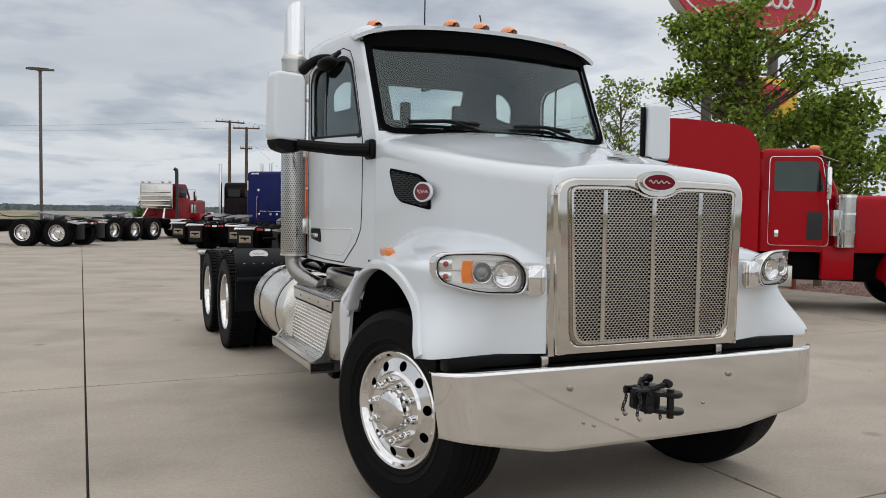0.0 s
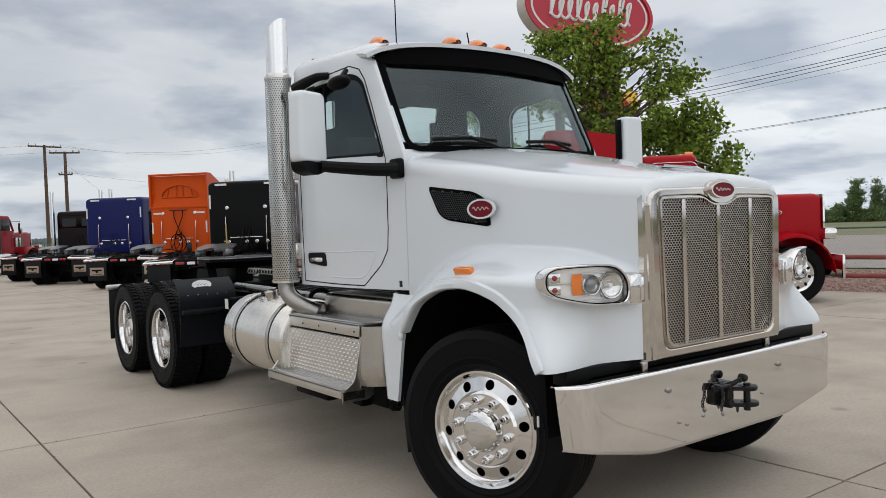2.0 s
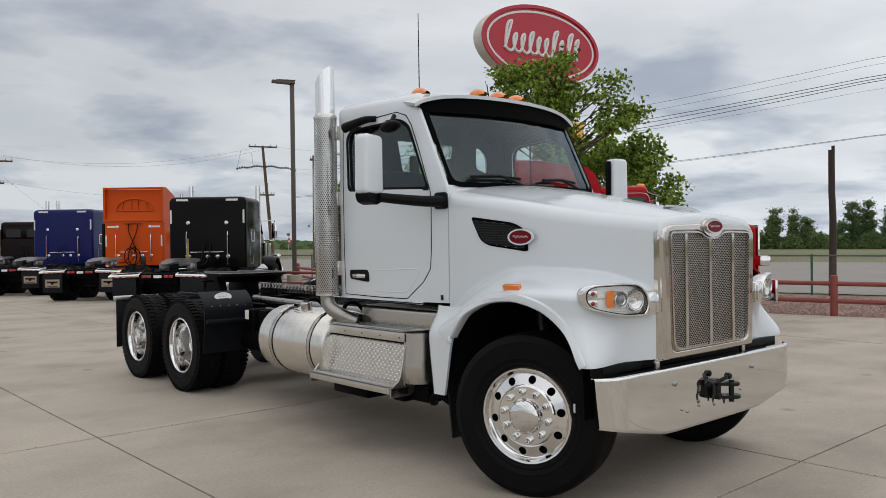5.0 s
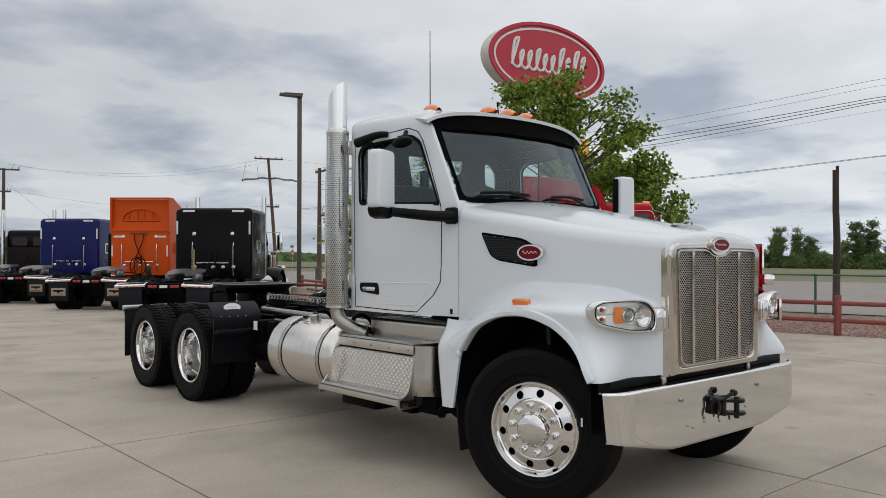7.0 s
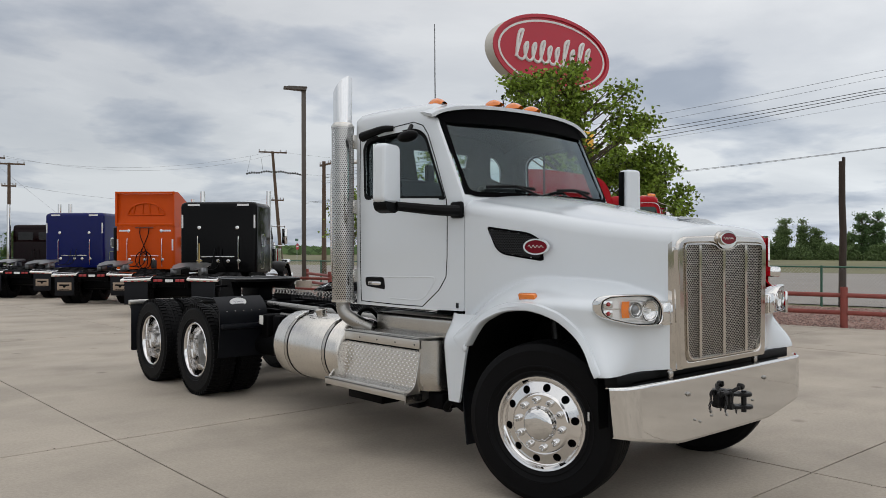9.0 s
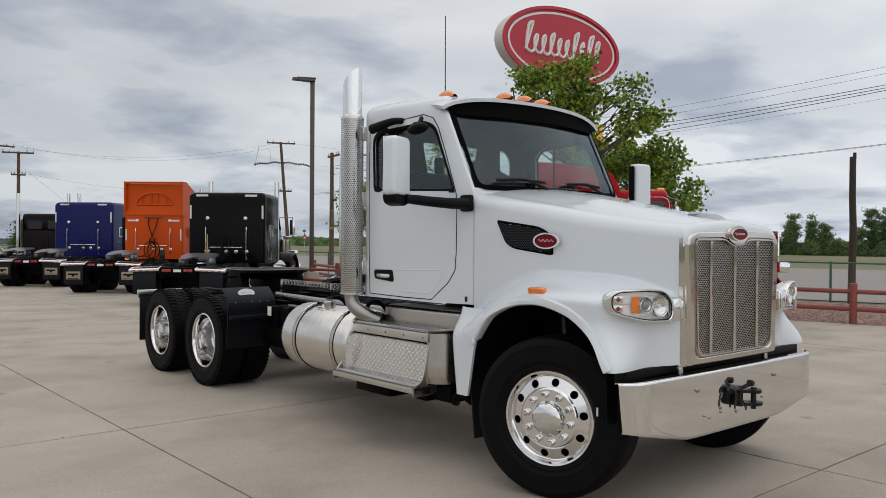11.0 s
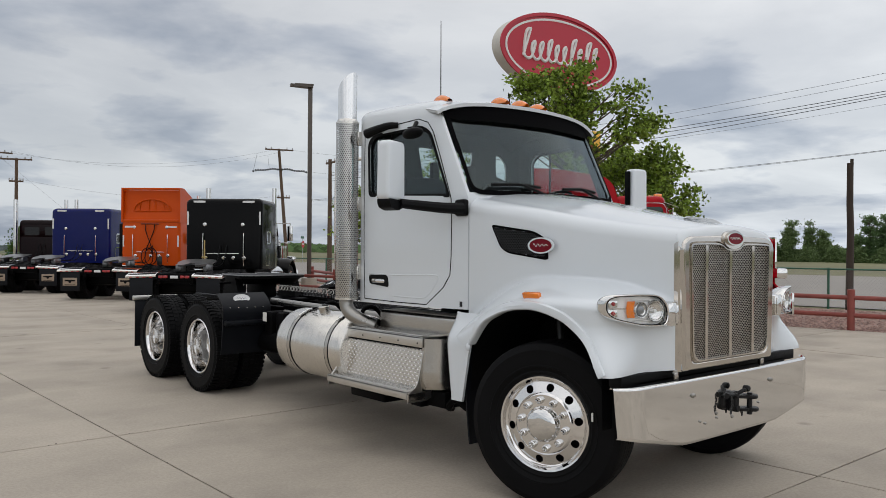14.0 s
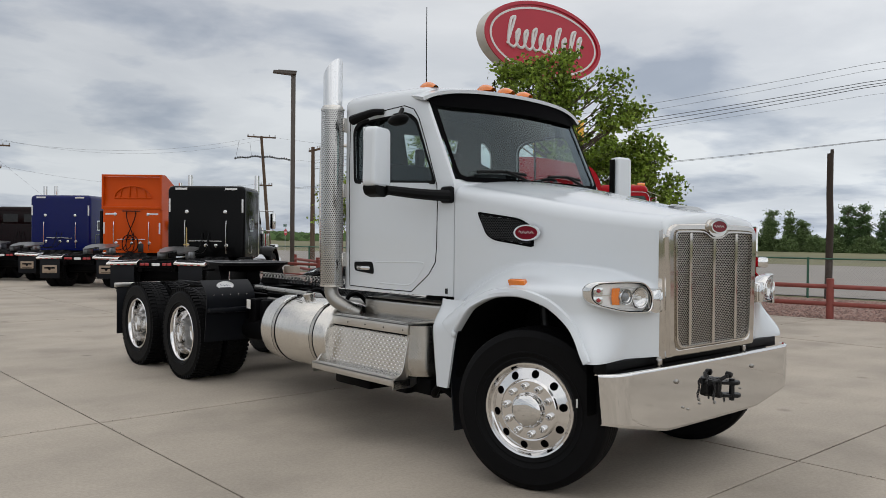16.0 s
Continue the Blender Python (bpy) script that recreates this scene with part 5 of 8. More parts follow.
# ---- exhaust stack ----
SX, SY, SR = -1.115, 3.02, 0.098
stack = new("exhaust_stack")
stack.parent = truck
tagged(stack, "chrome exhaust stack in a perforated heat shield")
bm = B()
prof = [(2.80, 0), (3.235, 0)]
seg = 32
top = lambda a: 3.105 + 0.085 * math.cos(a - math.radians(285))
ringb = [(SX + 0.082 * math.cos(a), SY + 0.082 * math.sin(a), 2.78) for a in (2 * math.pi * k / seg for k in range(seg))]
ringt = [(SX + 0.082 * math.cos(a), SY + 0.082 * math.sin(a), top(a)) for a in (2 * math.pi * k / seg for k in range(seg))]
put(bm, ringb + ringt, [(i, (i + 1) % seg, seg + (i + 1) % seg, seg + i) for i in range(seg)])
ob = part("stack_pipe", bm, BARREL, stack)
thicken(ob, 0.004)
bm = B()
lathe(bm, [(0.075, 2.74), (0.09, 2.745), (0.09, 2.775), (0.083, 2.785)], 32, pose(SX, SY, 0, 0, -90, 0))
part("clamp", bm, BRUSHED, stack)
bm = B()
lathe(bm, [(0.070, 1.24), (0.070, 2.76)], 28, pose(SX, SY, 0, 0, -90, 0))
part("inner_pipe", bm, FRAME_BLACK, stack)
around = 2 * math.pi * SR
cols_n = 34
vs, fs = hex_net(lambda a, b: (a, b), cols_n, 92, around / cols_n, 0.0166, 0.47)
raw("heat_shield", [(SX + SR * math.cos(a / SR), SY + SR * math.sin(a / SR), 1.235 + b) for a, b in vs], fs, SLOT_STEEL, stack, "perforated chrome heat shield", kind="stuff")
for z in (1.225, 2.752):
    bm = B()
    lathe(bm, [(SR + 0.004, z - 0.008), (SR + 0.004, z + 0.008), (SR - 0.02, z + 0.008)], 32, pose(SX, SY, 0, 0, -90, 0))
    part("shield_band", bm, BRUSHED, stack)
for z in (1.45, 2.05, 2.62):
    bm = B()
    box(bm, SX + 0.05, SX + 0.13, SY - 0.09, SY - 0.05, z - 0.06, z + 0.06, 0.008)
    part("stack_bracket", bm, BRUSHED, stack)
bm = B()
tube(bm, bend([(SX, SY, 1.26), (SX, SY, 1.17), (SX + 0.015, SY - 0.04, 1.10), (SX + 0.07, SY - 0.12, 1.04), (SX + 0.16, SY - 0.20, 0.99)], 6), 0.060, 24)
part("exhaust_elbow", bm, DULL_STEEL, stack, "bent steel exhaust elbow")
# grab bar behind the cab
bm = B()
tube(bm, bend([(-0.90, 3.02, 1.45), (-0.98, 3.30, 1.44), (-1.02, 3.33, 1.52), (-1.02, 3.33, 2.40), (-0.98, 3.30, 2.47), (-0.90, 3.02, 2.46)], 5), 0.016, 10)
part("grab_bar", bm, BRUSHED, truck, "stainless grab bar behind the cab")

# ---- fuel tank and steps ----
tank = new("fuel_tank")
tank.parent = truck
tagged(tank, "unseen far-side tank added to block light under the truck with strap bands")
TX, TZ, TR = -0.905, 0.755, 0.315
T0, T1 = 2.98, 4.12
axis = pose(TX, 0, TZ, 0, 0, 90)
bm = B()
lathe(bm, [(0, T0), (TR - 0.04, T0), (TR - 0.015, T0 + 0.012), (TR, T0 + 0.04), (TR, T1 - 0.07), (TR - 0.012, T1 - 0.03), (TR - 0.05, T1), (TR - 0.12, T1 + 0.02), (0, T1 + 0.03)], 64, axis)
part("tank_shell", bm, BRUSHED, tank)
for y in (3.18, 3.83):
    bm = B()
    lathe(bm, [(TR + 0.001, y - 0.022), (TR + 0.005, y - 0.022), (TR + 0.005, y + 0.022), (TR + 0.001, y + 0.022)], 64, axis)
    part("strap", bm, STAINLESS, tank)
    bm = B()
    lathe(bm, [(TR + 0.002, y - 0.03), (TR + 0.004, y - 0.03), (TR + 0.004, y - 0.022), (TR + 0.002, y - 0.022)], 64, axis)
    lathe(bm, [(TR + 0.002, y + 0.022), (TR + 0.004, y + 0.022), (TR + 0.004, y + 0.03), (TR + 0.002, y + 0.03)], 64, axis)
    part("strap_liner", bm, BLACK_PLASTIC, tank)
    bm = B()
    tube(bm, bend([(TX + 0.06, y, TZ + TR - 0.02), (TX + 0.10, y, TZ + TR + 0.04), (TX + 0.2, y, TZ + TR + 0.05), (TX + 0.32, y, TZ + TR - 0.06)], 4), 0.02, 8)
    box(bm, TX - 0.06, TX - 0.02, y - 0.03, y + 0.03, TZ + TR - 0.02, TZ + TR + 0.02, 0.006)
    part("tank_bracket", bm, FRAME_BLACK, tank)
    bm = B()
    for a in (62, 74):
        box(bm, -0.012, 0.006, -0.026, 0.026, -0.020, 0.020, 0.004, Matrix.Translation((TX - (TR + 0.010) * math.cos(radians(a)), y, TZ + (TR + 0.010) * math.sin(radians(a)))) @ pose(0, 0, 0, 0, a, 0))
    tube(bm, [(TX - (TR + 0.016) * math.cos(radians(q)), y, TZ + (TR + 0.016) * math.sin(radians(q))) for q in (52, 62, 74, 86)], 0.008, 8)
    part("strap_latch", bm, CHROME, tank, "bright strap latch with a bolt")
bm = B()
lathe(bm, [(0.05, 0.0), (0.05, 0.035), (0.055, 0.036), (0.055, 0.055), (0.04, 0.062), (0, 0.062)], 24, Matrix.Translation((TX - 0.06, 3.60, TZ + TR - 0.012)) @ pose(0, 0, 0, 0, -102, 0))
part("filler_cap", bm, STAINLESS, tank)
bm = B()
box(bm, TX - 0.075, TX - 0.045, 3.56, 3.64, TZ + TR + 0.045, TZ + TR + 0.06, 0.006)
tube(bm, bend([(TX - 0.06, 3.62, TZ + TR + 0.05), (TX - 0.13, 3.72, TZ + TR - 0.01), (TX - 0.15, 3.60, TZ + TR - 0.02)], 5), 0.004, 6)
part("cap_chain", bm, DARK_METAL, tank)
bm = B()
box(bm, TX - 0.14, TX - 0.09, 3.38, 3.47, TZ + TR - 0.032, TZ + TR - 0.026, 0, pose(0, 0, 0))
part("tank_label", bm, REFLECT, tank)

steps = new("side_steps")
steps.parent = truck
tagged(steps, "stainless step box with diamond plate and two treads")
bm = B()
prism(bm, [(-1.118, 0.56), (-1.085, 0.90), (-1.085, 0.95), (-0.72, 0.95), (-0.72, 0.56), (-1.10, 0.56)], "y", 1.96, 3.04)
part("step_box", bm, STAINLESS, steps)
plan = [(0.0, 1.985), (0.0, 1.955), (0.006, 1.925), (0.025, 1.89), (0.06, 1.855), (0.11, 1.825), (0.17, 1.80), (0.28, 1.775)]
prof = [(-1.105, 0.575), (-1.114, 0.60), (-1.120, 0.64), (-1.114, 0.72), (-1.100, 0.85), (-1.095, 0.965)]
bm = B()
sheet(bm, lambda a, b: (prof[round(b * 5)][0] - 0.004 + plan[round(a * 7)][0], plan[round(a * 7)][1], prof[round(b * 5)][1]), 7, 5)
ob = part("step_corner", bm, STAINLESS, steps, "smooth stainless end panel")
thicken(ob, 0.006, 50)
bm = B()
sheet(bm, lambda a, b: (-1.128 + 0.034 * b, 1.985 + 1.055 * a, 0.56 + 0.325 * b), 2, 2)
ob = part("diamond_plate", bm, BRUSHED, steps, "diamond plate panel")
thicken(ob, -0.004)
verts, faces = [], []
for j in range(13):
    for i in range(40):
        yc, b = 1.998 + 0.0265 * i, (j + 0.5) / 13
        xc, zc = -1.1325 + 0.034 * b, 0.56 + 0.325 * b
        s = 1 if (i + j) % 2 else -1
        base_ = len(verts)
        for dy, dz, dx in ((-0.0145, -0.005 * s, 0), (-0.002, 0.005, 0), (0.0145, 0.005 * s, 0), (0.002, -0.005, 0), (0, 0, -0.007)):
            verts.append((xc + dx, yc + dy, zc + dz))
        faces += [(base_ + a, base_ + (a + 1) % 4, base_ + 4) for a in range(4)]
raw("diamond_lug", verts, faces, POLISHED, steps, kind="stuff")


def tread(name, x0, x1, y0, y1, z, lip):
    """A bright step with rows of grip strips."""
    bm = B()
    box(bm, x0, x1, y0, y1, z - 0.018, z, 0.005)
    box(bm, x0, x0 + 0.012, y0, y1, z - lip, z, 0.004)
    t = part(name, bm, SATIN, steps, "grip-topped aluminium tread")
    bm = B()
    rows = max(3, int((x1 - x0 - 0.06) / 0.028))
    for i in range(rows):
        x = x0 + 0.045 + 0.028 * i
        for j in range(int((y1 - y0 - 0.08) / 0.03)):
            y = y0 + 0.05 + 0.03 * j
            box(bm, x - 0.006, x + 0.006, y - 0.012, y + 0.012, z, z + 0.007)
    part("grip", bm, POLISHED, t, kind="stuff")
    for j in range(5 if lip > 0.07 else 0):
        bm = B()
        lathe(bm, [(0.007, 0), (0.007, -0.003), (0, -0.005)], 10, pose(x0, y0 + 0.06 + (y1 - y0 - 0.12) * j / 4, z - lip * 0.62))
        part("rivet", bm, DARK_METAL, t)
    return t


tread("lower_step", -1.264, -1.08, 1.972, 3.086, 0.570, 0.062)
tread("middle_step", -1.116, -0.86, 1.965, 3.070, 0.978, 0.084)
bm = B()
box(bm, -1.106, -1.07, 1.99, 3.04, 0.880, 0.900)
part("step_gap", bm, FRAME_BLACK, steps)
bm = B()
prism(bm, rounded([(-0.905, 0.975), (-0.905, 1.110), (-0.885, 1.130), (-0.68, 1.130), (-0.68, 0.975)], [0, 0.02, 0.02, 0, 0], 3), "y", 1.80, 2.80)
part("upper_step", bm, STAINLESS, steps)
bm = B()
for j in range(28):
    box(bm, -0.88, -0.70, 1.82 + 0.034 * j, 1.835 + 0.034 * j, 1.130, 1.136)
part("upper_grip", bm, SATIN, steps, kind="stuff")
for y0, y1 in ((1.966, 2.03), (3.02, 3.088)):
    bm = B()
    w = y1 - y0
    yy = y0 if y0 < 2 else y1 - 0.01
    prism(bm, rounded([(-1.255, 0.48), (-1.255, 0.55), (-1.16, 0.60), (-1.09, 0.93), (-0.86, 0.93), (-0.86, 0.60), (-1.06, 0.48)], [0, 0.02, 0.05, 0, 0, 0.03, 0.02], 3), "y", yy, yy + 0.008)
    part("step_end", bm, SATIN, steps)
bm = B()
prism(bm, [(-1.252, 0.496), (-1.252, 0.550), (-1.09, 0.550), (-1.09, 0.496)], "y", 1.960, 1.985)
part("step_return", bm, STAINLESS, steps)
bm = B()
tube(bm, [(-1.24, 3.06, 0.56), (-1.12, 3.04, 0.72)], 0.008, 8)
part("step_stay", bm, STAINLESS, steps)
bm = B()
box(bm, -1.08, -0.72, 2.5, 3.0, 0.38, 0.50, 0.02)
box(bm, -1.02, -0.70, 1.80, 2.3, 0.43, 0.56, 0.02)
box(bm, -1.08, -0.98, 2.02, 2.16, 0.42, 0.50, 0.015)
tube(bm, bend([(-0.95, 1.62, 0.46), (-1.0, 1.70, 0.52), (-0.98, 1.80, 0.45), (-0.90, 1.86, 0.42)], 4), 0.03, 8)
part("battery_tray", bm, FRAME_BLACK, truck)
# white sill behind the fender
bm = B()
left = [(0.50, 1.578), (0.75, 1.622), (0.95, 1.652), (1.195, 1.662)]
right = [(0.50, 1.462), (0.60, 1.440), (0.90, 1.385), (0.99, 1.36), (1.195, 1.34)]
def sill(a, b):
    z = 0.562 + 0.633 * b
    y = line_at(right, z) + (line_at(left, z) - line_at(right, z)) * a
    return (-1.168 + 0.10 * step01((z - 0.98) / 0.22) + 0.05 * step01((a - 0.8) / 0.2) ** 2, y, z)
sheet(bm, sill, 10, 16)
ob = part("fender_panel", bm, WHITE, truck, smooth=60)
thicken(ob, 0.02, 60)

# ---- chassis ----
bm = B()
for sx in (-1, 1):
    prism(bm, [(sx * 0.37, 0.70), (sx * 0.46, 0.70), (sx * 0.46, 0.71), (sx * 0.38, 0.71), (sx * 0.38, 0.97), (sx * 0.46, 0.97), (sx * 0.46, 0.98), (sx * 0.37, 0.98)], "y", 0.2, 8.05)
part("frame_rail", bm, FRAME_BLACK, truck, "black steel frame rails")
for y in (3.6, 4.6, 5.3, 6.65, 7.9):
    bm = B()
    box(bm, -0.38, 0.38, y - 0.05, y + 0.05, 0.74, 0.94, 0.01)
    part("cross_member", bm, FRAME_BLACK, truck)
bm = B()
box(bm, -0.42, 0.42, 0.5, 2.6, 0.55, 1.15, 0.05)
tube(bm, [(-0.9, 0.766, 0.50), (0.9, 0.766, 0.50)], 0.06, 12)
box(bm, -0.5, -0.42, 0.25, 1.35, 0.60, 0.66, 0.01)
box(bm, 0.42, 0.5, 0.25, 1.35, 0.60, 0.66, 0.01)
part("front_axle", bm, FRAME_BLACK, truck)
for sx in (-1, 1):
    # leaf spring, damper and brake can inside the wheel house
    bm = B()
    for k in range(4):
        tube(bm, bend([(sx * 0.47, 0.22 + 0.09 * k, 0.62 + 0.02 * k), (sx * 0.47, 0.78, 0.545 + 0.018 * k), (sx * 0.47, 1.34 - 0.09 * k, 0.62 + 0.02 * k)], 5), 0.011, 6)
    part("leaf_spring", bm, DARK_METAL, truck)
    bm = B()
    tube(bm, [(sx * 0.56, 0.98, 0.58), (sx * 0.52, 1.10, 1.18)], 0.035, 12)
    part("damper", bm, DARK_METAL, truck)
    bm = B()
    lathe(bm, [(0, -0.07), (0.07, -0.06), (0.085, 0.0), (0.085, 0.07), (0, 0.08)], 18, pose(sx * 0.60, 0.60, 0.86, 0, 0, 70))
    part("brake_can", bm, FRAME_BLACK, truck)
    bm = B()
    box(bm, min(sx * 0.452, sx * 0.458), max(sx * 0.452, sx * 0.458), 0.62, 0.72, 1.10, 1.17)
    part("data_plate", bm, GALV, truck)
bm = B()
for y in (5.98, 7.30):
    tube(bm, [(-0.95, y, 0.515), (0.95, y, 0.515)], 0.10, 14)
    lathe(bm, [(0, -0.2), (0.16, -0.18), (0.2, 0.0), (0.16, 0.18), (0, 0.2)], 20, pose(0, y, 0.52))
    for sx in (-1, 1):
        lathe(bm, [(0.13, -0.1), (0.15, 0.0), (0.15, 0.12), (0.0, 0.12)], 16, pose(sx * 0.5, y + 0.2, 0.6, 0, 90))
tube(bm, [(0, 2.4, 0.62), (0, 5.9, 0.58)], 0.06, 12)
part("drive_axle", bm, FRAME_BLACK, truck)
bm = B()
for sx in (-1, 1):
    box(bm, sx * 0.42 - 0.05, sx * 0.42 + 0.05, 5.75, 7.55, 0.60, 0.68, 0.02)
    for y in (5.8, 6.3, 6.95, 7.5):
        lathe(bm, [(0.09, 0), (0.12, 0.05), (0.12, 0.18), (0.09, 0.22), (0, 0.22)], 16, pose(sx * 0.42, y, 0.66, 0, -90))
part("suspension", bm, FRAME_BLACK, truck)
bm = B()
box(bm, -0.46, 0.46, 3.15, 5.30, 0.985, 1.005, 0.004)
part("deck_plate", bm, FRAME_BLACK, truck, "black deck plate on the frame")
bm = B()
for j in range(40):
    for i in range(9):
        box(bm, -0.40 + 0.1 * i - 0.02, -0.40 + 0.1 * i + 0.02, 3.2 + 0.052 * j, 3.215 + 0.052 * j, 1.005, 1.012)
part("deck_grip", bm, FRAME_BLACK, truck, kind="stuff")
# fifth wheel
fw = new("fifth_wheel")
fw.parent = truck
fw.location.y = 0.34
tagged(fw, "greasy steel coupling plate with a rear slot")
plate = [(-0.46, 6.02), (-0.30, 5.88), (0.30, 5.88), (0.46, 6.02), (0.46, 6.42), (0.30, 6.86), (0.20, 6.88), (0.05, 6.55), (-0.05, 6.55), (-0.20, 6.88), (-0.30, 6.86), (-0.46, 6.42)]
bm = B()
prism(bm, rounded(plate, 0.03, 3), "z", 1.27, 1.31)
part("coupling_plate", bm, GREASED, fw)
bm = B()
small = [(x * 0.92, 6.36 + (y - 6.36) * 0.92) for x, y in plate]
k = len(small)
put(bm, [(x, y, 1.268) for x, y in small] + [(x * 0.86, 6.36 + (y - 6.36) * 0.86, 1.195) for x, y in small], [(i, (i + 1) % k, k + (i + 1) % k, k + i) for i in range(k)] + [tuple(range(k, 2 * k))])
box(bm, -0.10, 0.10, 6.10, 6.56, 1.02, 1.23, 0.02)
tube(bm, [(-0.60, 6.30, 1.21), (0.10, 6.30, 1.21)], 0.014, 8)
part("plate_skirt", bm, FRAME_BLACK, fw)
bm = B()
edge = rounded(plate, 0.03, 3)
tube(bm, [(x * 1.004, 6.36 + (y - 6.36) * 1.004, 1.306) for x, y in edge + edge[:1]], 0.007, 6, False)
part("plate_edge", bm, WORN_STEEL, fw, "worn bright plate edge")
for sx in (-1, 1):
    bm = B()
    prism(bm, [(6.05, 1.0), (6.55, 1.0), (6.42, 1.27), (6.18, 1.27)], "x", sx * 0.40 - 0.05, sx * 0.40 + 0.05)
    part("pedestal", bm, FRAME_BLACK, fw)
bm = B()
box(bm, -0.50, 0.50, 5.8, 6.9, 0.98, 1.01, 0.005)
for sx in (-1, 1):
    box(bm, sx * 0.45 - 0.04, sx * 0.45 + 0.04, 5.5, 7.3, 1.0, 1.035, 0.006)
part("slide_rail", bm, FRAME_BLACK, fw)
# coiled lines lying along the deck
for x, y0, y1, z, mat in ((-0.15, 3.5, 6.0, 1.17, DULL_STEEL), (0.10, 3.3, 5.8, 1.10, BLACK_GLOSS)):
    bm = B()
    turns = 34
    tube(bm, [(x + 0.027 * math.cos(a), y0 + (y1 - y0) * a / (2 * math.pi * turns), z + 0.030 * math.sin(a)) for a in (k * math.pi / 4 for k in range(turns * 8))], 0.005, 5)
    part("coiled_line", bm, mat, truck)
bm = B()
tube(bm, [(-0.56, 3.2, 1.03), (-0.56, 5.35, 1.06)], 0.03, 10)
tube(bm, [(-0.64, 3.3, 0.94), (-0.60, 5.0, 0.96)], 0.018, 8)
part("air_pipe", bm, DULL_STEEL, truck)
for x, z in ((-0.475, 1.02), (0.475, 1.02)):
    bm = B()
    tube(bm, [(x, 3.2, z), (x, 5.5, z)], 0.012, 8)
    part("deck_edge_rail", bm, BRUSHED, truck)
bm = B()
box(bm, -0.74, -0.735, 5.16, 5.24, 0.84, 0.94)
part("frame_label", bm, PAPER, truck)
bm = B()
for y in (4.35, 4.62, 4.95, 5.2):
    box(bm, -0.70, -0.47, y - 0.08, y + 0.08, 0.62, 0.95, 0.03)
tube(bm, [(-0.62, 4.25, 0.60), (-0.62, 5.35, 0.60)], 0.12, 14)
part("air_tank", bm, FRAME_BLACK, truck)
# unseen far-side tank, added to stop light leaking in under the chassis
bm = B()
lathe(bm, [(0, 2.0), (0.27, 2.0), (0.315, 2.05), (0.315, 4.05), (0.27, 4.12), (0, 4.12)], 40, pose(0.905, 0, TZ, 0, 0, 90))
part("light_block_tank", bm, BRUSHED, truck, "unseen far-side tank added to block light under the truck")
# unseen black box behind it, added for the same light blocking
bm = B()
box(bm, 0.40, 1.10, 4.25, 5.15, 0.42, 0.95, 0.03)
part("light_block_box", bm, FRAME_BLACK, truck)
# quarter fenders before and behind the drive wheels
for sx in (-1, 1):
    qf = new("quarter_fender")
    qf.parent = truck
    tagged(qf, "black quarter fender with hanging flap")
    bm = B()

    def flap(a, b):
        x = sx * (0.565 + 0.585 * a)
        t = b
        y = 5.435 - 0.05 * math.sin(t * 2.2) + (0.16 * ((t - 0.72) / 0.28) ** 2 if t > 0.72 else 0)
        return (x, y, 0.475 + 0.66 * t)
    sheet(bm, flap, 6, 16)
    ob = part("flap", bm, FLAP, qf)
    thicken(ob, 0.012)
    bm = B()
    box(bm, min(sx * 0.60, sx * 1.14), max(sx * 0.60, sx * 1.14), 5.325, 5.395, 0.795, 0.850, 0.016)
    tube(bm, [(sx * 0.45, 5.36, 0.83), (sx * 0.62, 5.36, 0.83)], 0.03, 8)
    part("flap_bar", bm, FLAP, qf)
    for i in range(5):
        bm = B()
        lathe(bm, [(0.011, 0), (0.011, -0.005), (0, -0.008)], 10, pose(sx * (0.66 + 0.10 * i), 5.388, 0.985, 0, 0, 90))
        part("bolt", bm, BRUSHED, qf)
    if sx < 0:
        badge(qf, pose(-0.895, 5.452, 1.085, -25), 0.20, 0.098, REFLECT, REFLECT)
    bm = B()
    box(bm, min(sx * 0.62, sx * 1.17), max(sx * 0.62, sx * 1.17), 8.00, 8.012, 0.32, 0.97, 0.004)
    part("rear_flap", bm, FLAP, qf)
    bm = B()
    box(bm, min(sx * 0.46, sx * 1.2), max(sx * 0.46, sx * 1.2), 7.97, 8.03, 0.94, 1.0, 0.01)
    part("flap_hanger", bm, SATIN, qf)
front_wheel(truck, pose(-0.997, 0.735, 0.528, 0, 0, 18))
front_wheel(truck, pose(0.995, 0.795, 0.528, 40, 0, 198))
for y in (5.98, 7.30):
    dual_wheel(truck, pose(-0.875, y, 0.520, 17 * y))
    dual_wheel(truck, pose(0.875, y, 0.520, 31 * y, 0, 180))


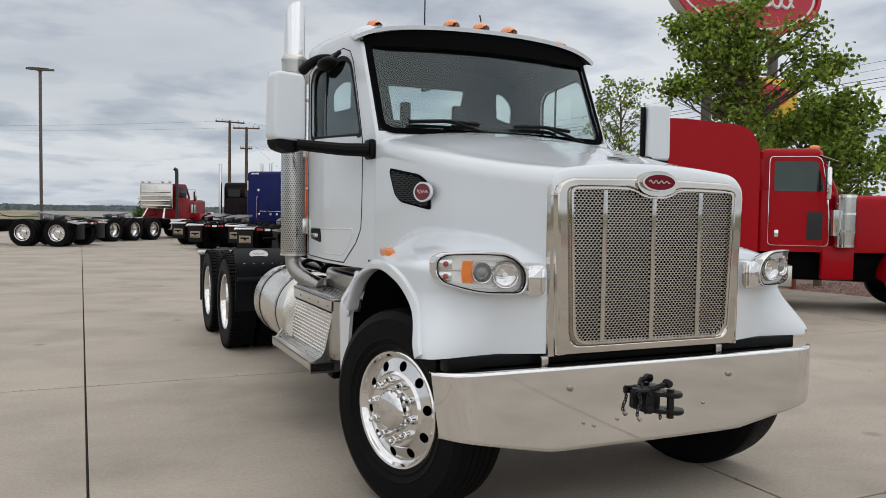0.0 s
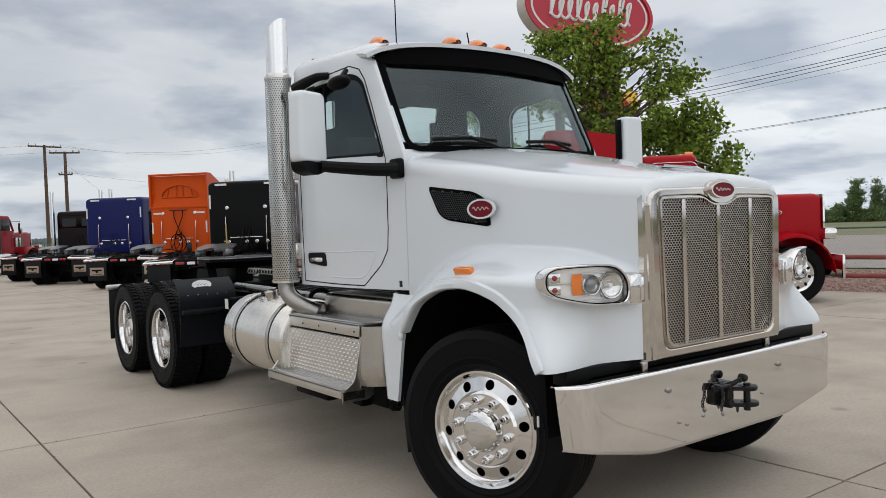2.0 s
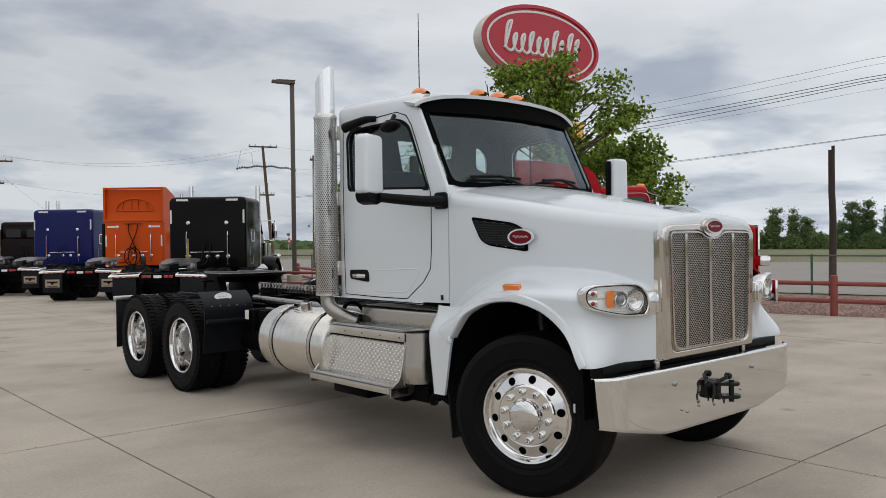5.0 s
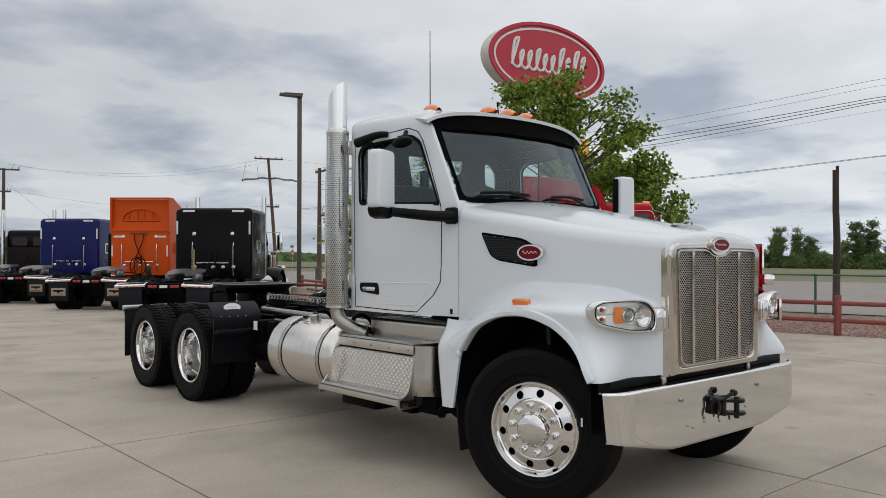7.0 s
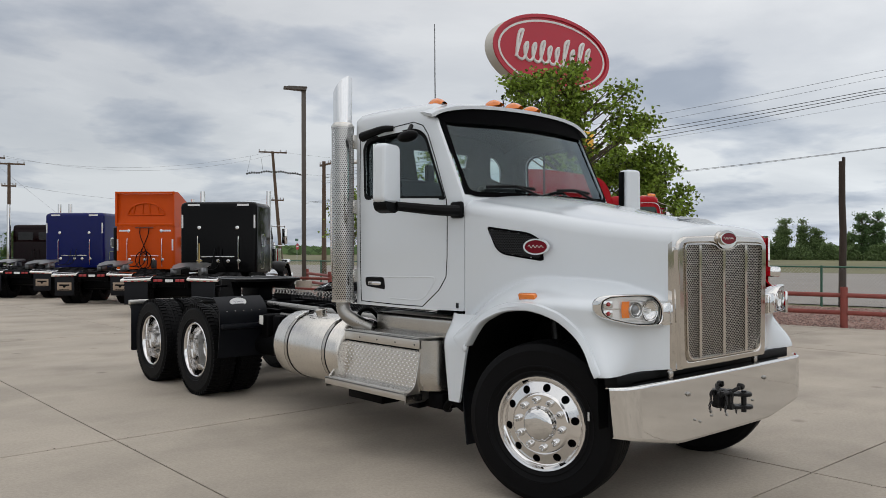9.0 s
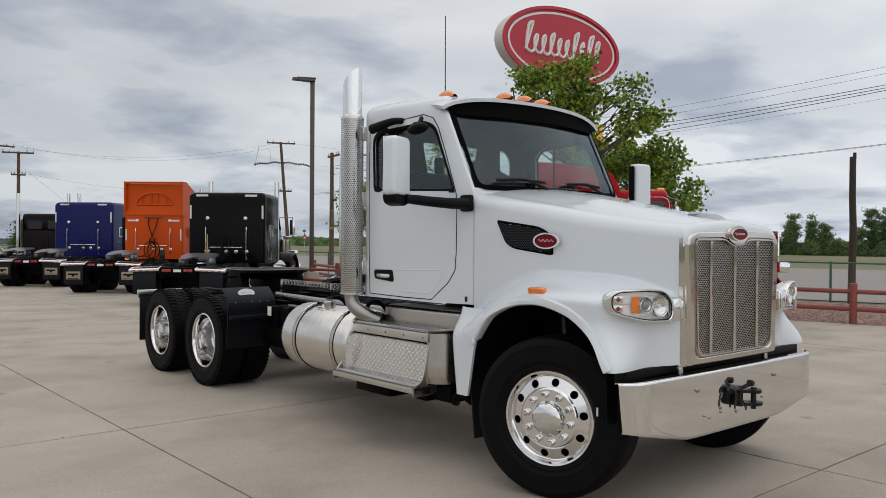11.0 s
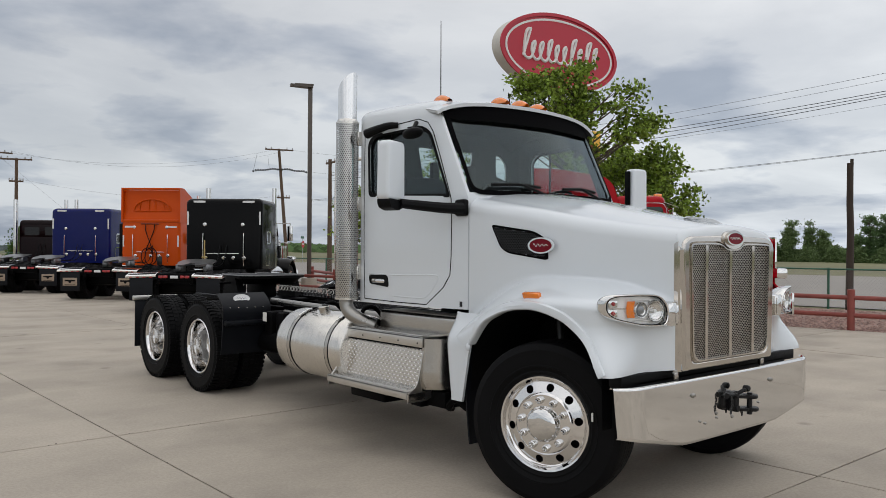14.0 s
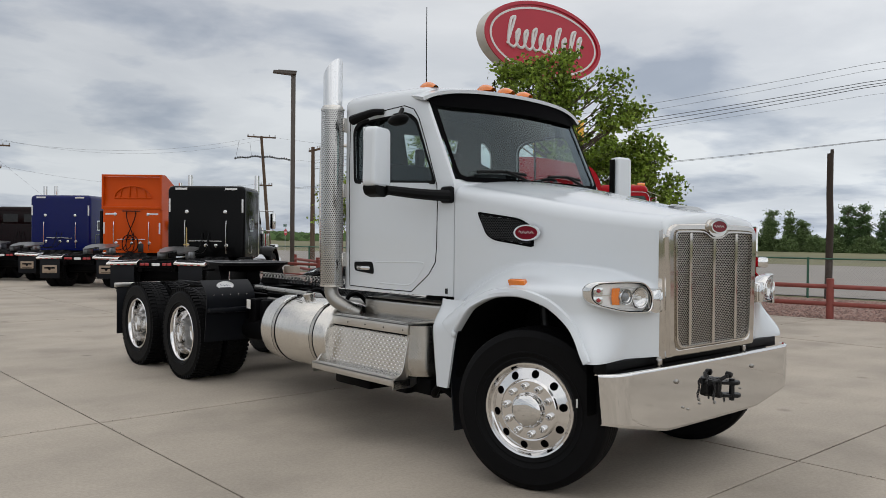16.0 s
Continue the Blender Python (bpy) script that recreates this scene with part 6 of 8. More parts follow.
# ---- the rows of parked trucks ----
def bg_wheel(parent, x, y, side, dual):
    """One wheel or pair, simpler than the near ones. side: -1 has its rim to -x."""
    w = new("wheel")
    w.parent, w.matrix_basis = parent, pose(x, y, 0.515, random.Random(int(x * 50 + y * 90)).uniform(0, 90), 0, 0 if side < 0 else 180)
    key = "dual" if dual else "single"
    if key not in WHEELS:
        out = []
        for off in ((-0.165, 0.165) if dual else (0.0,)):
            bm = B()
            tyre(bm, 0.135, 40, 36 if dual else 0)
            out.append(("tyre", part("tyre", bm, RUBBER, None).data, off))
        bm = B()
        e = -0.165 if dual else 0.0
        if dual:
            prof = [(RIM_R + 0.012, e - 0.112), (RIM_R + 0.01, e - 0.128), (RIM_R - 0.01, e - 0.12), (RIM_R - 0.03, e + 0.02), (0.21, e + 0.07), (0.11, e + 0.07), (0.10, e - 0.03), (0.0, e - 0.04)]
        else:
            prof = [(RIM_R + 0.012, -0.12), (RIM_R + 0.006, -0.135), (RIM_R - 0.01, -0.125), (0.262, -0.10), (0.2, -0.12), (0.12, -0.125), (0.11, -0.19), (0.05, -0.2), (0.0, -0.2)]
        lathe(bm, prof, 40)
        out.append(("rim", part("rim", bm, POLISHED, None).data, 0.0))
        bm = B()
        for k in range(10):
            a = math.radians(36 * k)
            lathe(bm, [(0, -0.03), (0.02, -0.02), (0.022, 0.0)], 8, pose((e + 0.07) if dual else -0.125, 0.15 * math.cos(a), 0.15 * math.sin(a)))
        out.append(("lug_nut_ring", part("lug_nut_ring", bm, CHROME, None).data, 0.0))
        if not dual:
            bm = B()
            for k in range(10):
                a = math.radians(36 * k + 18)
                lathe(bm, [(0.027, -0.006), (0.0, -0.006)], 12, pose(-0.112, 0.235 * math.cos(a), 0.235 * math.sin(a)))
            out.append(("hand_hole_ring", part("hand_hole_ring", bm, BLACK_PLASTIC, None).data, 0.0))
        for o in [o for o in bpy.data.objects if o.parent is None and o.name.split(".")[0] in ("tyre", "rim", "lug_nut_ring", "hand_hole_ring")]:
            bpy.data.objects.remove(o)
        WHEELS[key] = out
    for name, me, off in WHEELS[key]:
        o = new(name, me)
        o.parent = w
        o.location.x = off
        if name.endswith("ring"):
            tagged(o, kind="stuff")
    return w


WHEELS = {}


def slab_body(bm, plan, z0, z1, r, top=0.06):
    """A body with rounded upright corners and a rounded top edge from a plan outline."""
    ring = rounded(plan, r, 5)
    cx = sum(p[0] for p in ring) / len(ring)
    cy = sum(p[1] for p in ring) / len(ring)
    hx = max(abs(p[0] - cx) for p in ring)
    hy = max(abs(p[1] - cy) for p in ring)
    levels = [(z0, 0.0)] + [(z1 - top + top * math.sin(a), top * (1 - math.cos(a))) for a in (math.pi / 2 * k / 5 for k in range(6))]
    k = len(ring)
    verts = []
    for z, inset in levels:
        verts += [(cx + (x - cx) * (1 - inset / hx), cy + (y - cy) * (1 - inset / hy), z) for x, y in ring]
    faces = [(a * k + i, a * k + (i + 1) % k, (a + 1) * k + (i + 1) % k, (a + 1) * k + i) for a in range(len(levels) - 1) for i in range(k)]
    faces += [tuple(range(k))[::-1], tuple(range((len(levels) - 1) * k, len(levels) * k))]
    put(bm, verts, faces)


def parked_truck(label, m, paint, style, group="parked trucks", axles=2, deck=3.3, plates=True, hood_len=1.75):
    """A tractor; its tail at the origin, nose towards +y. style: flat, tall, short (no sleeper), rack, bare."""
    t = thing("parked_truck", label, "truck", group, m)
    first = 0.75
    rear = [first + 1.32 * k for k in range(axles)]
    back = rear[-1] + 0.55 + (deck - 2.0)
    sleeper = {"flat": 1.75, "tall": 1.75, "short": 0.0, "rack": 0.0, "bare": 0.0, "round": 1.75}[style]
    cab0 = back + sleeper
    front = cab0 + 1.25 + hood_len - 0.75
    nose = front + 0.75
    bm = B()
    for sx in (-1, 1):
        box(bm, sx * 0.42 - 0.05, sx * 0.42 + 0.05, 0.0, nose, 0.70, 0.98, 0.01)
    box(bm, -0.4, 0.4, 0.1, 0.25, 0.72, 0.95)
    part("frame_rail", bm, FRAME_BLACK, t)
    for y in rear:
        bm = B()
        tube(bm, [(-0.8, y, 0.515), (0.8, y, 0.515)], 0.11, 12)
        box(bm, -0.55, 0.55, y - 0.25, y + 0.25, 0.45, 0.72, 0.06)
        part("drive_axle", bm, FRAME_BLACK, t)
    bm = B()
    tube(bm, [(-0.8, front, 0.515), (0.8, front, 0.515)], 0.08, 12)
    part("steer_axle", bm, FRAME_BLACK, t)
    bm = B()
    box(bm, -0.5, 0.5, cab0 - 0.5, front + 0.4, 0.5, 1.0, 0.05)
    part("engine_block", bm, FRAME_BLACK, t)
    for y in rear:
        for sx in (-1, 1):
            bg_wheel(t, sx * 0.875, y, sx, True)
    for sx in (-1, 1):
        bg_wheel(t, sx * 1.0, front, sx, False)
    # tail: light bar, bright half fender tops, flaps with plates
    bm = B()
    box(bm, -0.42, 0.42, -0.06, 0.0, 0.80, 0.97, 0.015)
    tail = part("tail_beam", bm, FRAME_BLACK, t)
    for x in (-0.34, -0.22, 0.22, 0.34):
        bm = B()
        box(bm, x - 0.056, x + 0.056, -0.082, -0.055, 0.855, 0.925, 0.010)
        part("tail_lamp", bm, RED_LENS, tail)
    bm = B()
    box(bm, -0.10, 0.10, -0.07, -0.058, 0.85, 0.92, 0.005)
    part("plate_lamp", bm, REFLECT, tail)
    for sx in (-1, 1):
        bm = B()
        sheet(bm, lambda a, b: (sx * (0.50 + 0.70 * a), -0.04 + 0.24 * b, 0.955 - 0.03 * a + 0.05 * math.sin(b * 1.5)), 2, 4)
        f = part("half_fender", bm, FRAME_BLACK, t, "black half fender with bright edge")
        bm = B()
        put(bm, [(sx * x, y, z) for x, d in ((0.46, 0.0), (1.24, -0.03)) for y, z in ((-0.09, 0.885 + d), (-0.10, 0.925 + d), (-0.07, 0.945 + d), (0.10, 0.995 + d), (0.30, 1.005 + d), (0.30, 0.965 + d))], [(0, 1, 7, 6), (1, 2, 8, 7), (2, 3, 9, 8), (3, 4, 10, 9), (4, 5, 11, 10), (5, 0, 6, 11), (0, 5, 4, 3, 2, 1), (6, 7, 8, 9, 10, 11)])
        part("fender_edge", bm, POLISHED, f, "bright bar")
        bm = B()
        box(bm, min(sx * 0.56, sx * 1.16), max(sx * 0.56, sx * 1.16), -0.03, -0.018, 0.28, 0.86, 0.003)
        part("mud_flap", bm, FLAP, f)
        if plates:
            bm = B()
            box(bm, min(sx * 0.64, sx * 1.08), max(sx * 0.64, sx * 1.08), -0.04, -0.031, 0.44, 0.68, 0.01)
            pl = part("flap_plate", bm, PLATE_TAN, f, "tan flap plate with dark marks")
            bm = B()
            box(bm, min(sx * 0.70, sx * 1.02), max(sx * 0.70, sx * 1.02), -0.044, -0.041, 0.57, 0.62)
            prism(bm, [(sx * 0.86 - 0.05, 0.57), (sx * 0.86 + 0.05, 0.57), (sx * 0.86 + 0.02, 0.52), (sx * 0.86 - 0.02, 0.52)], "y", -0.044, -0.041)
            box(bm, min(sx * 0.70, sx * 1.02), max(sx * 0.70, sx * 1.02), -0.044, -0.041, 0.46, 0.475)
            part("plate_mark", bm, BLACK_PLASTIC, pl)
        for j in range(4):
            bm = B()
            box(bm, min(sx * (0.55 + 0.17 * j), sx * (0.62 + 0.17 * j)), max(sx * (0.55 + 0.17 * j), sx * (0.62 + 0.17 * j)), -0.106, -0.088, 0.866, 0.884)
            part("reflector", bm, RED_LENS, f)
    # coupling plate
    mid = sum(rear) / len(rear)
    bm = B()
    prism(bm, rounded([(-0.46, mid + 0.45), (-0.28, mid + 0.58), (0.28, mid + 0.58), (0.46, mid + 0.45), (0.46, mid), (0.30, mid - 0.45), (0.18, mid - 0.45), (0.05, mid - 0.1), (-0.05, mid - 0.1), (-0.18, mid - 0.45), (-0.30, mid - 0.45), (-0.46, mid)], 0.04, 3), "z", -0.02, 0.03, Matrix.Translation((0, mid, 1.2)) @ pose(0, 0, 0, 8) @ Matrix.Translation((0, -mid, 0)))
    box(bm, -0.45, -0.3, mid - 0.2, mid + 0.2, 0.98, 1.18, 0.02)
    box(bm, 0.3, 0.45, mid - 0.2, mid + 0.2, 0.98, 1.18, 0.02)
    part("fifth_wheel", bm, WORN_STEEL, t, "worn steel coupling plate")
    bm = B()
    for k in range(2):
        tube(bm, bend([(-0.1 + 0.2 * k, back - 0.05, 1.7), (-0.12 + 0.2 * k, back - 0.4, 1.15), (-0.1 + 0.25 * k, mid + 0.7, 1.1)], 6), 0.012, 6)
    part("air_line", bm, BLACK_PLASTIC, t)
    if style == "bare":
        return t
    # sleeper
    if sleeper:
        tall = style == "tall"
        top = 3.72 if tall else 3.12
        bm = B()
        hw = 1.05 if tall else 1.17
        if style == "round":
            prism(bm, rounded([(back, 0.98), (cab0, 0.98), (cab0, 2.72), (cab0 - 0.18, 3.06), (back + 0.5, 3.22), (back, 3.22)], [0, 0, 0.2, 0.35, 0.4, 0.12], 6), "x", -1.14, 1.14)
        else:
            slab_body(bm, [(-hw, back), (hw, back), (hw, cab0), (-hw, cab0)], 0.98, 2.55 if tall else top, 0.12, 0.02 if tall else 0.16)
        sl = part("sleeper", bm, paint, t, "sleeper box in the truck's paint")
        if tall:
            # raised roof: side fins and a recessed curved back
            bm = B()
            for sx in (-1, 1):
                prism(bm, [(back - 0.02, 2.5), (cab0 + 0.2, 2.5), (cab0 - 0.35, 3.35), (back + 0.35, top), (back - 0.02, top)], "x", sx * 1.03 - 0.03, sx * 1.03 + 0.03)
            prism(bm, [(back + 0.03, 2.52), (cab0 + 0.2, 2.52), (cab0 - 0.35, 3.30), (back + 0.35, top - 0.03), (back + 0.12, top - 0.08), (back + 0.14, 2.9)], "x", -1.01, 1.01)
            box(bm, -1.03, 1.03, back - 0.03, back + 0.06, top - 0.07, top, 0.02)
            box(bm, -1.03, 1.03, back - 0.02, back + 0.08, 2.50, 2.60, 0.02)
            part("roof_fairing", bm, paint, sl)
            bm = B()
            arc = [(0.66 * math.cos(a), 0, 2.90 + 0.42 * math.sin(a)) for a in (math.pi * k / 20 for k in range(21))]
            on_back = lambda x, z: (x, back + 0.13 - 0.04 * max(0.0, (z - 2.9) / 0.74) - 0.012, z)
            tube(bm, [on_back(x, z) for x, _, z in arc], 0.024, 8)
            tube(bm, [on_back(-0.66, 2.90), on_back(0.66, 2.90)], 0.024, 8)
            for a in (50, 80, 100, 130):
                c_, s_ = math.cos(radians(a)), math.sin(radians(a))
                tube(bm, [on_back(0.72 * c_, 2.92), on_back(0.62 * c_, 2.90 + 0.40 * s_)], 0.020, 8)
            part("fairing_arch", bm, paint, sl, "raised arched ribs")
            bm = B()
            box(bm, -1.18, -1.08, back + 0.1, back + 0.35, 1.0, 2.45, 0.02)
            part("side_extender", bm, BLACK_PLASTIC, sl)
        for x, z, w, h in ((-0.75, top - 0.10, 0.36, 0.06), (0.75, top - 0.10, 0.36, 0.06), (-hw + 0.07, top - 0.6, 0.05, 0.4), (hw - 0.07, top - 0.6, 0.05, 0.4)):
            if tall:
                z -= 1.28
            bm = B()
            box(bm, x - w / 2, x + w / 2, back - 0.006, back + 0.01, z - h / 2, z + h / 2)
            part("reflector_strip", bm, REFLECT, sl)
        zc = 1.92
        bm = B()
        for x in (-0.62, 0.62):
            tube(bm, bend([(x, back, zc + 0.12), (x, back - 0.06, zc + 0.1), (x, back - 0.07, zc - 0.4), (x, back - 0.06, zc - 0.8), (x, back, zc - 0.82)], 3), 0.013, 8)
        tube(bm, bend([(-0.45, back, 1.45), (-0.42, back - 0.07, 1.45), (0.42, back - 0.07, 1.45), (0.45, back, 1.45)], 3), 0.016, 8)
        part("grab_rail", bm, CHROME, sl)
        if tall:
            for sx in (-1, 1):
                bm = B()
                tube(bm, bend([(sx * 0.16, back - 0.05, 2.42), (sx * 0.13, back - 0.09, 2.15), (-sx * 0.10, back - 0.12, 1.55)] + [(-sx * 0.10 + sx * 0.22 * (1 - math.cos(q)) - 0.06 * sx, back - 0.14, 1.42 - 0.30 * math.sin(q) - 0.12) for q in (0.5, 1.3, 2.2, 3.0, 3.9, 4.8, 5.7)], 5), 0.017, 6)
                part("hanging_air_line", bm, BLACK_PLASTIC, sl, "black air line hung in a loop")
            bm = B()
            tube(bm, [(-0.32, back - 0.06, 2.44), (0.32, back - 0.06, 2.44)], 0.018, 8)
            part("line_holder", bm, DARK_METAL, sl)
            bm = B()
            box(bm, 0.22, 0.42, back - 0.02, back, 1.0, 1.3, 0.01)
            part("socket_plate", bm, DARK_METAL, sl)
        elif paint is BLACK_PAINT:
            bm = B()
            tube(bm, [(-0.28, back - 0.9, 0.95), (-0.28, back - 0.9, 1.85)], 0.028, 8, r_end=0.018)
            tube(bm, [(-0.36, back - 0.9, 1.35), (-0.20, back - 0.9, 1.35)], 0.022, 8)
            part("line_post", bm, BRASS, t, "dull brass line post")
        for x, z in ((-0.58, 2.33), (0.58, 2.33), (-0.55, 1.32), (0.0, 1.32), (0.3, 1.32), (0.62, 1.32)):
            bm = B()
            lathe(bm, [(0.052, 0.01), (0.056, -0.012), (0.042, -0.02), (0.03, -0.02), (0, -0.021)], 16, pose(x, back, z, 0, 0, 90))
            part("work_lamp", bm, POLISHED, sl)
        for sx in (-1, 1):
            bm = B()
            frame_ring(bm, rounded([(back + 0.55, 1.75), (back + 0.95, 1.75), (back + 0.95, 2.15), (back + 0.55, 2.15)], 0.06), rounded([(back + 0.59, 1.79), (back + 0.91, 1.79), (back + 0.91, 2.11), (back + 0.59, 2.11)], 0.05), "x", min(sx * 1.16, sx * 1.185), max(sx * 1.16, sx * 1.185))
            wf = part("sleeper_window", bm, CHROME, sl)
            bm = B()
            prism(bm, rounded([(back + 0.57, 1.77), (back + 0.93, 1.77), (back + 0.93, 2.13), (back + 0.57, 2.13)], 0.05), "x", min(sx * 1.165, sx * 1.175), max(sx * 1.165, sx * 1.175))
            part("dark_pane", bm, BLACK_GLOSS, wf)
            bm = B()
            frame_ring(bm, rounded([(back + 0.45, 1.08), (back + 0.85, 1.08), (back + 0.85, 1.6), (back + 0.45, 1.6)], 0.06), rounded([(back + 0.47, 1.10), (back + 0.83, 1.10), (back + 0.83, 1.58), (back + 0.47, 1.58)], 0.05), "x", min(sx * 1.16, sx * 1.178), max(sx * 1.16, sx * 1.178))
            part("locker_trim", bm, CHROME, sl)
    # cab
    bm = B()
    slab_body(bm, [(-1.0, cab0), (1.0, cab0), (0.97, cab0 + 1.1), (0.9, cab0 + 1.25), (-0.9, cab0 + 1.25), (-0.97, cab0 + 1.1)], 1.0, 2.02, 0.08, 0.03)
    c = part("cab", bm, paint, t)
    bm = B()
    slab_body(bm, [(-0.98, cab0), (0.98, cab0), (0.93, cab0 + 0.95), (0.8, cab0 + 1.02), (-0.8, cab0 + 1.02), (-0.93, cab0 + 0.95)], 2.52, 2.72, 0.08, 0.12)
    box(bm, -0.97, 0.97, cab0, cab0 + 0.12, 2.0, 2.55, 0.02)
    for sx in (-1, 1):
        tube(bm, [(sx * 0.90, cab0 + 1.18, 2.0), (sx * 0.88, cab0 + 0.95, 2.56)], 0.05, 8)
        box(bm, sx * 0.955 - 0.02, sx * 0.955 + 0.02, cab0 + 0.08, cab0 + 0.22, 2.0, 2.55)
    part("cab_roof", bm, paint, c)
    bm = B()
    box(bm, -0.93, 0.93, cab0 + 0.15, cab0 + 0.93, 2.02, 2.54, 0.02)
    part("cab_glass", bm, BLACK_GLOSS, c, "dark cab windows")
    if style in ("short", "rack"):
        for sx in (-1, 1):
            bm = B()
            prism(bm, rounded([(sx * 0.12, 2.08), (sx * 0.75, 2.08), (sx * 0.75, 2.42), (sx * 0.12, 2.42)], 0.05), "y", cab0 - 0.006, cab0 + 0.004)
            part("rear_pane", bm, BLACK_GLOSS, c)
    # hood and fenders
    h0 = cab0 + 1.2
    bm = B()
    slab_body(bm, [(-0.82, h0), (0.82, h0), (0.56, nose - 0.05), (-0.56, nose - 0.05)], 1.0, 1.95, 0.08, 0.14)
    hd = part("hood", bm, paint, t)
    for sx in (-1, 1):
        bm = B()
        arcp = [(front + 0.68 * math.cos(a), 0.56 + 0.70 * math.sin(a)) for a in (math.pi * k / 14 for k in range(15))]
        v, f = [], []
        for y, z in arcp:
            v += [(sx * 0.55, y, z + 0.02), (sx * 1.05, y, z), (sx * 1.18, y, z - 0.05), (sx * 1.18, y, z - 0.09)]
        for i in range(14):
            f += [(i * 4 + j, i * 4 + 4 + j, i * 4 + 5 + j, i * 4 + 1 + j) for j in range(3)]
        put(bm, v, f)
        ob = part("fender", bm, paint, hd)
        thicken(ob, 0.02)
        bm = B()
        box(bm, sx * 0.98 - 0.16, sx * 0.98 + 0.16, nose - 0.25, nose - 0.02, 1.12, 1.32, 0.05)
        part("headlight", bm, CHROME, hd)
    bm = B()
    box(bm, -0.58, 0.58, nose - 0.05, nose, 0.9, 1.93, 0.04)
    part("grille", bm, CHROME, hd)
    bm = B()
    box(bm, -1.2, 1.2, nose + 0.02, nose + 0.08, 0.42, 0.85, 0.03)
    part("bumper", bm, CHROME, t)
    # stacks, mirrors, tanks
    sy = back - 0.12 if style in ("short", "rack") else cab0 + 0.05
    for sx in (-1, 1):
        if style == "rack" and sx > 0:
            bm = B()
            tube(bm, bend([(0.98, cab0 + 0.06, 1.0), (0.98, cab0 + 0.06, 2.2), (0.98, cab0 + 0.06, 3.30), (0.96, cab0 + 0.03, 3.40), (0.90, cab0 - 0.04, 3.46)], 4), 0.085, 14)
            part("exhaust_pipe", bm, DARK_METAL, t, "dark steel exhaust stack")
        if style not in ("round", "rack"):
            bm = B()
            tube(bm, bend([(sx * 1.08, sy, 1.0), (sx * 1.08, sy, 2.2), (sx * 1.08, sy, 3.10), (sx * 1.08, sy, 3.56)], 2), 0.080, 16)
            part("exhaust_pipe", bm, CHROME, t, "chrome exhaust stack")
        bm = B()
        tube(bm, bend([(sx * 0.95, cab0 + 1.0, 2.45), (sx * 1.35, cab0 + 1.0, 2.45), (sx * 1.38, cab0 + 1.0, 2.4), (sx * 1.38, cab0 + 1.0, 1.85), (sx * 1.35, cab0 + 1.0, 1.8), (sx * 0.95, cab0 + 1.0, 1.8)], 3), 0.014, 6)
        mi = part("mirror_bracket", bm, CHROME, t)
        bm = B()
        box(bm, sx * 1.38 - 0.09, sx * 1.38 + 0.09, cab0 + 0.96, cab0 + 1.04, 1.86, 2.38, 0.03)
        part("mirror_shell", bm, CHROME, mi)
        if style != "round":
            bm = B()
            tube(bm, [(sx * 0.88, cab0 - 0.6, 0.74), (sx * 0.88, cab0 + 0.95, 0.74)], 0.30, 20)
            part("fuel_tank", bm, POLISHED, t)
        bm = B()
        lathe(bm, [(0.0, -0.2), (0.19, -0.2), (0.19, 0.22), (0, 0.22)], 16, pose(sx * 1.02, cab0 + 1.28, 1.5, 0, 90))
        part("air_cleaner", bm, CHROME, t)
    if style == "rack":
        bm = B()
        box(bm, -0.94, 0.94, back - 0.25, back - 0.19, 1.48, 2.70, 0.06)
        rk = part("headache_rack", bm, BRUSHED, t, "bright aluminium headache rack")
        for z in (1.62, 1.85, 2.08, 2.31):
            bm = B()
            tube(bm, [(-0.86, back - 0.26, z), (0.86, back - 0.26, z)], 0.05, 8)
            part("rack_rib", bm, BRUSHED, rk)
        for sx in (-1, 1):
            bm = B()
            tube(bm, [(sx * 0.5, back - 0.22, 1.5), (sx * 0.62, back - 0.5, 1.0)], 0.05, 8)
            part("rack_leg", bm, BRUSHED, rk)
        for x in (-0.8, -0.4, 0.4, 0.8):
            bm = B()
            lathe(bm, [(0.08, 0.02), (0.09, -0.03), (0, -0.05)], 12, pose(x, back - 0.24, 2.8, 0, 0, 90))
            part("rack_lamp", bm, CHROME, rk)
    return t


def at_heading(x, y, heading):
    """Ground pose whose +y looks along a compass heading, clockwise from the world's +y."""
    return pose(x, y, 0, 0, 0, -heading)


HEAD = 43.0
ROW = [
    ("glossy black sleeper tractor with chrome grab rails", BLACK_PAINT, "flat", 3.0, 16.9, 3.3),
    ("orange high-roof sleeper tractor with hanging air lines", ORANGE, "tall", 2.85, 22.4, 3.3),
    ("dark blue flat-top sleeper tractor with chrome stacks", BLUE, "flat", 1.9, 27.2, 3.3),
    ("maroon-black day cab tractor with chrome stacks", MAROON, "short", 1.68, 30.85, 2.8),
]
for label, paint, style, x, y, deck in ROW:
    parked_truck(label, at_heading(x, y, HEAD), paint, style, deck=deck, plates=paint in (BLUE, ORANGE, MAROON))
parked_truck("dark red three-axle day cab tractor with a bright headache rack", at_heading(-2.65, 35.0, HEAD), DARK_RED, "rack", axles=3, deck=3.3, plates=False)
parked_truck("black two-axle chassis standing crosswise", at_heading(-2.3, 30.9, 296), FRAME_BLACK, "bare", plates=False)


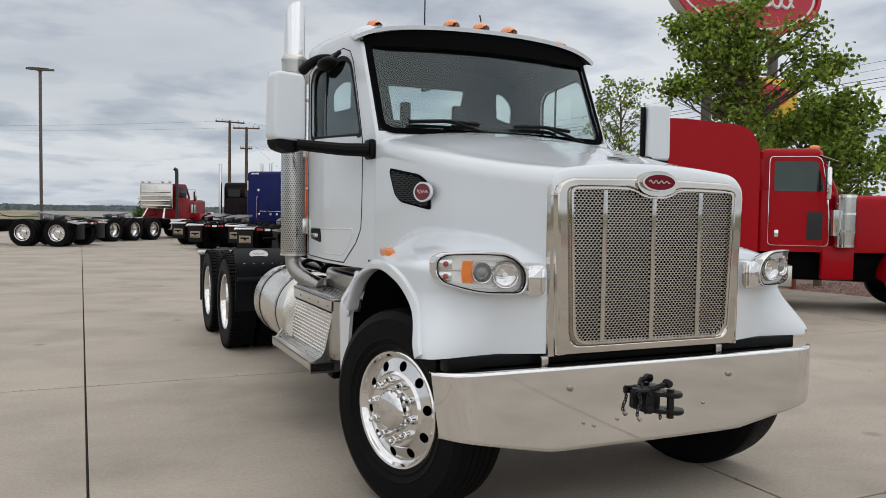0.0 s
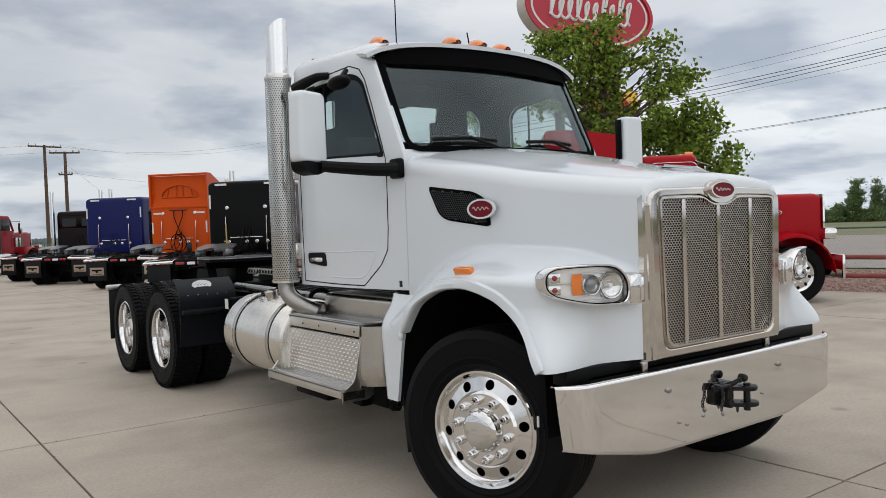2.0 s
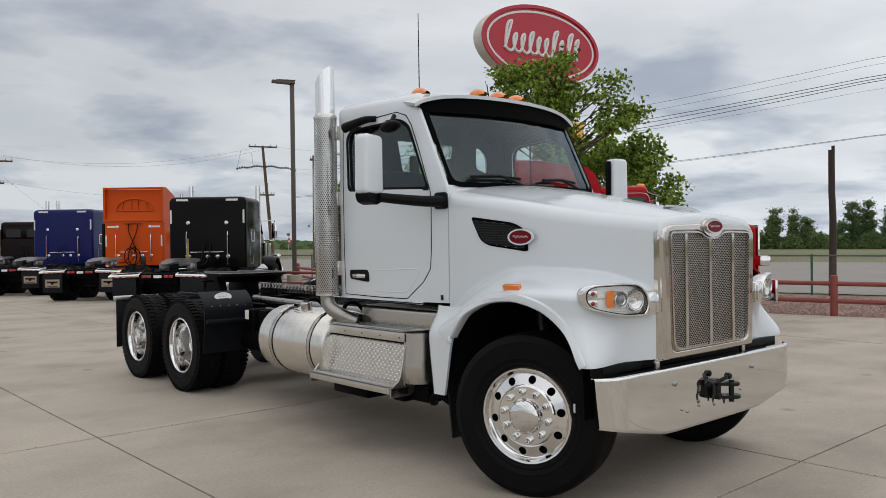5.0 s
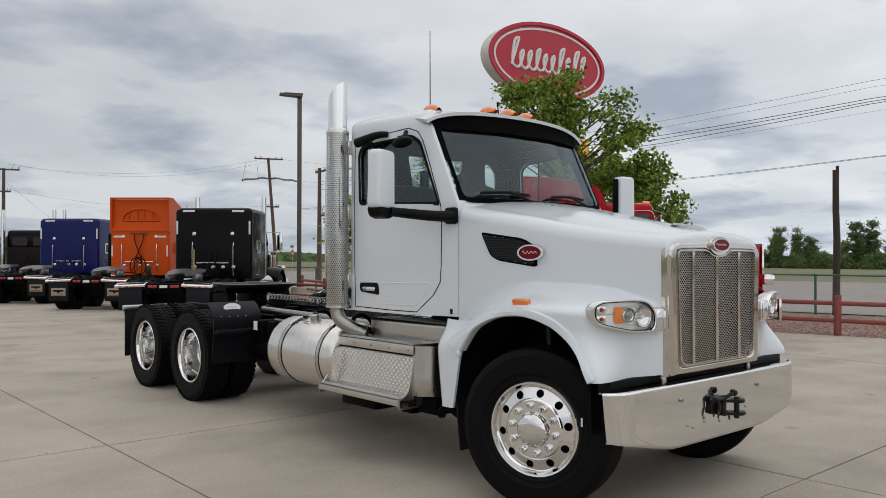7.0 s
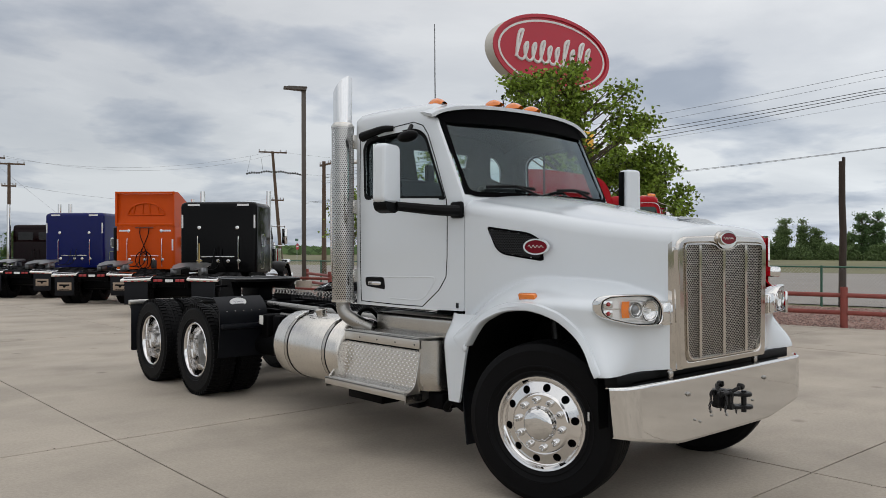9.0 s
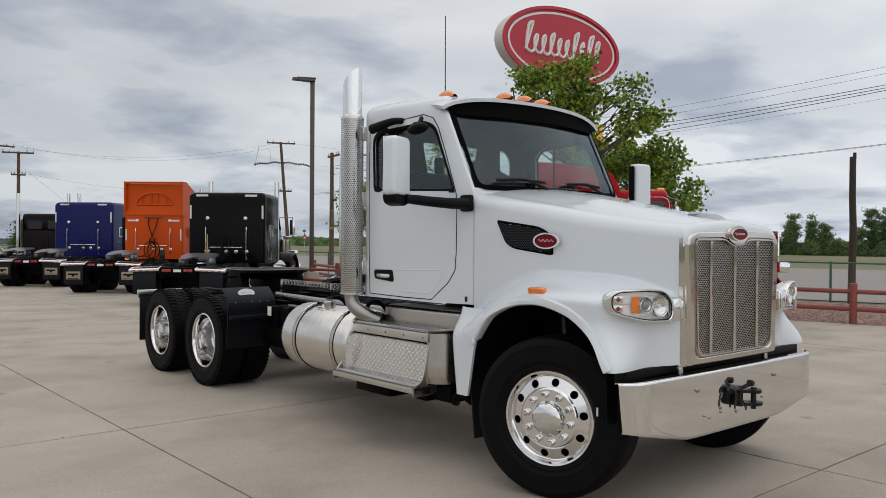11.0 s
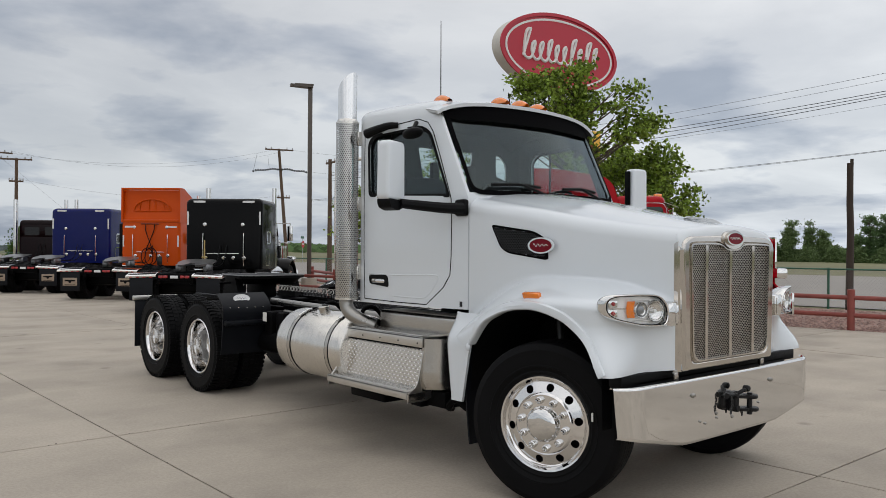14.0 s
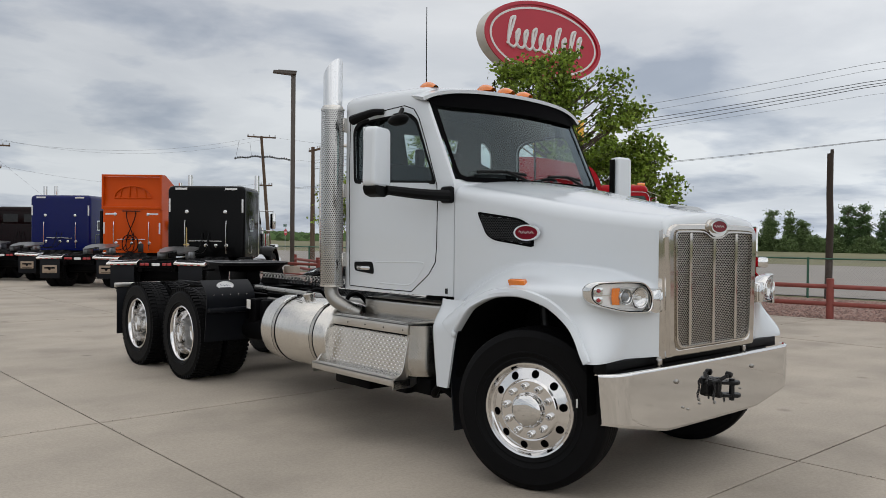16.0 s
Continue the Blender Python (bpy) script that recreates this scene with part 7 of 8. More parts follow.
# ---- the red sleeper tractor beside ----
RED_HEAD = 130.0
red = parked_truck("glossy red long-hood sleeper tractor with chrome trim", at_heading(3.98, 11.17, RED_HEAD), RED, "round", hood_len=2.1)
red_cab, red_nose = 3.92 + 1.75, 3.92 + 1.75 + 1.25 + 2.1
for sx in (-1, 1):
    # door with bright edge, dark pane and lower vent window
    bm = B()
    y0, y1 = red_cab + 0.16, red_cab + 1.10
    shape = rounded([(y0, 1.10), (y1, 1.10), (y1 - 0.02, 1.9), (y1 - 0.14, 2.58), (y0, 2.58)], [0.08, 0.08, 0.05, 0.12, 0.08])
    mid = ((y0 + y1) / 2, 1.84)
    frame_ring(bm, shape, [(mid[0] + (a - mid[0]) * 0.983, mid[1] + (b - mid[1]) * 0.990) for a, b in shape], "x", min(sx * 0.985, sx * 1.012), max(sx * 0.985, sx * 1.012))
    door = part("door", bm, CHROME, red, "red door edged with bright trim")
    bm = B()
    prism(bm, [(mid[0] + (a - mid[0]) * 0.98, mid[1] + (b - mid[1]) * 0.988) for a, b in shape], "x", min(sx * 0.97, sx * 1.004), max(sx * 0.97, sx * 1.004))
    part("door_skin", bm, RED, door)
    bm = B()
    prism(bm, rounded([(y0 + 0.08, 2.0), (y1 - 0.09, 2.0), (y1 - 0.20, 2.50), (y0 + 0.08, 2.50)], 0.06), "x", min(sx * 1.0, sx * 1.009), max(sx * 1.0, sx * 1.009))
    part("door_window", bm, WINDOW_DARK, door, "dark reflecting window")
    bm = B()
    prism(bm, rounded([(y1 - 0.34, 1.2), (y1 - 0.10, 1.2), (y1 - 0.10, 1.66), (y1 - 0.34, 1.66)], 0.03), "x", min(sx * 1.0, sx * 1.01), max(sx * 1.0, sx * 1.01))
    part("vent_window", bm, BLACK_GLOSS, door)
    bm = B()
    box(bm, min(sx * 1.0, sx * 1.03), max(sx * 1.0, sx * 1.03), y0 + 0.10, y0 + 0.17, 1.24, 1.36, 0.01)
    part("door_handle", bm, CHROME, door)
    bm = B()
    box(bm, min(sx * 0.8, sx * 1.16), max(sx * 0.8, sx * 1.16), red_cab - 0.5, red_cab + 0.55, 0.42, 0.78, 0.03)
    part("tool_box", bm, SATIN, red, "bright aluminium step box")
    badge(red, pose(sx * 0.74, red_nose - 0.95, 1.62, 0, 0, 90 if sx > 0 else -90), 0.24, 0.08)
    bm = B()
    lathe(bm, [(0.0, 1.08), (0.15, 1.09), (0.165, 1.11), (0.165, 1.93), (0.15, 1.95), (0.0, 1.96)], 28, pose(sx * 1.06, red_cab + 1.33, 0, 0, -90, 0))
    ac = part("air_cleaner_housing", bm, SLOT_STEEL, red, "bright round air cleaner with bands")
    for z in (1.12, 1.36, 1.64, 1.92):
        bm = B()
        lathe(bm, [(0.160, z - 0.02), (0.172, z - 0.018), (0.172, z + 0.018), (0.160, z + 0.02)], 28, pose(sx * 1.06, red_cab + 1.33, 0, 0, -90, 0))
        part("band", bm, CHROME, ac)
    bm = B()
    box(bm, min(sx * 0.78, sx * 1.0), max(sx * 0.78, sx * 1.0), red_cab + 1.0, red_cab + 1.5, 0.55, 1.12, 0.04)
    part("cowl_skirt", bm, RED, red)
bm = B()
sheet(bm, lambda a, b: ((a * 2 - 1) * 1.02, red_cab + 1.05 + 0.28 * b - 0.12 * (a * 2 - 1) ** 2, 2.60 - 0.10 * b), 10, 3)
ob = part("sun_visor", bm, CHROME, red, "polished drop sun visor")
thicken(ob, 0.01)
for x in (-0.75, -0.2, 0.0, 0.2, 0.75):
    bm = B()
    lathe(bm, [(0, -0.06), (0.05, -0.04), (0.06, 0.02), (0.05, 0.1), (0, 0.12)], 14, pose(x, red_cab + 0.85, 2.72, 0, 0, 90))
    part("roof_lamp", bm, AMBER, red)

# ---- fences ----
rail_fence = thing("rail_fence", "red painted pipe rail fence at the paving edge", "fence")
post = None
for k in range(-20, 5):
    p = along(-0.10 + 2.6 * k, 0.1)
    if post is None:
        bm = B()
        tube(bm, [(0, 0, -0.1), (0, 0, 0.80), (0, 0, 0.84), (0, 0, 0.855)], 0.075, 16)
        post = part("post", bm, RAIL_RED, rail_fence)
        post.location = p
    else:
        o = new("post", post.data)
        o.parent, o.location = rail_fence, p
for z in (0.31, 0.68):
    bm = B()
    tube(bm, [along(-52 + 6 * k, 0.1, z + 0.004 * (k % 3)) for k in range(12)], 0.048, 10)
    part("rail", bm, RAIL_RED, rail_fence)

back_fence = thing("rail_fence", "red painted pipe rails at the far paving corner", "fence")
for x, y, h in ((12.45, 25.8, 0.86), (11.25, 22.2, 0.84), (10.2, 19.0, 0.84), (14.4, 22.6, 0.84)):
    bm = B()
    tube(bm, [(x, y, -0.1), (x, y, h - 0.03), (x, y, h)], 0.085, 14)
    part("post", bm, RAIL_RED, back_fence)
for a, b in (((12.45, 25.8), (10.2, 19.0)), ((11.25, 22.2), (14.4, 22.6))):
    for z in (0.34, 0.68):
        bm = B()
        tube(bm, [(*a, z), (*b, z)], 0.055, 10)
        part("rail", bm, RAIL_RED, back_fence)

chain = thing("chain_link_fence", "low green chain-link fence along the road", "fence")
post = None
for k in range(-20, 10):
    p = along(3.0 * k - 2.0, 6.4)
    if post is None:
        bm = B()
        tube(bm, [(0, 0, -0.05), (0, 0, 1.18)], 0.035, 8)
        post = part("post", bm, GREEN_METAL, chain)
        post.location = p
    else:
        o = new("post", post.data)
        o.parent, o.location = chain, p
bm = B()
tube(bm, [along(-60 + 10 * k, 6.4, 1.14) for k in range(10)], 0.024, 8)
part("top_rail", bm, GREEN_METAL, chain)
verts, faces = [], []
for s in range(-300, 160):
    for lean in (-1, 1):
        a, b = along(s * 0.1, 6.4, 0.03), along(s * 0.1 + lean * 1.08, 6.4 + 0.002 * lean, 1.12)
        i = len(verts)
        d = EDGE_D * 0.0028
        verts += [a - d, a + d, b + d, b - d]
        faces.append((i, i + 1, i + 2, i + 3))
raw("wire_mesh", verts, faces, GALV, chain, "thin galvanised wire mesh", kind="stuff")

# ---- posts, poles, lamps ----
wood_post = thing("wooden_post", "weathered dark wooden post by the fence", "post")
bm = B()
tube(bm, [(19.03, 7.0, -0.1), (19.06, 7.0, 1.0), (19.10, 7.0, 2.2), (19.08, 7.02, 3.0), (19.08, 7.02, 4.22)], 0.108, 14, r_end=0.088)
part("post_shaft", bm, POST_WOOD, wood_post)
bm = B()
tube(bm, [(19.10, 6.98, 4.1), (19.10, 6.98, 4.34)], 0.05, 8)
part("post_tip", bm, POST_WOOD, wood_post)


def street_lamp(x, y, top, heads, turn):
    """Square bronze pole with flat lamp heads."""
    t = thing("street_lamp", "bronze yard lamp with flat heads on a square pole", "street lamp", "yard lamps", pose(x, y, 0, 0, 0, turn))
    bm = B()
    box(bm, -0.075, 0.075, -0.075, 0.075, 0.0, top, 0.015)
    part("pole", bm, LAMP_BRONZE, t)
    bm = B()
    lathe(bm, [(0.28, 0.0), (0.28, 0.5), (0.26, 0.55), (0, 0.55)], 20, pose(0, 0, 0, 0, -90, 0))
    part("footing", bm, CONCRETE, t)
    for side in heads:
        bm = B()
        box(bm, min(-side * 0.12, side * 0.55), max(-side * 0.12, side * 0.40), -0.08, 0.08, top + 0.03, top + 0.075, 0.01)
        part("arm", bm, LAMP_BRONZE, t)
        bm = B()
        prism(bm, rounded([(side * 0.30, -0.20), (side * 1.10, -0.16), (side * 1.10, 0.16), (side * 0.30, 0.20)], 0.05), "z", top - 0.08, top - 0.01, pose(0, 0, 0, 0, side * -3))
        part("lamp_head", bm, LAMP_BRONZE, t)
    return t


street_lamp(10.03, 22.03, 7.45, (-1,), -25)
street_lamp(-4.5, 42.8, 8.5, (-1, 1), 0)


def utility_pole(x, y, h, lean, label, arms):
    t = thing("utility_pole", label, "utility pole", "utility poles", pose(x, y, 0))
    bm = B()
    tube(bm, [(lean * (1 - k / 6), 0, h * k / 6 - 0.1) for k in range(7)], 0.17, 10, r_end=0.11)
    part("pole_shaft", bm, POLE_WOOD, t)
    for z, half, turn in arms:
        m = pose(lean * (1 - z / h), 0, z, 0, 0, turn)
        bm = B()
        box(bm, -half, half, -0.16, -0.06, -0.06, 0.06, 0.01, m)
        a = part("crossarm", bm, POLE_WOOD, t)
        bm = B()
        for x_ in (-half * 0.95, -half * 0.55, half * 0.55, half * 0.95):
            lathe(bm, [(0.05, 0.05), (0.06, 0.1), (0.03, 0.16), (0.05, 0.2), (0, 0.24)], 8, m @ pose(x_, -0.11, 0, 0, -90))
        part("insulator", bm, GALV, a, kind="stuff")
    return t


utility_pole(9.3, 68.6, 9.3, 0.0, "tall weathered wooden utility pole with crossarm", [(9.05, 1.3, 10)])
utility_pole(10.2, 65.6, 8.5, 0.0, "dark wooden utility pole with short crossarm", [(8.3, 1.1, -20), (6.6, 0.5, -20)])
utility_pole(29.0, 58.4, 10.2, 0.9, "leaning wooden utility pole with insulator strings", [(10.0, 1.2, -20), (5.9, 0.6, -20)])
utility_pole(23.3, 41.4, 7.5, 0.0, "slim wooden utility pole beside the road", [(7.2, 0.9, 80), (4.3, 0.5, 80)])
utility_pole(36.8, -29.3, 11.5, 0.0, "tall wooden utility pole beside the road", [(11.2, 1.0, 80), (7.3, 0.5, 80)])


def cable(pts, r, sag, label):
    """A hanging cable between points."""
    bm = B()
    for a, b in zip(pts, pts[1:]):
        a, b = Vector(a), Vector(b)
        tube(bm, [a.lerp(b, k / 16) - Vector((0, 0, sag * 4 * (k / 16) * (1 - k / 16))) for k in range(17)], r, 5)
    return tagged(part("power_cable", bm, WIRE, None, label), "", "cable", "overhead cables")


# cables along the road: left and right ends continue past the view
for z0, z1, r in ((8.15, 8.87, 0.012), (7.83, 8.60, 0.010), (7.46, 8.14, 0.022), (7.30, 8.02, 0.022), (7.08, 7.92, 0.022), (6.95, 7.6, 0.008), (5.29, 5.75, 0.016), (5.24, 5.72, 0.012)):
    slope = (z1 - z0) / 8.85
    a, b = Vector((27.95, 18.8, z0)), Vector((29.56, 10.0, z1))
    far, near = Vector((23.3 + (z0 - 7.3) * 0.8, 41.3, z0 - slope * 12)), Vector((36.8 + (z0 - 7.3) * 0.8, -29.3, z1 + slope * 26))
    cable([far, a, b, near], r * 0.62, 0.03, "thin dark overhead cable above the road")
# cables at the far poles
for a, b, sag in (((29.0, 58.3, 10.1), (9.4, 68.5, 9.2), 1.2), ((30.0, 58.0, 10.1), (10.4, 68.3, 9.2), 1.4), ((29.0, 58.3, 6.0), (10.3, 65.6, 6.8), 0.8), ((9.3, 68.6, 9.2), (-60, 92, 10.0), 1.5), ((10.2, 65.6, 8.4), (-58, 80, 9.3), 1.5), ((9.3, 68.6, 9.0), (15.5, 55, 0.2), 0.0), ((29.5, 58.3, 10.1), (44, 36, 9.0), 0.8), ((29.2, 58.3, 8.4), (42, 37, 8.0), 0.8)):
    cable([a, b], 0.006, sag, "thin far overhead cable")
# insulator strings hanging on the leaning pole
bm = B()
for k in range(25):
    t = -1 + k / 12
    p = Vector((29.3 + 2.35 * t, 58.3 - 0.8 * t, 8.35 - 0.25 * t * t + 0.05 * math.sin(k)))
    lathe(bm, [(0, -0.08), (0.09, -0.04), (0.09, 0.04), (0, 0.08)], 8, Matrix.Translation(p))
tube(bm, [(26.95, 59.1, 8.08), (28.2, 58.6, 8.3), (29.3, 58.3, 8.35), (30.4, 58.0, 8.3), (31.65, 57.5, 8.1)], 0.025, 6)
tube(bm, [(28.2, 58.6, 8.3), (28.0, 58.5, 9.4)], 0.012, 5)
tube(bm, [(26.95, 59.1, 8.08), (27.2, 58.9, 9.6)], 0.012, 5)
tagged(part("insulator_string", bm, DARK_METAL, None, "dark insulator string slung on the leaning pole"), "", "insulator")

# street sign and stop sign behind the yard
ss = thing("traffic_sign", "red stop plate under a green street plate on a post", "road sign", m=pose(39.2, 71.5, -0.05, 0, 0, 34))
bm = B()
tube(bm, [(0, 0, 0), (0, 0, 2.9)], 0.03, 8)
part("sign_post", bm, GALV, ss)
bm = B()
prism(bm, [(0.38 * math.cos(a), 2.0 + 0.38 * math.sin(a)) for a in (math.pi / 8 + math.pi / 4 * k for k in range(8))], "y", -0.05, -0.04)
part("red_plate", bm, SIGN_RED, ss)
bm = B()
box(bm, -0.24, 0.24, -0.056, -0.051, 1.95, 2.08)
part("plate_bar", bm, SIGN_WHITE, ss)
bm = B()
box(bm, -0.45, 0.3, -0.02, 0.0, 2.6, 2.85)
part("green_plate", bm, GREEN_METAL, ss)

# ---- the big oval sign ----
SIGN_TURN = math.degrees(math.atan2(-0.6, 5.71))
sign = thing("pylon_sign", "large red oval pylon sign with a white wavy band", "sign", m=pose(15.88, 15.30, 8.37, 0, 0, SIGN_TURN))
SW, SH, ST = 5.35, 2.62, 0.45
bm = B()
frame_ring(bm, oval(SW, SH, 64), oval(SW * 0.965, SH * 0.94, 64), "y", -0.02, ST)
part("sign_case", bm, SIGN_EDGE, sign, "weathered pale sign case")
bm = B()
frame_ring(bm, oval(SW * 1.008, SH * 1.014, 64), oval(SW * 0.955, SH * 0.93, 64), "y", -0.05, 0.0)
part("sign_rim", bm, SIGN_RED, sign)
for y0, y1 in ((0.0, 0.03), (ST - 0.06, ST - 0.03)):
    bm = B()
    prism(bm, oval(SW * 0.966, SH * 0.942, 64), "y", y0, y1)
    part("sign_face", bm, SIGN_RED, sign)
bm = B()
frame_ring(bm, oval(SW * 0.925, SH * 0.865, 64), oval(SW * 0.895, SH * 0.81, 64), "y", -0.012, 0.0)
part("sign_band", bm, SIGN_WHITE, sign)
# script drawn as plain slanted loops and strokes
bm = B()


def stroke(pts, r=0.055):
    tube(bm, [(x, -0.012, z) for x, z, _ in (tuple(p) for p in bend([(a, b, 0) for a, b in pts], 6))], r, 6)


# slanted loops, tall ones at the start and towards the end
TALL = [0.60, 0.20, 0.22, 0.34, 0.20, 0.20, 0.52, 0.22, 0.52, 0.36]
wave = []
for k, high in enumerate(TALL):
    x0 = -1.72 + 0.355 * k
    wave += [(x0, -0.30), (x0 + 0.10 + 0.30 * high, high - 0.10), (x0 + 0.06 + 0.42 * high, high + 0.04), (x0 - 0.02 + 0.26 * high, high - 0.10), (x0 + 0.04, -0.16), (x0 + 0.16, -0.34)]
stroke(wave, 0.052)
part("sign_stroke", bm, SIGN_WHITE, sign, "plain white wavy band")
for x in (-1.2, 1.2):
    bm = B()
    tube(bm, [(x, 0.3, -8.3), (x, 0.3, -0.9)], 0.16, 12)
    part("sign_column", bm, LAMP_BRONZE, sign)
lower = new("lower_panel")
lower.parent = sign
bm = B()
box(bm, -0.2, 2.0, 0.05, 0.35, -3.9, -2.5, 0.03)
part("yellow_panel", bm, YELLOW, lower, "yellow and red panel under the oval")
bm = B()
prism(bm, oval(1.5, 0.7, 32, 0.9, -3.05), "y", 0.03, 0.06)
part("red_patch", bm, SIGN_RED, lower)


# ---- trees ----
def tree(name, label, x, y, top, crown_r, crown_low, leaves, size, mat, seed, trunk=0.14, lobes=None):
    """Tapered trunk, limbs to a few crown lobes, twigs, and leaves in small sprays with gaps between.
    lobes: (east, north, height, radius) from the trunk's foot."""
    rnd = random.Random(seed)
    t = thing(name, label, "tree", m=pose(x, y, 0))
    if lobes is None:
        lobes = []
        for k in range(9):
            h = crown_low + (top - crown_low) * (0.18 + 0.70 * k / 8)
            a = k * 2.4 + rnd.uniform(-0.4, 0.4)
            out_ = crown_r * 0.6 * math.sin(math.pi * min(0.93, 0.25 + 0.7 * k / 8)) * rnd.uniform(0.6, 1.1)
            lobes.append((math.cos(a) * out_, math.sin(a) * out_, h, crown_r * rnd.uniform(0.38, 0.55)))
    # every lobe breaks up into smaller clumps
    clumps = []
    for lx, ly, lz, lr in lobes:
        for k in range(5):
            d = Vector((rnd.gauss(0, 1), rnd.gauss(0, 1), rnd.gauss(0, 0.8))).normalized() * lr * rnd.uniform(0.45, 0.85)
            clumps.append((lx + d.x, ly + d.y, min(lz + d.z, top - 0.3 * lr), lr * rnd.uniform(0.30, 0.52)))
    lobes = clumps
    fork = max(0.5, crown_low * 0.85)
    spine = [Vector((0, 0, -0.1)), Vector((0.05, 0.03, fork * 0.5)), Vector((0.02, -0.05, fork)), Vector((0.08, 0.05, (fork + top) * 0.52)), Vector((0.0, 0.0, top * 0.9))]
    bm = B()
    tube(bm, bend(spine, 3), trunk, 10, r_end=0.02)
    part("trunk", bm, BARK, t)
    bm = B()
    sprays = []
    volume = sum(l[3] ** 2 for l in lobes)
    total = max(60, leaves // 17)
    for lx, ly, lz, lr in lobes:
        c = Vector((lx, ly, lz))
        root = Vector((0.03, 0, max(fork * 0.9, lz - 0.5 * lr - 0.45 * math.hypot(lx, ly) - 0.3)))
        limb = bend([root, root.lerp(c, 0.55) + Vector((0, 0, -0.10 * lr)), c], 5)
        tube(bm, limb, trunk * 0.22, 5, r_end=trunk * 0.06)
        for k in range(int(total * lr ** 2 / volume) + 1):
            d = Vector((rnd.gauss(0, 1), rnd.gauss(0, 1), rnd.gauss(0.1, 0.85))).normalized()
            p = c + d * lr * rnd.uniform(0.25, 1.0) ** 0.6 * rnd.choice((1.0, 1.0, 1.0, 1.12))
            if p.z > top:
                p.z = top - rnd.uniform(0, 0.1)
            s = limb[rnd.randrange(len(limb) // 2, len(limb))]
            if k % 2 == 0:
                tube(bm, [s, s.lerp(p, 0.5) + Vector((0, 0, 0.05 * lr)), p], trunk * 0.08, 4, r_end=0.004)
            sprays.append((p, d))
    part("branchwork", bm, BARK, t, kind="stuff")
    verts, faces = [], []
    each = max(6, leaves // max(1, len(sprays)))
    for p0, d0 in sprays:
        spread = size * rnd.uniform(0.75, 1.5)
        for k in range(each):
            p = p0 + Vector((rnd.gauss(0, 1), rnd.gauss(0, 1), rnd.gauss(0, 0.75))) * spread
            d = (d0 * 0.5 + Vector((rnd.gauss(0, 1), rnd.gauss(0, 1), rnd.gauss(-0.25, 0.7)))).normalized()
            w = d.orthogonal().normalized()
            w.rotate(Matrix.Rotation(rnd.uniform(0, 6.28), 3, d))
            n = d.cross(w)
            L, W = size * rnd.uniform(0.7, 1.3), size * rnd.uniform(0.36, 0.56)
            i = len(verts)
            verts += [p, p + d * L * 0.5 + w * W + n * W * 0.3, p + d * L, p + d * L * 0.5 - w * W + n * W * 0.3]
            faces += [(i, i + 1, i + 2), (i, i + 2, i + 3)]
    raw("crown", verts, faces, mat, t, "crown of many small leaves in sprays", kind="stuff")
    return t


# lobes of the sign tree: across the view, height, radius, depth
AX, AY = 0.645, -0.764
SIGN_TREE = [(AX * r - AY * d, AY * r + AX * d, z, q) for r, z, q, d in ((-0.95, 5.55, 0.72, 0.2), (-0.45, 6.0, 0.55, -0.2), (0.05, 6.0, 0.62, 0.3), (-0.2, 5.15, 0.95, -0.4), (0.45, 5.45, 0.6, 0.1), (1.15, 5.35, 0.55, -0.2), (1.65, 5.0, 0.48, 0.3), (1.25, 4.6, 0.45, -0.3), (-0.55, 4.3, 0.85, 0.4), (-1.2, 4.75, 0.6, -0.3), (0.2, 4.2, 0.7, 0.5), (0.0, 3.4, 0.7, -0.5))]
tree("tree", "green leafy tree in front of the oval sign", 10.85, 10.45, 6.62, 2.0, 2.6, 9000, 0.108, LEAF, 11, 0.14, SIGN_TREE)
tree("tree", "lower spreading green tree beside the red truck", 12.85, 9.9, 4.4, 1.9, 1.4, 9500, 0.106, LEAF, 23, 0.10)
tree("tree", "thin young tree with sparse leaves", 12.4, 16.9, 5.8, 1.5, 2.6, 2200, 0.09, LEAF, 31, 0.08)
tree("tree", "small green tree behind the yard lamp", 12.2, 22.4, 4.0, 1.0, 1.9, 2200, 0.10, LEAF, 37, 0.08)
tree("tree", "green tree behind the red sleeper", 15.2, 12.6, 4.9, 2.0, 1.4, 9000, 0.10, LEAF, 41, 0.12)


def far_grove(label, items, mat, seed):
    """Far trees, each a trunk with a leafy crown."""
    rnd = random.Random(seed)
    for x, y, h, r in items:
        h *= 1.15
        lobes = []
        for k in range(5):
            a, tip = rnd.uniform(0, 6.28), h * rnd.uniform(0.72, 1.0)
            dx, dy = math.cos(a) * r * rnd.uniform(0.2, 0.8), math.sin(a) * r * rnd.uniform(0.2, 0.8)
            lobes += [(dx * 1.3, dy * 1.3, tip * 0.10, r * 0.5)]
            lobes += [(dx * (1 - 0.3 * q), dy * (1 - 0.3 * q), tip * (0.22 + 0.70 * q), r * (0.52 - 0.30 * q)) for q in (0.0, 0.33, 0.66, 1.0)]
        tree("far_tree", label, x, y, h, r, h * 0.08, 9000, 0.22, mat, rnd.randrange(999), 0.2, lobes)


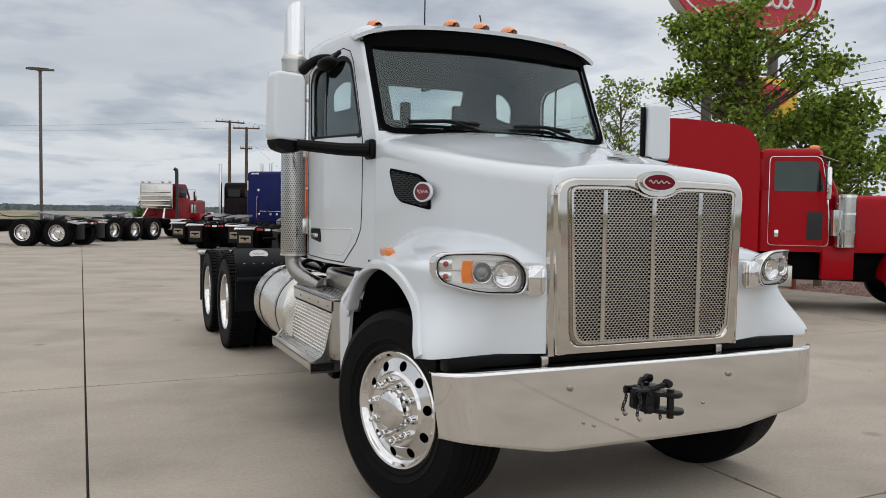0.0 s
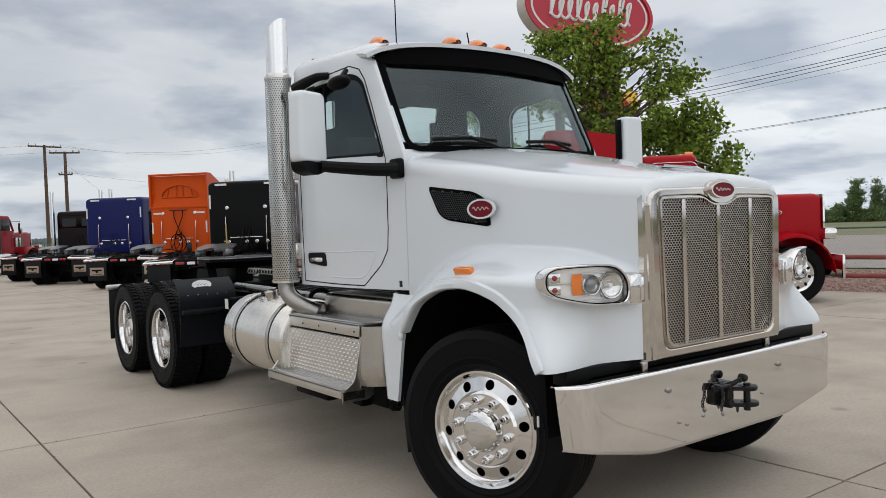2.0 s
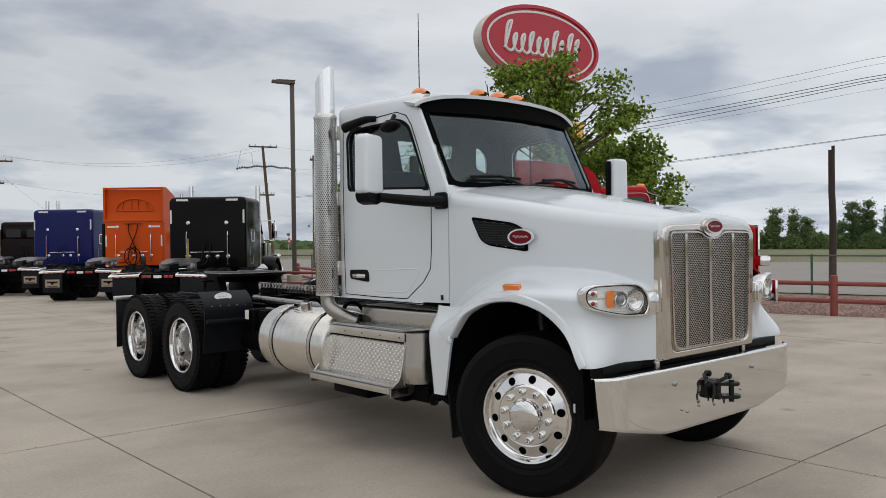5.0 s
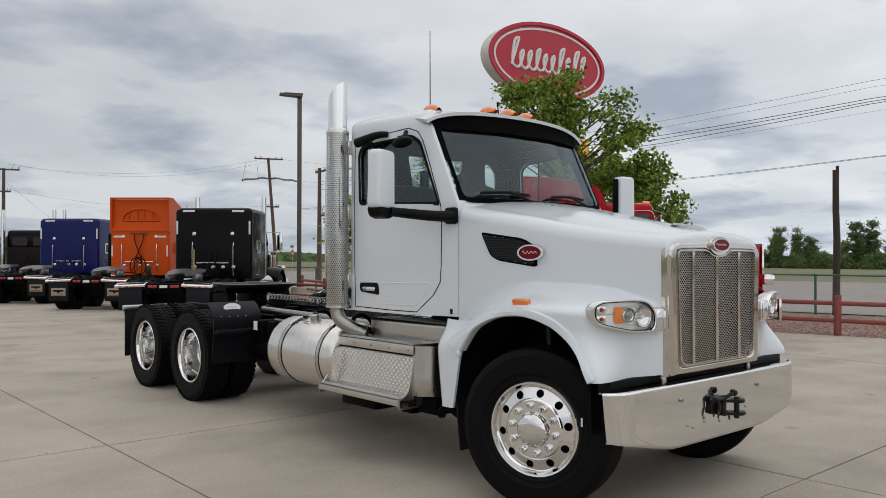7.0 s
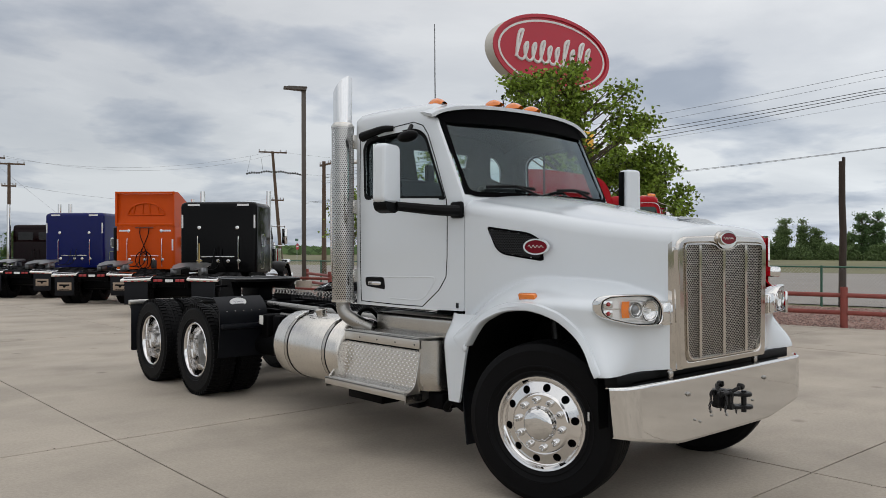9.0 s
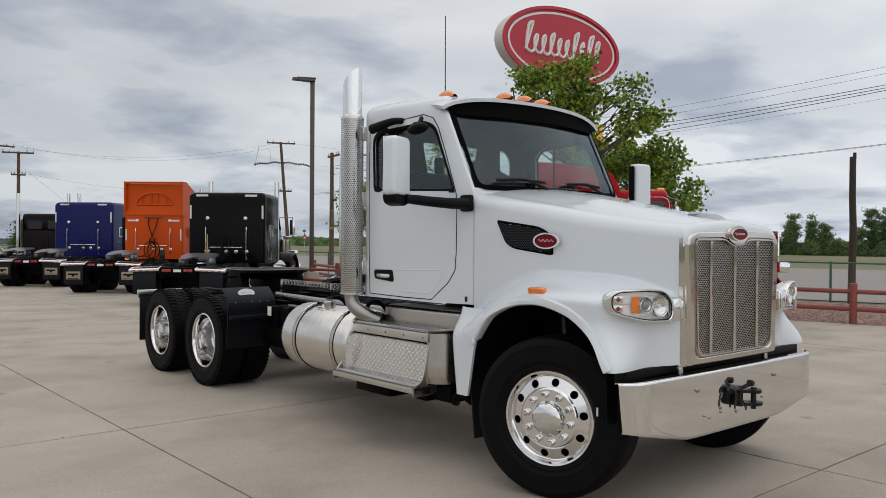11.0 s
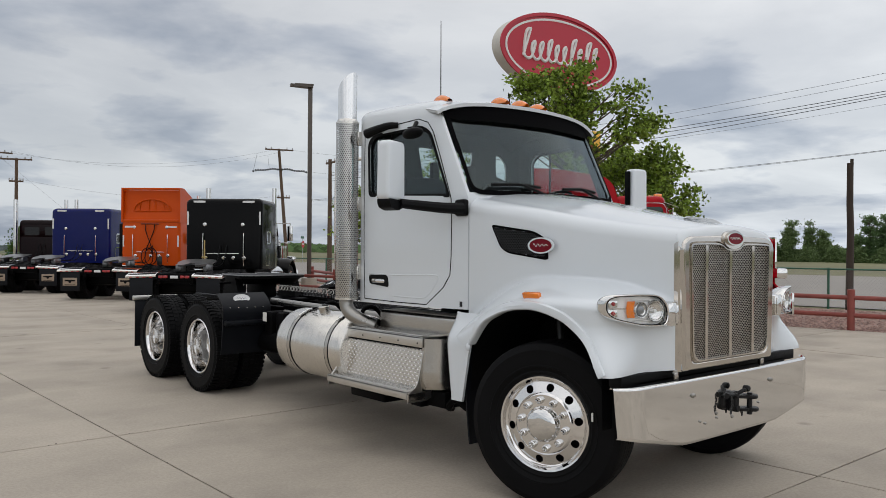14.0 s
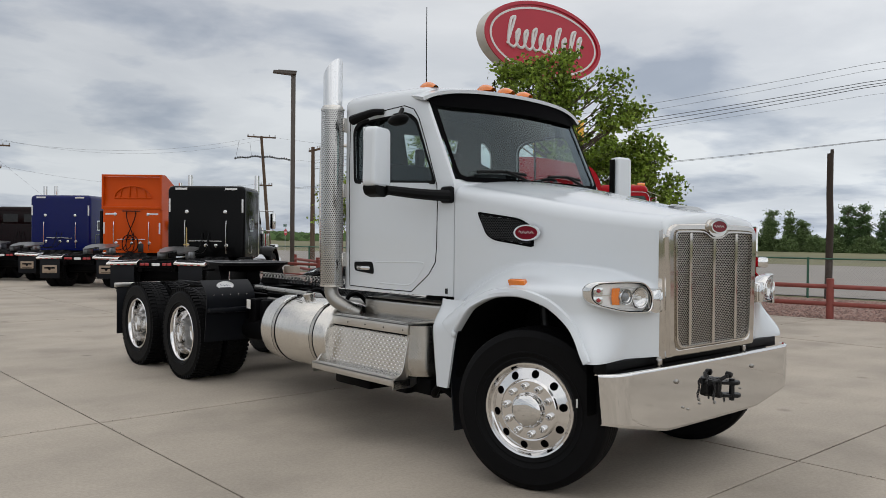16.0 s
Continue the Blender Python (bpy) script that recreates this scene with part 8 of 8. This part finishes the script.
far_grove("pale green tall tree beyond the road", [(114.0, 55.0, 4.9, 1.25), (113.0, 53.5, 5.5, 1.2), (114.0, 51.4, 5.4, 1.15), (115.0, 49.9, 4.5, 1.1), (114.0, 44.8, 3.4, 1.0)], LEAF_POPLAR, 5)
far_grove("dark green tree beyond the road", [(113.0, 42.6, 6.2, 1.5), (114.0, 40.9, 6.3, 1.5), (115.0, 38.0, 5.6, 1.9)], LEAF_FAR, 6)
far_grove("low bright green bush beyond the road", [(112.0, 59.0, 1.9, 1.9), (112.0, 56.0, 2.3, 1.7), (112.0, 50.2, 1.7, 1.6), (112.0, 47.4, 2.0, 1.6), (112.0, 44.0, 1.7, 1.7), (112.0, 39.8, 1.9, 1.8)], LEAF_POPLAR, 7)
far_grove("rounded green bush at the field's edge", [(2.9, 72.0, 2.0, 1.7), (18.0, 98.0, 3.4, 2.2)], LEAF_DARK, 8)
def far_woods(name, label, mat, a0, a1, count, tall, seed):
    """A low broken line of woods along the horizon between two compass headings."""
    rnd = random.Random(seed)
    verts, faces = [], []
    for k in range(count):
        a = math.radians(rnd.uniform(a0, a1))
        d = rnd.uniform(230, 420)
        base_z = tall * (1.0 + 0.7 * noise.noise(Vector((a * 14, 0.3, 0)))) * d / 330
        p = Vector((math.sin(a) * d, math.cos(a) * d, rnd.uniform(0, 1) ** 0.7 * max(0.3 * tall, base_z)))
        i = len(verts)
        s = rnd.uniform(0.8, 2.0) * min(1.0, 0.35 + 0.4 * tall)
        side = Vector((math.cos(a), -math.sin(a), 0))
        verts += [p - side * s, p + side * s * 0.6 + Vector((0, 0, -s * 0.5)), p + side * s + Vector((0, 0, s * 0.4)), p + Vector((0, 0, s * 0.8))]
        faces += [(i, i + 1, i + 2), (i, i + 2, i + 3)]
    tagged(raw(name, verts, faces, mat, None, label, "stuff"), "", "woods")


far_woods("far_woods", "low green woods along the horizon", LEAF_FAR, 20, 78, 6000, 1.7, 77)
# the haze over these hedges lies in their leaf colour only
far_woods("far_hedge", "low hedges along the horizon, tinted blue-grey for distance haze", LEAF_HAZE, -16, 20, 3000, 0.8, 78)

# gravel stones by the fence
verts, faces = [], []
rnd = random.Random(9)
for k in range(9000):
    p = along(rnd.uniform(-6, 5), 0.05 + rnd.uniform(0, 1) ** 1.3 * 6.3, 0)
    s = rnd.uniform(0.02, 0.055)
    i = len(verts)
    turn = rnd.uniform(0, 6.28)
    for q in range(4):
        a = turn + q * math.pi / 2
        verts.append(p + Vector((math.cos(a) * s, math.sin(a) * s * 0.8, -0.015)))
    verts.append(p + Vector((rnd.uniform(-0.3, 0.3) * s, rnd.uniform(-0.3, 0.3) * s, s * 0.55 - 0.015)))
    faces += [(i + q, i + (q + 1) % 4, i + 4) for q in range(4)]
tagged(raw("gravel_stones", verts, faces, PEBBLE, None, "loose pink gravel stones", "stuff"), "", "gravel")


# ---- concrete slabs, each with its own edges ----
pavement = thing("pavement", "broad pale concrete yard of large sawn slabs", "pavement", kind="structure")
JX, JY, SX_, SY_ = -2.62, 4.36, 3.56, 4.52
gap = 0.0075


def slab_mesh(w, d):
    bm = B()
    box(bm, gap, w - gap, gap, d - gap, -0.10, 0.0, 0.004)
    me = bpy.data.meshes.new("slab")
    bm.to_mesh(me)
    bm.free()
    me.materials.append(CONCRETE)
    return me


slab = slab_mesh(SX_, SY_)
big_slab = slab_mesh(SX_ * 3, SY_ * 3)
rng = random.Random(4)


def inside(x, y):
    return (Vector((x, y, 0)) - EDGE_P).dot(EDGE_N) < 0.0 and y < 51


def edge_slab(x0, y0, w, d):
    """A slab cut off along the paving edge."""
    poly = [(x0 + gap, y0 + gap), (x0 + w - gap, y0 + gap), (x0 + w - gap, y0 + d - gap), (x0 + gap, y0 + d - gap)]
    res = []
    for a, b in zip(poly, poly[1:] + poly[:1]):
        da, db = ((Vector((*p, 0)) - EDGE_P).dot(EDGE_N) for p in (a, b))
        if da < 0:
            res.append(a)
        if (da < 0) != (db < 0):
            t = da / (da - db)
            res.append((a[0] + (b[0] - a[0]) * t, a[1] + (b[1] - a[1]) * t))
    if len(res) > 2:
        bm = B()
        prism(bm, res, "z", -0.10, 0.0)
        part("slab", bm, CONCRETE, pavement)


def lay(x0, y0, w, d, mesh):
    corners = [inside(x0 + a * w, y0 + b * d) for a in (0, 1) for b in (0, 1)]
    if all(corners):
        ob = new("slab", mesh)
        ob.parent = pavement
        ob.location = (x0, y0, rng.uniform(-0.002, 0.0015))
    elif any(corners):
        edge_slab(x0, y0, w, d)


wide_slab = slab_mesh(SX_ + 0.28, SY_)
for i in range(-3, 6):
    for j in range(-3, 6):
        lay(JX + i * SX_ + (0.28 if i > 1 else 0.0), JY + j * SY_, SX_ + (0.28 if i == 1 else 0.0), SY_, wide_slab if i == 1 else slab)
for i in range(-6, 3):
    for j in range(-4, 4):
        if not (-1 <= i <= 1 and -1 <= j <= 1):
            lay(JX + i * SX_ * 3, JY + j * SY_ * 3, SX_ * 3, SY_ * 3, big_slab)

# dirt, crumbs and weeds caught in the joints
rng = random.Random(21)
verts, faces = [], []
for k in range(2600):
    along_y = rng.random() < 0.5
    line = rng.randrange(-2, 6)
    if along_y:
        x, y = JX + line * SX_ + (0.28 if line > 1 else 0.0) + rng.gauss(0, 0.010), rng.uniform(-9, 30)
    else:
        x, y = rng.uniform(-12, 12), JY + line * SY_ + rng.gauss(0, 0.010)
    # crumbs gather in stretches
    if math.sin(x * 2.1 + line) + math.sin(y * 1.7 + 2 * line) + rng.uniform(-0.6, 0.6) < 0.2 or not inside(x, y):
        continue
    r, i = rng.uniform(0.003, 0.008), len(verts)
    turn = rng.uniform(0, 6.28)
    for q in range(5):
        a = turn + q * 1.2566
        verts.append((x + r * math.cos(a) * rng.uniform(0.6, 1.4), y + r * math.sin(a) * rng.uniform(0.6, 1.4), 0.0005))
    verts.append((x, y, 0.002 + r * 0.4))
    faces += [(i + q, i + (q + 1) % 5, i + 5) for q in range(5)]
crumbs = raw("joint_crumbs", verts, faces, JOINT, None, "dark dirt crumbs along the slab joints", kind="stuff")
tagged(crumbs, "dark dirt crumbs along the slab joints", "dirt", kind="stuff")
